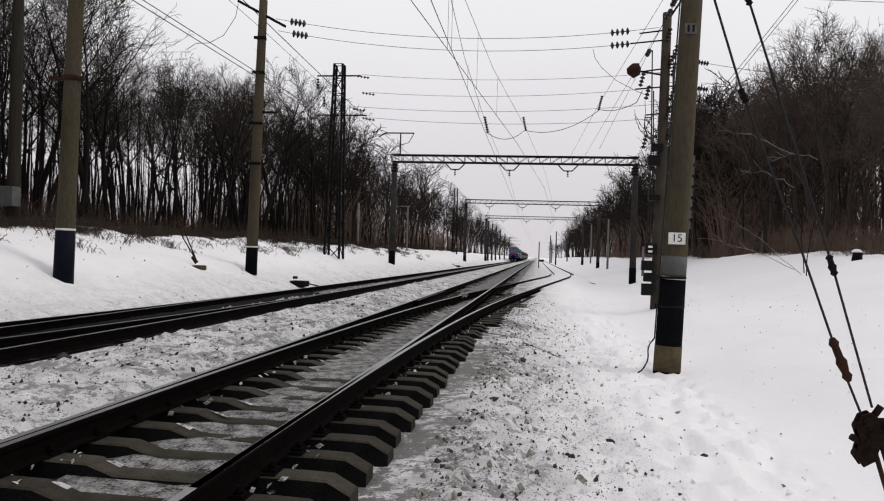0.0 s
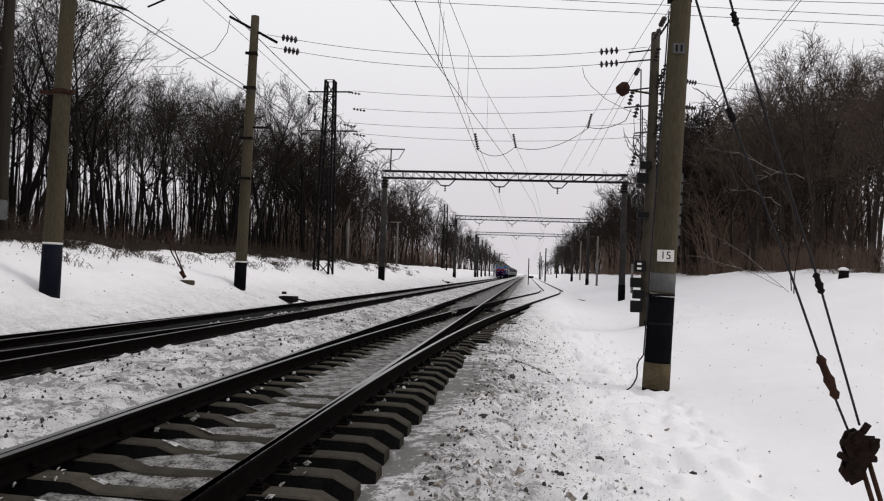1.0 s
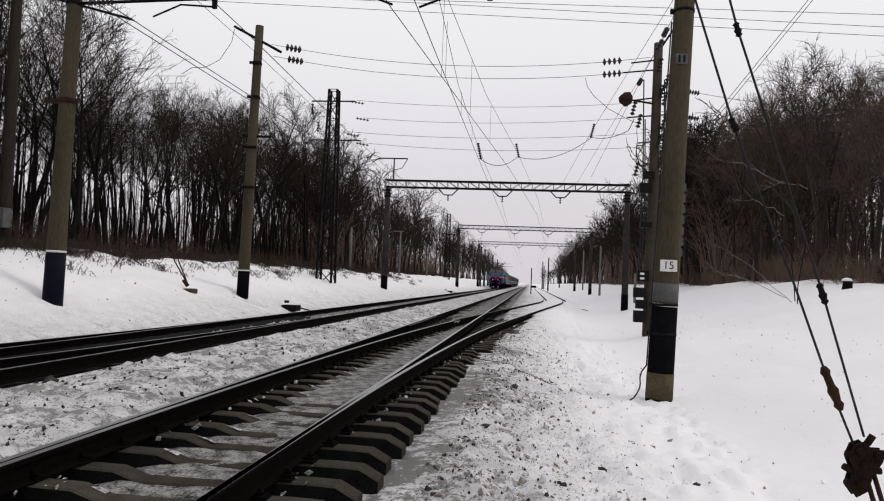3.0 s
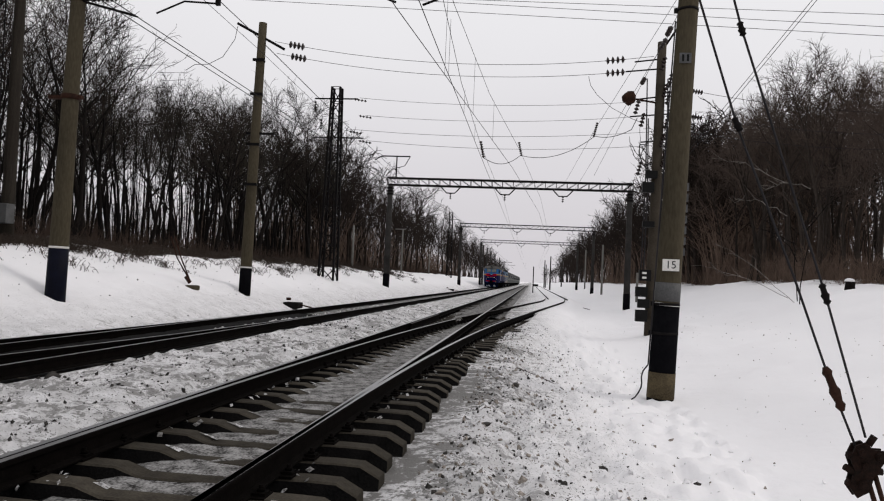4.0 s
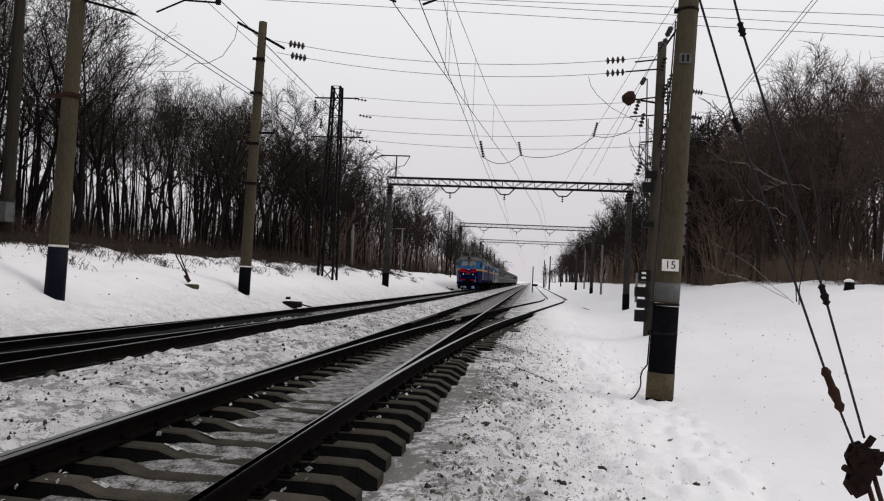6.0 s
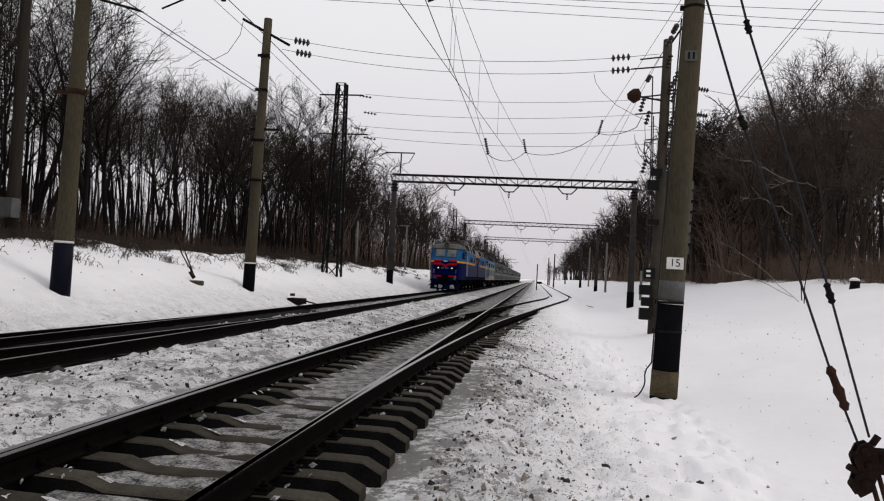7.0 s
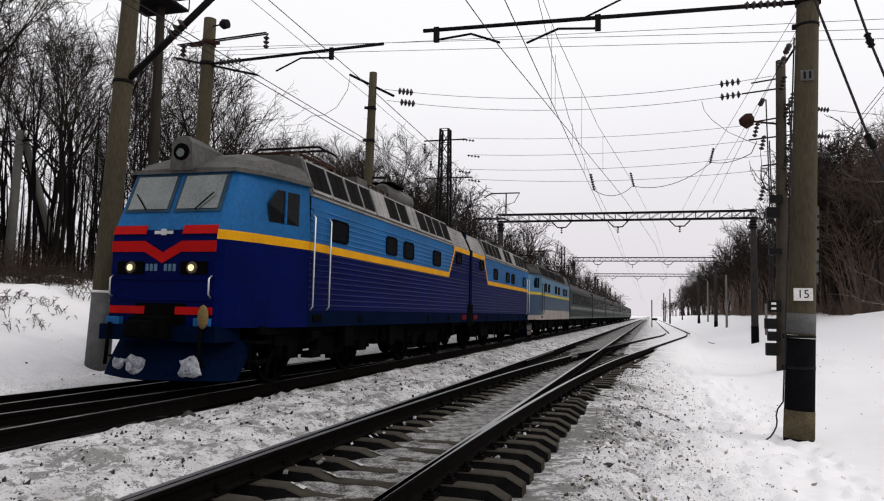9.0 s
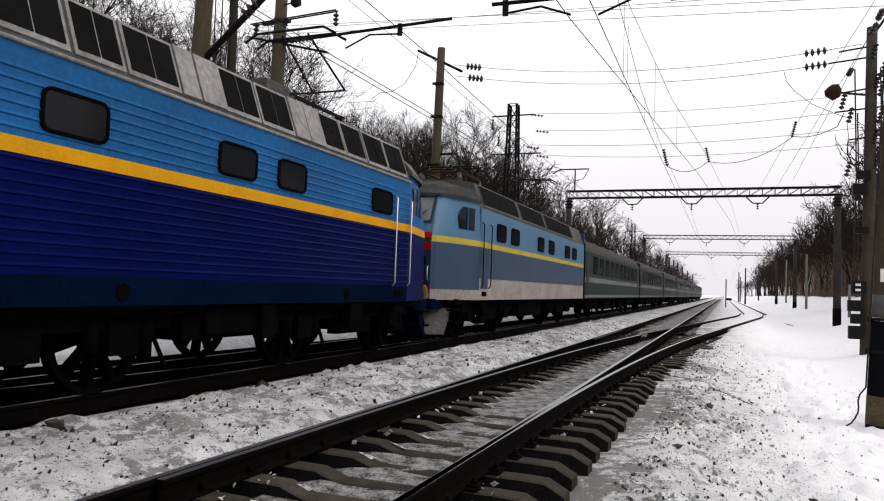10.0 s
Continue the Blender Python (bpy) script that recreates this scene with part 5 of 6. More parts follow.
def build_sapling():
    """A low sapling with pale, arching boughs on the snow slope."""
    rnd = random.Random(31)
    x, y = 9.3, 26.5
    ob = tagged(empty("sapling", pose(x, y, ground(x, y) - 0.1)), "low bare sapling with pale arching boughs on the slope", "tree")
    pale = mat("pale_bark", (0.27, 0.25, 0.23), (0.1, 0.088, 0.078), 0.9, scale=4)
    # each bough: where it starts, how far it reaches to the side and up, and whether its bark is pale
    for (sx, sz), reach, rise, light in (((-0.1, 0.15), -2.9, 2.0, True), ((-0.3, 0.3), -3.4, 1.0, True), ((0.1, 0.1), 0.5, 4.6, False), ((0.0, 0.2), -0.6, 4.9, False), ((0.4, 4.2), -1.6, -0.1, True),
                                         ((-0.5, 4.4), -2.6, 0.7, True), ((-0.1, 2.2), -2.3, 0.6, False), ((0.0, 1.6), -1.5, 1.6, False), ((-0.4, 3.2), -1.9, 0.5, True), ((0.2, 2.6), 1.2, 1.4, False)):
        bm = bmesh.new()
        pts, n = [], 9
        for i in range(n + 1):
            f = i / n
            pts.append(Vector((sx + reach * f + rnd.uniform(-0.07, 0.07) * (i > 0), rnd.uniform(-0.08, 0.08) - 0.3 * f, sz + rise * f + 0.22 * math.sin(f * 3.1) + rnd.uniform(-0.06, 0.06) * (i > 0))))
        tube(bm, pts, [(0.011 if light else 0.02) * (1 - 0.75 * i / n) for i in range(n + 1)], 5, False)
        bough = part("bough", bm, pale if light else BARK, ob)
        for i in range(8):
            bm = bmesh.new()
            g = rnd.uniform(0.25, 1.0) * (n - 1)
            s = pts[int(g)].lerp(pts[int(g) + 1], g % 1)
            m = s + Vector((rnd.uniform(-0.4, 0.1), rnd.uniform(-0.3, 0.3), rnd.uniform(-0.15, 0.3)))
            tube(bm, (s, m, m + Vector((rnd.uniform(-0.35, 0.05), rnd.uniform(-0.2, 0.2), rnd.uniform(-0.05, 0.25)))), (0.007, 0.005, 0.003), 3, False)
            part("twig", bm, pale if light and i % 2 else BARK, bough)


build_sapling()


# ---- grit, clods and stones on the trampled snow ----
def build_grit():
    rnd = random.Random(9)

    def scatter(name, n, pick, r0, r1, material, label, cat):
        bm = bmesh.new()
        for i in range(n):
            x, y = pick()
            r = r0 * (r1 / r0) ** (rnd.random() ** 2.2)
            z = ground(x, y) + r * 0.15
            m = Matrix.Translation((x, y, z)) @ Euler((rnd.random() * 6, rnd.random() * 6, rnd.random() * 6)).to_matrix().to_4x4() @ Matrix.Diagonal((r * rnd.uniform(0.8, 1.5), r * rnd.uniform(0.7, 1.2), r * rnd.uniform(0.5, 0.9), 1))
            v = [bm.verts.new(m @ Vector((a + rnd.uniform(-0.25, 0.25), b + rnd.uniform(-0.25, 0.25), c))) for a, b, c in ((1, 0, 0), (0, 1, 0), (-1, 0, 0), (0, -1, 0), (0.3, 0.3, 0.8), (-0.4, -0.3, 0.75), (0, 0, -0.8))]
            for f in ((0, 1, 4), (1, 2, 4), (2, 5, 4), (2, 3, 5), (3, 0, 5), (0, 4, 5), (1, 0, 6), (2, 1, 6), (3, 2, 6), (0, 3, 6)):
                bm.faces.new([v[j] for j in f])
        tagged(part(name, bm, material), label, cat, kind="stuff")

    scatter("grit", 3000, lambda: (rnd.uniform(-6.15, -4.05), 2 + 38 * rnd.random() ** 1.5), 0.007, 0.034, STONE, "dark ballast stones strewn over dirty snow", "stones")
    scatter("grit", 2400, lambda: (-0.75 + abs(rnd.gauss(0, 0.9)), 2 + 24 * rnd.random() ** 1.5), 0.006, 0.032, STONE, "dark ballast stones strewn over the shoulder", "stones")
    scatter("grit", 420, lambda: (rnd.uniform(0.6, 7.5), 3 + 30 * rnd.random() ** 1.3), 0.006, 0.024, CLOD, "sparse crumbs of dirt on the clean snow slope", "stones")
    scatter("grit", 350, lambda: (rnd.uniform(-14.5, -9.2), 10 + 34 * rnd.random()), 0.008, 0.035, STONE, "sparse crumbs of dirt on the snowy bank", "stones")
    scatter("dirt_clods", 1100, lambda: (-0.9 + abs(rnd.gauss(0, 1.1)), 1.8 + 18 * rnd.random() ** 1.5), 0.01, 0.045, CLOD, "dirty brown clods of frozen snow and grit", "clods")
    scatter("snow_clods", 1200, lambda: (-0.8 + abs(rnd.gauss(0, 1.5)), 2 + 18 * rnd.random() ** 1.3), 0.014, 0.05, SNOW, "small clods of trampled snow", "snow")
    for x, y, s in ((-6.1, 8.55, 0.12), (0.8, 7.45, 0.055), (1.62, 7.05, 0.04), (-5.9, 5.0, 0.08), (-0.2, 11.45, 0.06), (0.35, 6.3, 0.04), (-0.45, 8.1, 0.06)):
        bm = bmesh.new()
        bmesh.ops.create_icosphere(bm, subdivisions=1, radius=s)
        for v in bm.verts:
            v.co *= 1 + rnd.uniform(-0.35, 0.35)
            v.co.z *= 0.7
        bmesh.ops.translate(bm, verts=bm.verts, vec=(x, y, ground(x, y) + s * 0.25))
        tagged(part("stone", bm, STONE), "dark angular stone lying on the trampled snow", "stone")


build_grit()


# ---- the train ----
DARKBLUE = mat("dark_blue_enamel", (0.0002, 0.004, 0.066), (0.0001, 0.0018, 0.03), 0.45, scale=0.8, fine=14, bump=0.06, spec=0.025)
LIGHTBLUE = mat("light_blue_enamel", (0.010, 0.108, 0.3), (0.008, 0.06, 0.155), 0.5, scale=0.8, fine=14, bump=0.05, spec=0.08)
YELLOW = mat("yellow_enamel", (0.66, 0.32, 0.004), (0.46, 0.21, 0.004), 0.5, scale=2, bump=0.03, spec=0.06)
PALEYELLOW = mat("faded_yellow_enamel", (0.5, 0.38, 0.05), (0.34, 0.26, 0.04), 0.5, scale=2, bump=0.03, spec=0.06)
RED = mat("red_enamel", (0.42, 0.006, 0.006), (0.28, 0.004, 0.004), 0.5, scale=2, bump=0.03, spec=0.04)
DULLRED = mat("dull_red_plate", (0.11, 0.006, 0.01), (0.06, 0.004, 0.006), 0.6, scale=6, spec=0.02)
ROOF = mat("sooty_roof_grey", (0.10, 0.097, 0.09), (0.05, 0.048, 0.046), 0.6, scale=1.5, fine=12, bump=0.1)
COACHROOF = mat("sooty_coach_roof", (0.05, 0.049, 0.047), (0.024, 0.023, 0.022), 0.7, scale=1.5, fine=12, bump=0.1)
PALE = mat("pale_grey_panel", (0.30, 0.29, 0.28), (0.13, 0.125, 0.12), 0.55, scale=1.5, fine=12, bump=0.05)
SKIRT = mat("dusty_blue_skirt", (0.0015, 0.007, 0.026), (0.001, 0.003, 0.012), 0.8, scale=1.2, fine=18, bump=0.1, spec=0.01)
GRILLE = mat("dark_grille", (0.01, 0.0095, 0.01), (0.004, 0.0038, 0.004), 0.8, scale=2, fine=200, bump=0.4, spec=0.02)
GLASS = mat("dark_window_glass", (0.010, 0.011, 0.013), (0.004, 0.005, 0.006), 0.12, scale=1, bump=0, spec=0.12)
SCREEN = mat("windscreen_glass", (0.15, 0.17, 0.165), (0.05, 0.06, 0.06), 0.1, scale=1.5, bump=0, coat=0.5)
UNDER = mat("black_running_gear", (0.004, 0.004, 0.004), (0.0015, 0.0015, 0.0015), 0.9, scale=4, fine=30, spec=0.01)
CHROME = mat("bright_handrail", (0.6, 0.62, 0.64), None, 0.35, 0.8, bump=0)
LAMPLIT = mat("lit_headlamp", (1.0, 0.85, 0.5), None, 0.3, bump=0, glow=0.6)
LAMPRIM = mat("lamp_rim", (0.12, 0.1, 0.06), None, 0.5, 0.6, bump=0)
GREEN = mat("dark_green_coach_paint", (0.022, 0.032, 0.03), (0.013, 0.02, 0.019), 0.5, scale=0.8, fine=12, bump=0.05)
STRIPE = mat("pale_green_stripe", (0.17, 0.18, 0.155), (0.11, 0.12, 0.105), 0.5, scale=1, bump=0.05)
BLUE2 = mat("faded_blue_enamel", (0.013, 0.045, 0.095), (0.008, 0.026, 0.06), 0.45, scale=0.8, fine=14, bump=0.05)
PALEBLUE2 = mat("faded_light_blue", (0.06, 0.16, 0.26), (0.045, 0.12, 0.21), 0.45, scale=0.8, fine=14, bump=0.05)
PINKGREY = mat("cream_grey_skirt", (0.36, 0.33, 0.3), (0.2, 0.17, 0.155), 0.6, scale=1.2, fine=12, bump=0.05)
SKYLETTER = mat("pale_blue_lettering", (0.09, 0.16, 0.25), None, 0.6, bump=0)
SURROUND = mat("grey_blue_surround", (0.03, 0.06, 0.09), (0.015, 0.03, 0.05), 0.6, scale=3)
# cream skirt tone darkened: the pilot's shade is put into its colour
SHADEDCREAM = mat("shaded_cream_plough", (0.13, 0.12, 0.11), (0.04, 0.036, 0.033), 0.8, scale=2, fine=20)
TAN = mat("tan_canvas", (0.2, 0.14, 0.06), (0.1, 0.07, 0.03), 0.9, scale=9)
FROST = mat("snow_packed_ice", (0.6, 0.62, 0.66), (0.06, 0.065, 0.1), 0.7, scale=8, fine=30, bump=0.5)


def grid_side(parent, name, zs, stations, mats, pick, w=1.5, label="", rib=0.0):
    """Both long walls of a body: rows of faces between the heights zs and the lengths stations(z); w(y) is the half-width."""
    bm = bmesh.new()
    for s in (1, -1):
        rows = []
        for i, (z, bulge) in enumerate(zs):
            rows.append([bm.verts.new((s * ((w(y) if callable(w) else w) + bulge), y, z)) for y in stations(z)])
        for i in range(len(rows) - 1):
            for k in range(len(rows[i]) - 1):
                vs = (rows[i][k], rows[i][k + 1], rows[i + 1][k + 1], rows[i + 1][k])
                f = bm.faces.new(vs if s > 0 else vs[::-1])
                f.material_index = pick((zs[i][0] + zs[i + 1][0]) / 2, k)
    return part(name, bm, mats, parent, label)


def ribbed(z0, z1, pitch=0.105, depth=0.014):
    out, z = [(z0, 0)], z0
    while z + pitch <= z1 + 1e-6:
        out += [(z + pitch * 0.62, 0.0), (z + pitch * 0.7, depth), (z + pitch * 0.76, depth), (z + pitch, 0.0)]
        z += pitch
    if out[-1][0] < z1 - 1e-4:
        out.append((z1, 0.0))
    return out


def ring_loft(parent, name, rings, material, label="", smooth=False, cap=True):
    bm = bmesh.new()
    rs = [[bm.verts.new(p) for p in r] for r in rings]
    for a, b in zip(rs, rs[1:]):
        for k in range(len(a) - 1):
            bm.faces.new((a[k], a[k + 1], b[k + 1], b[k]))
    if cap:
        bm.faces.new(rs[0][::-1])
        bm.faces.new(rs[-1])
    bmesh.ops.recalc_face_normals(bm, faces=bm.faces)
    return part(name, bm, material, parent, label, smooth)


def side_window(parent, y0, y1, z0, z1, w=1.5, s=1, m=None, r=0.07):
    """A rounded pane with a rubber frame standing a little proud of the wall."""
    def rounded(bm, grow, x):
        pts = []
        for cy, cz, a0 in ((y1, z1, 0), (y0, z1, 90), (y0, z0, 180), (y1, z0, 270)):
            for k in range(4):
                a = radians(a0 + 30 * k)
                pts.append((x, cy - math.copysign(r, cy - (y0 + y1) / 2) + (r + grow) * math.cos(a), cz - math.copysign(r, cz - (z0 + z1) / 2) + (r + grow) * math.sin(a)))
        return [bm.verts.new(p) for p in pts]

    bm = bmesh.new()
    o0, o1, i1, i0 = rounded(bm, 0.035, s * (w - 0.02)), rounded(bm, 0.035, s * (w + 0.03)), rounded(bm, 0.0, s * (w + 0.03)), rounded(bm, 0.0, s * (w + 0.018))
    for a, b in ((o0, o1), (o1, i1), (i1, i0)):
        for k in range(len(a)):
            bm.faces.new((a[k], a[(k + 1) % len(a)], b[(k + 1) % len(a)], b[k]))
    win = part("window", bm, UNDER, parent)
    bm = bmesh.new()
    bm.faces.new(rounded(bm, 0.005, s * (w + 0.02)))
    part("pane", bm, m or GLASS, win)
    return win


def mesh_of(name, bm, material):
    me = bpy.data.meshes.new(name)
    bm.normal_update()
    bm.to_mesh(me)
    bm.free()
    me.materials.append(material)
    return me


def wheel_mesh(r=0.625, spokes=10):
    """One spoked wheel, and the axle that two of them share."""
    bm = bmesh.new()
    n = 4 * spokes

    def ring(prof, k):
        a = 6.2832 * k / n
        return [bm.verts.new((px, pr * math.cos(a), pr * math.sin(a))) for px, pr in prof]

    rim = [ring(((-0.07, r - 0.07), (-0.07, r), (0.065, r), (0.065, r - 0.07)), k) for k in range(n)]
    hub = [ring(((-0.09, 0.17), (0.09, 0.17), (0.09, 0.06), (-0.09, 0.06)), k) for k in range(n)]
    for k in range(n):
        for rings in (rim, hub):
            a, b = rings[k], rings[(k + 1) % n]
            for j in range(4):
                bm.faces.new((a[j], a[(j + 1) % 4], b[(j + 1) % 4], b[j]))
        if k % 4 == 0:
            a, b, c, d = hub[k], hub[k + 1], rim[k], rim[k + 1]
            for f in ((a[0], c[0], d[0], b[0]), (a[1], b[1], d[3], c[3]), (a[0], a[1], c[3], c[0]), (b[0], d[0], d[3], b[1])):
                bm.faces.new(f)
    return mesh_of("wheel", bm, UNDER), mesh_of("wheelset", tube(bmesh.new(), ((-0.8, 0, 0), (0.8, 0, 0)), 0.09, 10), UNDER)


WHEELS = []


def wheelset(parent, y, meshes):
    ob = new("wheelset", meshes[1])
    ob.parent = parent
    ob.matrix_basis = pose(0, y, 0.625)
    for x in (-0.8, 0.8):
        w = new("wheel", meshes[0])
        w.parent = ob
        w.matrix_basis = pose(x, 0, 0)
    WHEELS.append((ob, y))


def bogie(parent, y, mesh, base=1.6):
    """Frame, springs and axleboxes outside the wheels of one two-axle bogie."""
    bm = bmesh.new()
    for s in (-1, 1):
        box(bm, s * 1.12 - 0.07, s * 1.12 + 0.07, y - base - 0.75, y + base + 0.75, 0.72, 0.95)
        box(bm, s * 1.14 - 0.09, s * 1.14 + 0.09, y - 0.6, y + 0.6, 0.45, 0.8)
        for d in (-base, base):
            box(bm, s * 1.12 - 0.13, s * 1.12 + 0.13, y + d - 0.2, y + d + 0.2, 0.45, 0.8)
            for e in (-0.38, 0.38):
                tube(bm, ((s * 1.14, y + d + e, 0.5), (s * 1.14, y + d + e, 0.9)), 0.1, 8)
            tube(bm, ((s * 1.15, y + d - 0.75, 0.25), (s * 1.15, y + d - 0.45, 0.75)), 0.03, 5)
            box(bm, s * 0.8 - 0.06, s * 0.8 + 0.06, y + d - 0.82, y + d - 0.7, 0.3, 0.9)
    box(bm, -1.05, 1.05, y - 0.25, y + 0.25, 0.55, 0.95)
    box(bm, -0.62, 0.62, y - base - 0.3, y + base + 0.3, 0.52, 0.93)
    for d in (-base, base):
        box(bm, 0.95, 1.24, y + d - 0.62, y + d + 0.62, 0.68, 0.98)
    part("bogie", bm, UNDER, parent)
    for d in (-base, base):
        wheelset(parent, y + d, mesh)


def pantograph(parent, y, z, raised, reach=1):
    m = RUSTY if not raised else STEEL
    bm = bmesh.new()
    for x in (-0.55, 0.55):
        bar(bm, (x, y - 0.9, z), (x, y + 0.9, z), 0.07)
    for yy in (-0.85, 0.85):
        bar(bm, (-0.6, y + yy, z), (0.6, y + yy, z), 0.07)
    ob = part("pantograph", bm, m, parent, "raised pantograph" if raised else "folded pantograph")
    for yy in (-0.85, 0.85):
        for x in (-0.55, 0.55):
            part("insulator", tube(bmesh.new(), ((x, y + yy, z - 0.3), (x, y + yy, z - 0.22), (x, y + yy, z - 0.14), (x, y + yy, z)), (0.08, 0.11, 0.08, 0.05), 8), PORCELAIN, ob)
    top = 5.78 if raised else z + 0.24
    knee = z + (top - z) * 0.48
    for x in (-0.45, 0.45):
        k = y + reach * (1.25 if raised else 1.5)
        part("lower_arm", bar(bmesh.new(), (x, y - 0.7 * reach, z + 0.05), (x * 0.8, k, knee), 0.05), m, ob)
        part("upper_arm", bar(bmesh.new(), (x * 0.8, k, knee), (x * 0.6, y, top), 0.04), m, ob)
    for yy in (-0.18, 0.18):
        part("contact_strip", tube(bmesh.new(), ((-0.95, y + yy, top - 0.12), (-0.7, y + yy, top + 0.02), (0.7, y + yy, top + 0.02), (0.95, y + yy, top - 0.12)), 0.025, 6), STEEL, ob)


def cab(parent, w, dark, light, roof, skirt, red=None, front_w=0.95, taper=2.0, z_bot=1.0, z_mid=2.36, z_roof=3.5, stripe=YELLOW):
    """A driving cab: flat raked nose, tapering sides, visor roof, windscreens, stripes, lamps and pilot; nose at y = 0."""
    def half(y):
        return front_w + (w - front_w) * min(1, max(0, y) / taper) ** 0.62

    def rake(z):
        return 0.0 if z < 2.45 else 0.42 * (z - 2.45)

    ys = [0, 0.1, 0.3, 0.6, 1.0, 1.5, taper]
    zs = [(z_bot, 0), (1.25, 0), (z_mid, 0), (z_mid + 0.15, 0), (2.7, 0), (z_roof, -0.04)]

    def stations(z):
        return [rake(z) * (1 - y / taper) + y for y in ys]

    bm = bmesh.new()
    mats = [skirt, dark, stripe, light]
    rows = []
    for z, b in zs:
        st = stations(z)
        right = [bm.verts.new((half(y0) + b, y, z)) for y0, y in zip(ys, st)]
        leftv = [bm.verts.new((-half(y0) - b, y, z)) for y0, y in zip(ys, st)]
        rows.append((right, leftv))
    for i in range(len(zs) - 1):
        mi = (0, 1, 2, 3, 3)[i]
        for k in range(len(ys) - 1):
            a, b = rows[i][0], rows[i + 1][0]
            bm.faces.new((a[k], a[k + 1], b[k + 1], b[k])).material_index = mi
            a, b = rows[i][1], rows[i + 1][1]
            bm.faces.new((a[k + 1], a[k], b[k], b[k + 1])).material_index = mi
        f = bm.faces.new((rows[i][0][0], rows[i + 1][0][0], rows[i + 1][1][0], rows[i][1][0]))
        f.material_index = 1 if i < 3 else 3
    shell = part("cab", bm, mats, parent)
    # roof over the cab, drawn forward like a visor
    rings = []
    for y in (-0.02, 0.25, 0.6, 1.1, taper):
        h = half(y)
        yy = y + rake(z_roof) - 0.05 if y < 0.3 else y + 0.3 * (1 - y / taper)
        rise = 0.06 + 0.4 * min(1, max(0, y) / 1.1) ** 0.7
        rings.append([(h + 0.03, yy, z_roof - 0.02), (h + 0.03, yy, z_roof + 0.05), (h * 0.86, yy, z_roof + rise * 0.72), (h * 0.5, yy, z_roof + rise), (-h * 0.5, yy, z_roof + rise), (-h * 0.86, yy, z_roof + rise * 0.72), (-h - 0.03, yy, z_roof + 0.05), (-h - 0.03, yy, z_roof - 0.02)])
    ring_loft(parent, "cab_roof", rings, roof, "sooty grey visor roof")

    def on_nose(x0, x1, z0, z1, proud, material, name, label="", par=None):
        b2 = bmesh.new()
        y0, y1 = rake(z0), rake(z1)
        pts = ((x0, y0 - proud, z0), (x1, y0 - proud, z0), (x1, y1 - proud, z1), (x0, y1 - proud, z1))
        back = [(p[0], p[1] + proud + 0.01, p[2]) for p in pts]
        v = [b2.verts.new(p) for p in pts + tuple(back)]
        for f in ((0, 1, 2, 3), (7, 6, 5, 4), (0, 4, 5, 1), (1, 5, 6, 2), (2, 6, 7, 3), (3, 7, 4, 0)):
            b2.faces.new([v[i] for i in f])
        return part(name, b2, material, par or parent, label)

    for s in (-1, 1):
        fr = on_nose(*sorted((s * 0.04, s * (front_w - 0.06))), 2.81, 3.47, 0.02, SURROUND, "windscreen_frame")
        on_nose(*sorted((s * 0.09, s * (front_w - 0.12))), 2.86, 3.43, 0.035, SCREEN, "windscreen", "pale reflecting windscreen", fr)
        b2 = bmesh.new()
        bar(b2, (s * 0.45, rake(2.84) - 0.06, 2.84), (s * 0.72, rake(3.1) - 0.07, 3.12), 0.022)
        part("wiper", b2, UNDER, fr)
    if red:
        for s in (-1, 1):
            on_nose(*sorted((s * 0.34, s * (front_w + 0.0))), 2.44, 2.58, 0.02, red, "red_stripe")
            on_nose(*sorted((s * 0.34, s * (front_w + 0.0))), 2.16, 2.33, 0.02, red, "red_stripe")
            b2 = bmesh.new()
            v = [b2.verts.new(p) for p in ((s * 0.34, -0.02, 2.33), (s * 0.34, -0.02, 2.16), (0, -0.02, 1.98), (0, -0.02, 2.15))]
            w2 = [b2.verts.new((q.co.x, -0.002, q.co.z)) for q in v]
            for a in range(4):
                b2.faces.new((v[a], v[(a + 1) % 4], w2[(a + 1) % 4], w2[a]))
            b2.faces.new(v)
            bmesh.ops.recalc_face_normals(b2, faces=b2.faces)
            part("red_stripe", b2, red, parent)
            on_nose(*sorted((s * 0.28, s * (front_w - 0.02))), 1.19, 1.31, 0.02, red, "red_stripe")
        # flat black plate paints the shade of a recess round the coupler
        b2 = bmesh.new()
        box(b2, -0.46, 0.46, -0.012, 0.0, 1.02, 1.36)
        part("coupler_recess", b2, UNDER, parent)
        for z in (1.72, 1.4):
            b2 = bmesh.new()
            box(b2, -front_w + 0.03, front_w - 0.03, -0.03, 0.0, z, z + 0.035)
            part("nose_ledge", bevelled(b2, 0.008), dark, parent)
        for s in (-1, 1):
            b2 = bmesh.new()
            tube(b2, ((s * (front_w - 0.05), -0.01, 1.45), (s * (front_w - 0.05), -0.08, 1.5), (s * (front_w - 0.05), -0.08, 1.74), (s * (front_w - 0.05), -0.01, 1.79)), 0.014, 6)
            part("grab_rail", b2, CHROME, parent)
            b2 = bmesh.new()
            box(b2, s * 0.8 - 0.13, s * 0.8 + 0.13, -0.1, 0.0, 1.02, 1.14)
            part("lamp_box", bevelled(b2, 0.01), light, parent)
        bars = bmesh.new()
        for x in (-0.28, -0.2, -0.12, 0.06, 0.14, 0.22):
            box(bars, x - 0.026, x + 0.026, -0.012, 0.0, 1.86, 1.97)
        part("lettering", bars, SKYLETTER, parent, "pale class lettering")
        b2 = bmesh.new()
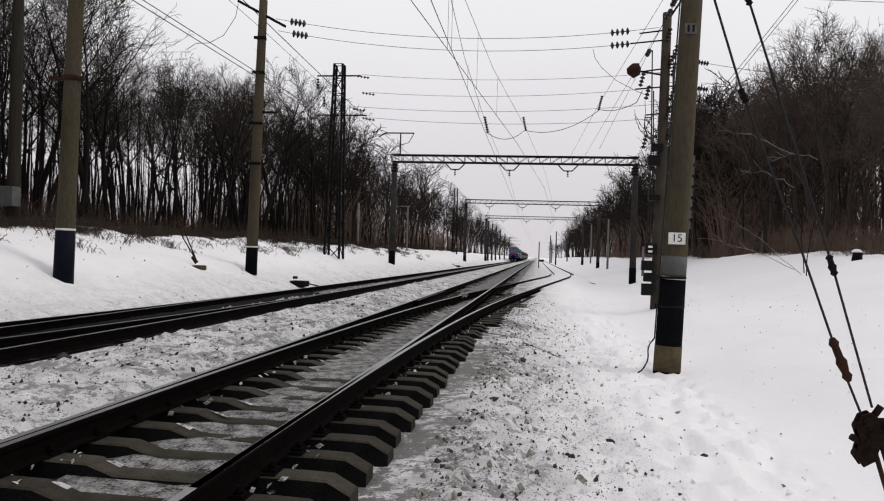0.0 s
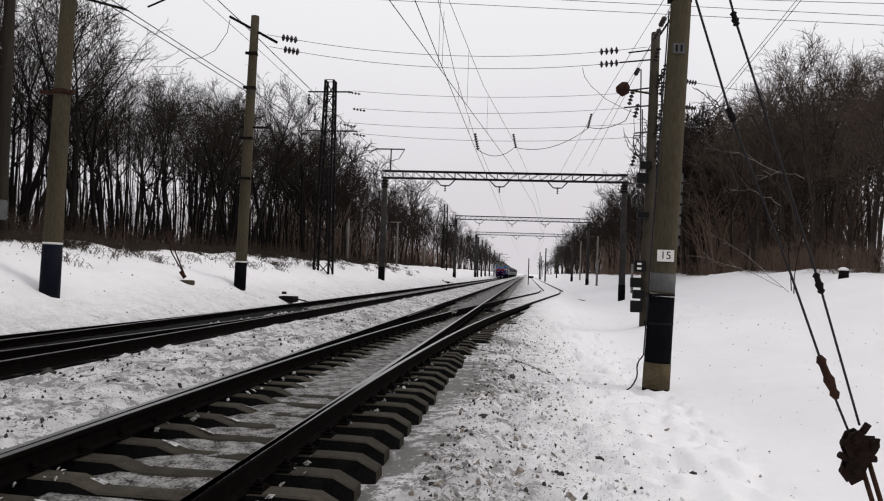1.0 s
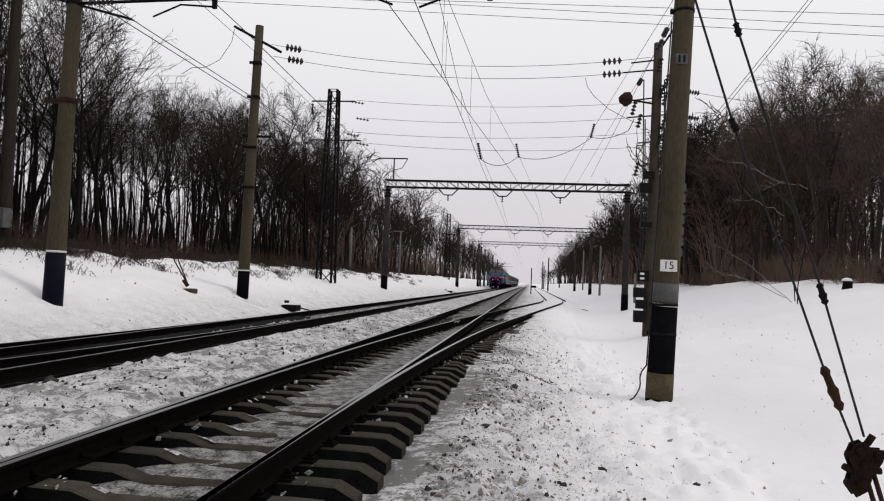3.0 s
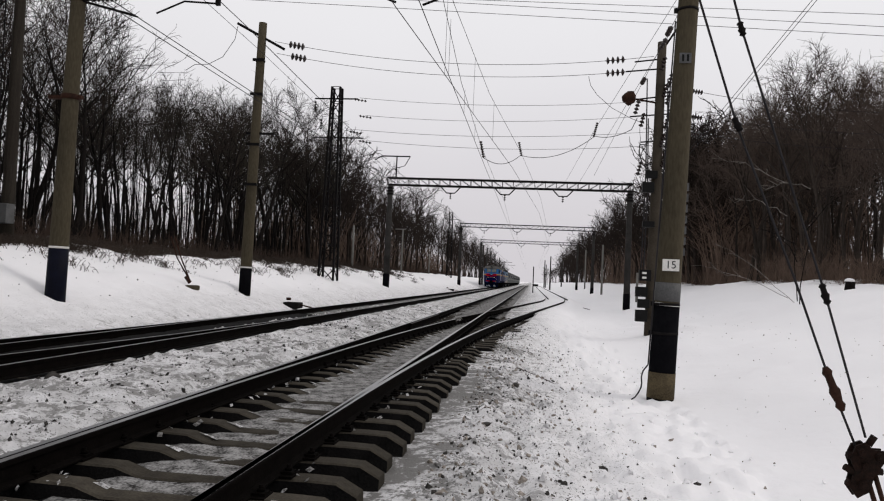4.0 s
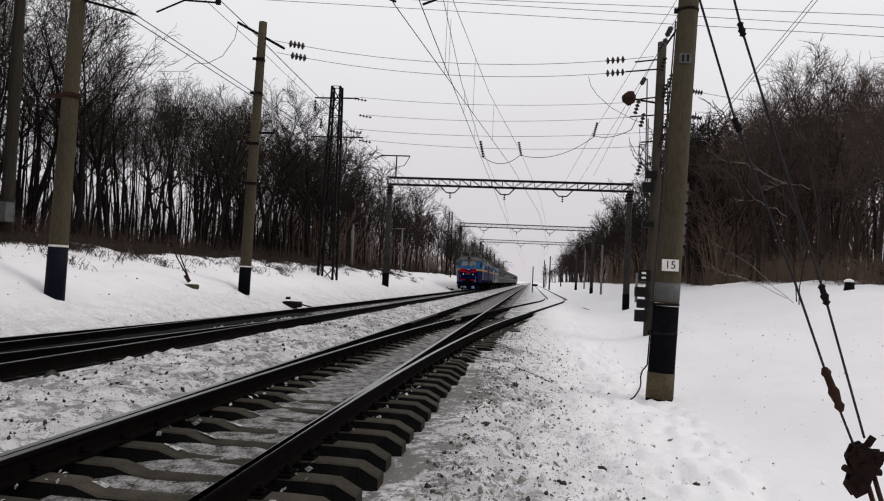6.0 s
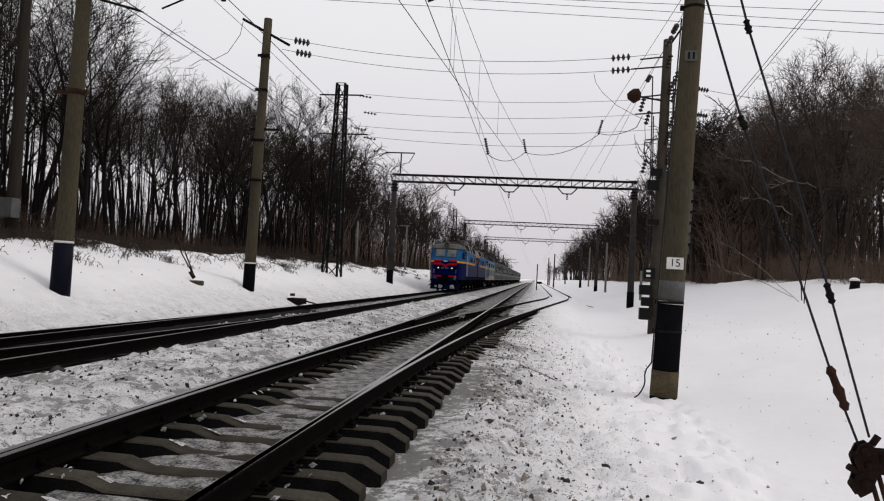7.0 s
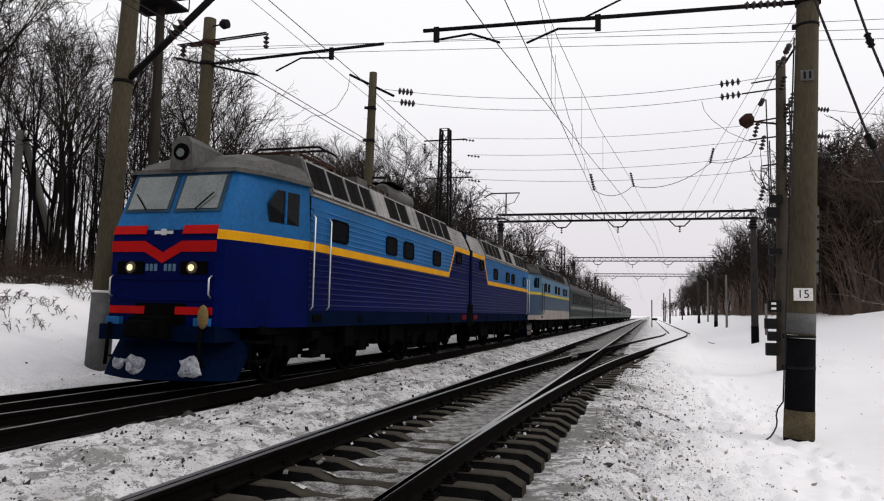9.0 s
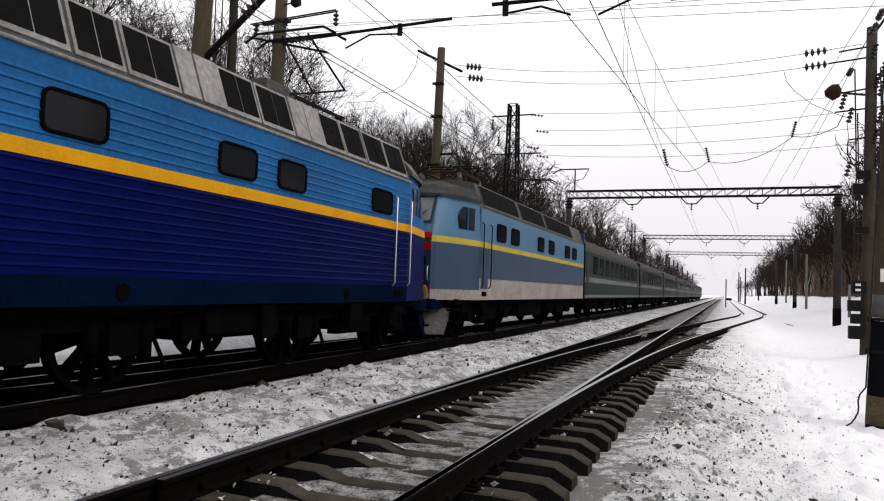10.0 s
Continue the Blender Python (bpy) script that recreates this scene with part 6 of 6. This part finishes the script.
        box(b2, -0.17, 0.17, -0.015, 0, 2.44, 2.49)
        box(b2, -0.05, 0.05, -0.018, 0, 2.42, 2.52)
        part("emblem", b2, CHROME, parent)
    for s in (-1, 1):
        b2 = bmesh.new()
        box(b2, s * 0.58 - 0.24, s * 0.58 + 0.24, -0.03, 0.0, 1.81, 2.01)
        holder = part("lamp_housing", bevelled(b2, 0.01), UNDER, parent)
        b2 = bmesh.new()
        tube(b2, ((s * 0.56, -0.06, 1.91), (s * 0.56, -0.025, 1.91)), (0.085, 0.1), 16)
        part("headlamp", b2, LAMPRIM, holder)
        b2 = bmesh.new()
        tube(b2, ((s * 0.56, -0.068, 1.91), (s * 0.56, -0.06, 1.91)), 0.052, 16)
        part("lens", b2, LAMPLIT, holder, "lit headlamp lens")
    # top lamp on its pedestal
    b2 = bmesh.new()
    yb = 0.32
    v0 = [b2.verts.new(p) for p in ((-0.22, yb, 3.52), (0.22, yb, 3.52), (0.18, yb, 3.98), (0.1, yb, 4.08), (-0.1, yb, 4.08), (-0.18, yb, 3.98))]
    v1 = [b2.verts.new(p) for p in ((-0.3, yb + 1.25, 3.7), (0.3, yb + 1.25, 3.7), (0.18, yb + 1.0, 3.95), (0.1, yb + 0.4, 4.07), (-0.1, yb + 0.4, 4.07), (-0.18, yb + 1.0, 3.95))]
    for k in range(6):
        b2.faces.new((v0[k], v1[k], v1[(k + 1) % 6], v0[(k + 1) % 6]))
    b2.faces.new(v0)
    b2.faces.new(v1[::-1])
    bmesh.ops.recalc_face_normals(b2, faces=b2.faces)
    top = part("top_lamp", b2, roof, parent)
    b2 = bmesh.new()
    tube(b2, ((0, yb - 0.03, 3.82), (0, yb + 0.01, 3.82)), 0.14, 16)
    part("lamp_ring", b2, UNDER, top)
    b2 = bmesh.new()
    tube(b2, ((0, yb - 0.045, 3.8), (0, yb - 0.02, 3.8)), 0.07, 16)
    part("lens", b2, SCREEN, top)
    # buffer beam, coupler and snow-caked pilot
    b2 = bmesh.new()
    box(b2, -front_w - 0.1, front_w + 0.1, -0.08, 0.6, 0.78, 1.02)
    part("buffer_beam", b2, SKIRT, parent)
    b2 = bmesh.new()
    box(b2, -0.3, 0.3, -0.35, 0.3, 0.82, 1.16)
    box(b2, -0.16, 0.16, -0.6, -0.3, 0.85, 1.1)
    part("coupler", bevelled(b2, 0.03), UNDER, parent)
    rings = []
    for x in (-1.2, -1.0, -0.6, 0, 0.6, 1.0, 1.2):
        f = 0.5 * (abs(x) / 1.2) ** 1.5
        rings.append([(x, f + 0.1, 0.8), (x, f - 0.1, 0.5), (x, f - 0.25, 0.2), (x, f - 0.18, 0.18), (x, f + 0.1, 0.5), (x, f + 0.2, 0.8)])
    ring_loft(parent, "pilot", rings, SKIRT if skirt is DARKBLUE else SHADEDCREAM, "dark blue snow-caked pilot plough" if skirt is DARKBLUE else "cream-grey pilot plough with shade in its colour")
    for x, y, r in ((-0.72, 0.0, 0.1), (-0.3, -0.12, 0.16), (0.62, -0.06, 0.17)):
        b2 = bmesh.new()
        bmesh.ops.create_icosphere(b2, subdivisions=2, radius=r)
        for v in b2.verts:
            v.co *= 1 + 0.8 * noise.noise(v.co * 9 + Vector((x * 5, 0, 0)))
            v.co = Vector((v.co.x * 1.2, v.co.y * 0.35, v.co.z * 0.9)) + Vector((x, y, 0.4))
        part("packed_snow", b2, FROST, parent)
    if red:
        b2 = bmesh.new()
        bmesh.ops.create_icosphere(b2, subdivisions=2, radius=0.1)
        for v in b2.verts:
            v.co = Vector((v.co.x * 0.9, v.co.y * 0.6, v.co.z * 1.9)) + Vector((front_w - 0.08, -0.14, 1.16))
        part("hose_cover", b2, TAN, parent, "tan canvas hose cover", True)
    for s in (-1, 1):
        for yy, zz in ((0.75, 0.45), (0.75, 0.75)):
            b2 = bmesh.new()
            box(b2, s * 1.2 - 0.2, s * 1.2 + 0.2, yy - 0.2, yy + 0.2, zz, zz + 0.04)
            part("step", b2, UNDER, parent)
        b2 = bmesh.new()
        tube(b2, ((s * (front_w - 0.12), -0.12, 1.05), (s * (front_w - 0.12), -0.15, 0.62), (s * (front_w - 0.06), -0.1, 0.4)), 0.028, 8)
        part("brake_hose", b2, UNDER, parent)
        # cab side window
        b2 = bmesh.new()
        off = 0.012
        pts = ((half(0.85) + off, 0.95, 2.74), (half(1.6) + off, 1.68, 2.74), (half(1.6) + off, 1.68, 3.3), (half(1.0) + off, 1.12, 3.3), (half(0.8) + off, 0.92, 3.05))
        v = [b2.verts.new((s * p[0], p[1], p[2])) for p in pts]
        b2.faces.new(v if s > 0 else v[::-1])
        bmesh.ops.solidify(b2, geom=b2.faces[:], thickness=0.02)
        win = part("cab_window", b2, GLASS, parent, "dark cab side window")
        b2 = bmesh.new()
        box(b2, s * (half(1.25) + 0.012) - 0.012, s * (half(1.25) + 0.012) + 0.012, 1.3, 1.36, 2.74, 3.3)
        part("sash", b2, LIGHTBLUE, win)
    return shell


def door(parent, y0, y1, w, light, dark, z_mid=2.36, rail_m=None, stripe=YELLOW):
    for s in (-1, 1):
        ob = None
        for za, zb, m in ((1.28, z_mid, dark), (z_mid, z_mid + 0.15, stripe), (z_mid + 0.15, 3.2, light)):
            bm = bmesh.new()
            box(bm, *sorted((s * (w - 0.03), s * (w + 0.006))), y0 + 0.02, y1 - 0.02, za + 0.003, zb - 0.003)
            ob = part("door_panel", bm, m, parent)
        for y in (y0 - 0.03, y1 + 0.03):
            bm = bmesh.new()
            tube(bm, ((s * (w + 0.02), y, 1.3), (s * (w + 0.075), y, 1.36), (s * (w + 0.075), y, 2.95), (s * (w + 0.02), y, 3.0)), 0.016, 6)
            part("handrail", bm, rail_m or CHROME, parent)
        for z in (1.1, 0.8, 0.45):
            bm = bmesh.new()
            box(bm, *sorted((s * (w - 0.2), s * (w + 0.02))), y0 + 0.12, y1 - 0.12, z, z + 0.12)
            part("step", bm, UNDER, parent)


def roof_block(parent, y0, y1, w, grilles, blanks, skin=ROOF, z0=3.36, frame_m=PALE):
    """The slanting roof side: framed grilles between pale sheets, and the rounded top."""
    def prof(y):
        return [(w - 0.02, y, z0 - 0.03), (w - 0.03, y, z0 + 0.06), (w - 0.25, y, z0 + 0.66), (w - 0.6, y, z0 + 0.74), (0, y, z0 + 0.78), (-w + 0.6, y, z0 + 0.74), (-w + 0.25, y, z0 + 0.66), (-w + 0.03, y, z0 + 0.06), (-w + 0.02, y, z0 - 0.03)]
    ring_loft(parent, "roof", [prof(y0), prof(y1)], skin)

    def slab(s, a, b, f0, f1, off, material, name, par, label=""):
        bm = bmesh.new()
        p0, p1 = Vector((w - 0.03, 0, z0 + 0.06)), Vector((w - 0.25, 0, z0 + 0.66))
        nrm = Vector((0.6, 0, 0.22)).normalized() * off
        q = [p0.lerp(p1, f0) + nrm, p0.lerp(p1, f1) + nrm]
        q0 = [p - nrm * 1.4 for p in q]
        vs = []
        for y in (a, b):
            for p in (q0[0], q[0], q[1], q0[1]):
                vs.append(bm.verts.new((s * p.x, y, p.z)))
        for f in ((0, 1, 2, 3), (7, 6, 5, 4), (0, 4, 5, 1), (1, 5, 6, 2), (2, 6, 7, 3), (3, 7, 4, 0)):
            bm.faces.new([vs[i] for i in f])
        bmesh.ops.recalc_face_normals(bm, faces=bm.faces)
        return part(name, bm, material, par, label)

    for s in (1, -1):
        for a, b in grilles:
            g = slab(s, a, b, 0.0, 1.0, 0.02, frame_m, "grille_frame", parent)
            m = (a + b) / 2
            slab(s, a + 0.045, m - 0.012, 0.1, 0.93, 0.03, GRILLE, "grille", g)
            slab(s, m + 0.012, b - 0.045, 0.1, 0.93, 0.03, GRILLE, "grille", g)
        for a, b in blanks:
            slab(s, a, b, 0.0, 1.0, 0.035, frame_m, "roof_panel", parent, "pale grey sheet roof panel")


def drum(parent, y, length, z, r=0.3, x=0.35):
    bm = bmesh.new()
    tube(bm, ((x, y, z), (x, y + 0.06, z), (x, y + length - 0.06, z), (x, y + length, z)), (r * 0.8, r, r, r * 0.8), 16)
    part("air_tank", bm, ROOF, parent, "grey cylindrical roof tank")


LEN1 = 13.8


def section(name, label, mesh, raised=False):
    """Half of the twin locomotive: cab at y = 0, gangway at y = LEN1."""
    ob = tagged(empty(name), label, "locomotive", "train")
    w = 1.5
    cab(ob, w, DARKBLUE, LIGHTBLUE, ROOF, DARKBLUE, RED)
    door(ob, 2.08, 2.68, w, LIGHTBLUE, DARKBLUE)

    def edge(z):
        return 11.0 + 0.68 * min(1, max(0, (z - 2.36) / 0.85))

    low = ribbed(1.3, 2.36)
    grid_side(ob, "lower_wall", [(1.0, 0), (1.3, 0)], lambda z: (2.0, LEN1 - 0.15), [SKIRT], lambda z, k: 0, w)
    grid_side(ob, "lower_wall", low, lambda z: (2.0, 2.7, LEN1 - 0.15), [DARKBLUE], lambda z, k: 0, w, "dark blue ribbed wall")
    grid_side(ob, "stripe", [(2.36, 0.004), (2.51, 0.004)], lambda z: (2.0, edge(z), edge(z) + 0.13, LEN1 - 0.15), [YELLOW, DARKBLUE], lambda z, k: 1 if k == 2 else 0, w)
    up = ribbed(2.51, 3.22)
    grid_side(ob, "upper_wall", up, lambda z: (2.0, edge(z), edge(z) + 0.13, LEN1 - 0.15), [LIGHTBLUE, YELLOW, DARKBLUE], lambda z, k: k, w, "light blue ribbed wall")
    grid_side(ob, "eave", [(3.22, 0.0), (3.36, 0.0)], lambda z: (2.0, 11.68, LEN1 - 0.15), [LIGHTBLUE, YELLOW], lambda z, k: k, w)
    bm = bmesh.new()
    for s in (-1, 1):
        tube(bm, ((s * 1.51, 2.0, 3.35), (s * 1.51, 11.6, 3.35)), 0.022, 6)
    part("gutter", bm, PALE, ob)
    for s in (-1, 1):
        for a, b in ((2.85, 3.6), (5.8, 6.45), (7.0, 7.7), (9.45, 10.15)):
            side_window(ob, a, b, 2.64, 3.0, w, s)
        side_window(ob, 11.95, 12.5, 2.86, 3.14, w, s)
        bm = bmesh.new()
        box(bm, *sorted((s * 1.49, s * 1.512)), 12.75, 13.3, 1.08, 1.24)
        part("red_plate", bm, DULLRED, ob)
        for y in (4.4, 9.1, 11.2):
            bm = bmesh.new()
            tube(bm, ((s * 1.48, y, 1.14), (s * 1.515, y, 1.14)), 0.09, 12)
            part("filler_cap", bm, UNDER, ob)
    roof_block(ob, 2.0, 11.55, w, ((2.1, 2.92), (2.95, 3.75), (3.8, 4.52), (4.55, 5.2), (6.05, 6.83), (6.86, 7.6), (8.38, 9.16), (9.2, 9.83), (9.88, 10.64), (10.68, 11.42)), ((5.22, 5.62), (5.64, 6.02), (7.62, 8.02), (8.06, 8.36)))
    # pale ribbed hood at the gangway end
    hood = ribbed(3.36, 4.0, 0.1, 0.012)
    for s in (1, -1):
        bm = bmesh.new()
        rows = [[bm.verts.new((s * (w - 0.02 - 0.3 * ((z - 3.36) / 0.64) ** 1.2 + b), y, z)) for y in (11.55, LEN1 - 0.15)] for z, b in hood]
        for a, b in zip(rows, rows[1:]):
            bm.faces.new((a[0], a[1], b[1], b[0]) if s > 0 else (b[0], b[1], a[1], a[0]))
        part("hood_side", bm, PALE, ob, "pale ribbed hood")
    ring_loft(ob, "hood_top", [[(1.2, y, 4.0), (0.7, y, 4.12), (-0.7, y, 4.12), (-1.2, y, 4.0)] for y in (11.55, LEN1 - 0.15)], PALE, cap=False)
    for y in (11.52, LEN1 - 0.18):
        bm = bmesh.new()
        box(bm, -1.46, 1.46, y, y + 0.03, 1.0, 3.38)
        box(bm, -1.12, 1.12, y, y + 0.03, 3.38, 4.03)
        part("end_wall", bm, DARKBLUE, ob)
    # gangway bellows
    bm = bmesh.new()
    box(bm, -1.53, 1.53, LEN1 - 0.13, LEN1, 1.5, 3.4)
    box(bm, -1.3, 1.3, LEN1 - 0.13, LEN1, 3.4, 3.98)
    part("gangway", bm, SKIRT, ob)
    bm = bmesh.new()
    box(bm, -1.53, 1.53, LEN1 - 0.32, LEN1 + 0.0, 0.85, 1.6)
    part("buffer_box", bevelled(bm, 0.03), UNDER, ob)
    pantograph(ob, 4.0, 4.42, raised, -1 if raised else 1)
    drum(ob, 7.9, 2.0, 4.4, 0.27, 0.5)
    bm = bmesh.new()
    box(bm, 0.22, 0.8, 7.95, 9.0, 4.66, 4.7)
    part("tank_cover", bevelled(bm, 0.02), UNDER, ob)
    bm = bmesh.new()
    box(bm, -0.9, 0.9, 5.4, 6.0, 4.1, 4.35)
    part("roof_hatch", bm, ROOF, ob)
    for k in range(5):
        part("insulator", tube(bmesh.new(), ((0.7, 5.6 + k * 0.5, 4.1), (0.7, 5.6 + k * 0.5, 4.35)), (0.09, 0.05), 8), PORCELAIN, ob)
    part("roof_busbar", tube(bmesh.new(), ((0.7, 5.4, 4.37), (0.7, 7.9, 4.37)), 0.025, 6), RUSTY, ob)
    # underframe
    bm = bmesh.new()
    box(bm, -1.3, 1.3, 0.8, LEN1 - 0.2, 0.88, 1.02)
    box(bm, -1.25, 1.25, 5.9, 7.9, 0.55, 0.95)
    box(bm, -1.36, 1.36, 6.1, 7.6, 0.62, 0.95)
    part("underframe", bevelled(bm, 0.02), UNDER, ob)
    for s in (-1, 1):
        for y, d, z in ((6.45, 0.3, 0.52), (3.95, 0.42, 0.6), (11.9, 0.25, 0.6)):
            bm = bmesh.new()
            box(bm, *sorted((s * 1.3, s * 1.47)), y - d / 2, y + d / 2, z, 1.0)
            part("equipment_box", bevelled(bm, 0.02), UNDER, ob, "dark underfloor box")
    bogie(ob, 3.6, mesh)
    bogie(ob, 10.4, mesh)
    return ob


def second_loco(mesh):
    ob = tagged(empty("locomotive"), "faded blue electric locomotive with pale skirt and yellow stripe", "locomotive", "train")
    L, w = 16.4, 1.48
    cab(ob, w, BLUE2, PALEBLUE2, COACHROOF, PINKGREY, RED, stripe=PALEYELLOW)
    door(ob, 2.1, 2.7, w, PALEBLUE2, BLUE2, rail_m=UNDER, stripe=PALEYELLOW)
    mats = [PINKGREY, BLUE2, PALEYELLOW, PALEBLUE2]
    zs = [(1.0, 0), (1.55, 0), (2.36, 0), (2.5, 0), (3.36, 0)]
    grid_side(ob, "wall", zs, lambda z: (2.0, L), mats, lambda z, k: 0 if z < 1.5 else 1 if z < 2.3 else 2 if z < 2.5 else 3, w)
    for s in (-1, 1):
        for a in (3.4, 4.8, 8.0, 9.6, 12.4, 13.8):
            side_window(ob, a, a + 0.8, 2.64, 3.06, w, s)
    roof_block(ob, 2.0, L, w, ((2.3, 5.8), (6.1, 9.2), (9.5, 14.0)), (), frame_m=ROOF)
    bm = bmesh.new()
    box(bm, -w, w, L - 0.02, L + 0.05, 1.0, 3.9)
    part("end_wall", bm, BLUE2, ob)
    pantograph(ob, 3.6, 4.45, False)
    pantograph(ob, 13.0, 4.45, True)
    bm = bmesh.new()
    box(bm, -1.3, 1.3, 0.8, L - 0.2, 0.88, 1.02)
    box(bm, -1.25, 1.25, 6.6, 9.6, 0.45, 0.95)
    part("underframe", bm, UNDER, ob)
    bogie(ob, 3.7, mesh)
    bogie(ob, 12.8, mesh)
    return ob


COACH = 22.4


def coach(mesh):
    ob = tagged(empty("passenger_coach"), "dark green passenger coach with a pale stripe", "railway coach", "coaches of the train")
    L, w = COACH - 0.55, 1.48
    zs = [(1.0, 0), (1.75, 0), (1.98, 0), (3.15, 0)]
    grid_side(ob, "wall", zs, lambda z: (0.0, L), [GREEN, STRIPE], lambda z, k: 1 if z > 1.7 and z < 2 else 0, w)
    grid_side(ob, "lower_stripe", [(1.04, 0.004), (1.16, 0.004)], lambda z: (0.0, L), [STRIPE], lambda z, k: 0, w)
    bm = bmesh.new()
    for s in (-1, 1):
        for k in range(5):
            z = 1.2 + k * 0.11
            box(bm, *sorted((s * (w - 0.01), s * (w + 0.014))), 0.2, L - 0.2, z, z + 0.035)
    part("ribs", bm, GREEN, ob)
    def prof(y):
        return [(w, y, 3.15), (w - 0.08, y, 3.35), (w - 0.4, y, 3.72), (w - 0.9, y, 3.92), (0, y, 4.0), (-w + 0.9, y, 3.92), (-w + 0.4, y, 3.72), (-w + 0.08, y, 3.35), (-w, y, 3.15)]
    ring_loft(ob, "roof", [prof(0), prof(L)], COACHROOF, "sooty grey arched roof")
    bm = bmesh.new()
    for y in (0.0, L - 0.04):
        box(bm, -w + 0.02, w - 0.02, y - 0.01, y + 0.05, 1.0, 3.5)
        box(bm, -0.75, 0.75, y - 0.27, y + 0.3, 1.1, 3.4)
    part("end_wall", bm, UNDER, ob)
    for s in (1, -1):
        for k in range(10):
            y = 2.2 + k * 1.86
            side_window(ob, y, y + 1.0, 2.2, 2.95, w, s)
        for y in (0.3, L - 1.0):
            bm = bmesh.new()
            box(bm, *sorted((s * (w - 0.02), s * (w + 0.008))), y, y + 0.7, 1.15, 3.1)
            part("door", bm, GREEN, ob)
    bm = bmesh.new()
    for k in range(6):
        box(bm, -0.25, 0.25, 3 + k * 3.2, 3.5 + k * 3.2, 3.95, 4.12)
    part("roof_vents", bm, ROOF, ob)
    bm = bmesh.new()
    box(bm, -1.3, 1.3, 0.2, L - 0.2, 0.85, 1.0)
    for a, b in ((7, 9), (10, 11), (12.5, 14.5)):
        box(bm, -1.3, 1.3, a, b, 0.4, 0.9)
    part("underframe", bm, UNDER, ob)
    bogie(ob, 3.4, mesh, 1.2)
    bogie(ob, L - 3.4, mesh, 1.2)
    return ob


TRAIN_X = (FAR_L + FAR_R) / 2
WHEEL = wheel_mesh()
TRAIN = []
TRAIN.append((section("locomotive", "blue twin-unit electric locomotive with red front stripes, leading half", WHEEL), 0.0, False))
TRAIN.append((section("locomotive", "blue twin-unit electric locomotive with yellow stripe, trailing half", WHEEL, True), LEN1 * 2, True))
TRAIN.append((second_loco(WHEEL), 28.1, False))
for car in range(8):
    TRAIN.append((coach(WHEEL), 44.9 + COACH * car, False))

# the leading end's distance along the track, second by second
RUN = ((0.0, 219.0), (2.5, 163.0), (4.5, 118.0), (5.5, 95.0), (7.0, 57.3), (7.5, 44.7), (8.0, 32.3), (8.5, 20.7), (8.7, 16.3), (9.0, 9.4), (9.5, -1.9), (10.0, -12.85))


def along_track(t):
    """The run, smoothed through its rows (cubic through neighbouring slopes)."""
    for i in range(len(RUN) - 1):
        (a, ya), (b, yb) = RUN[i], RUN[i + 1]
        if t <= b or i == len(RUN) - 2:
            def slope(j):
                lo, hi = RUN[max(0, j - 1)], RUN[min(len(RUN) - 1, j + 1)]
                return (hi[1] - lo[1]) / (hi[0] - lo[0])
            h = b - a
            k = (t - a) / h
            return (2 * k ** 3 - 3 * k ** 2 + 1) * ya + (k ** 3 - 2 * k ** 2 + k) * h * slope(i) + (-2 * k ** 3 + 3 * k ** 2) * yb + (k ** 3 - k ** 2) * h * slope(i + 1)


def motions():
    times = [i / 10 for i in range(101)]
    for ob, off, back in TRAIN:
        walk(ob, [(t, pose(TRAIN_X, along_track(t) + off, 0, 0, 0, 180 if back else 0)) for t in times])
    steps = [i / FPS for i in range(10 * FPS + 1)]
    start = along_track(0)
    turned = [math.degrees((start - along_track(t)) / 0.625) for t in steps]
    facing = {ob: back for ob, off, back in TRAIN}
    for ob, y in WHEELS:
        s = -1 if facing[ob.parent] else 1
        walk(ob, [(t, pose(0, y, 0.625, s * a)) for t, a in zip(steps, turned)])


motions()
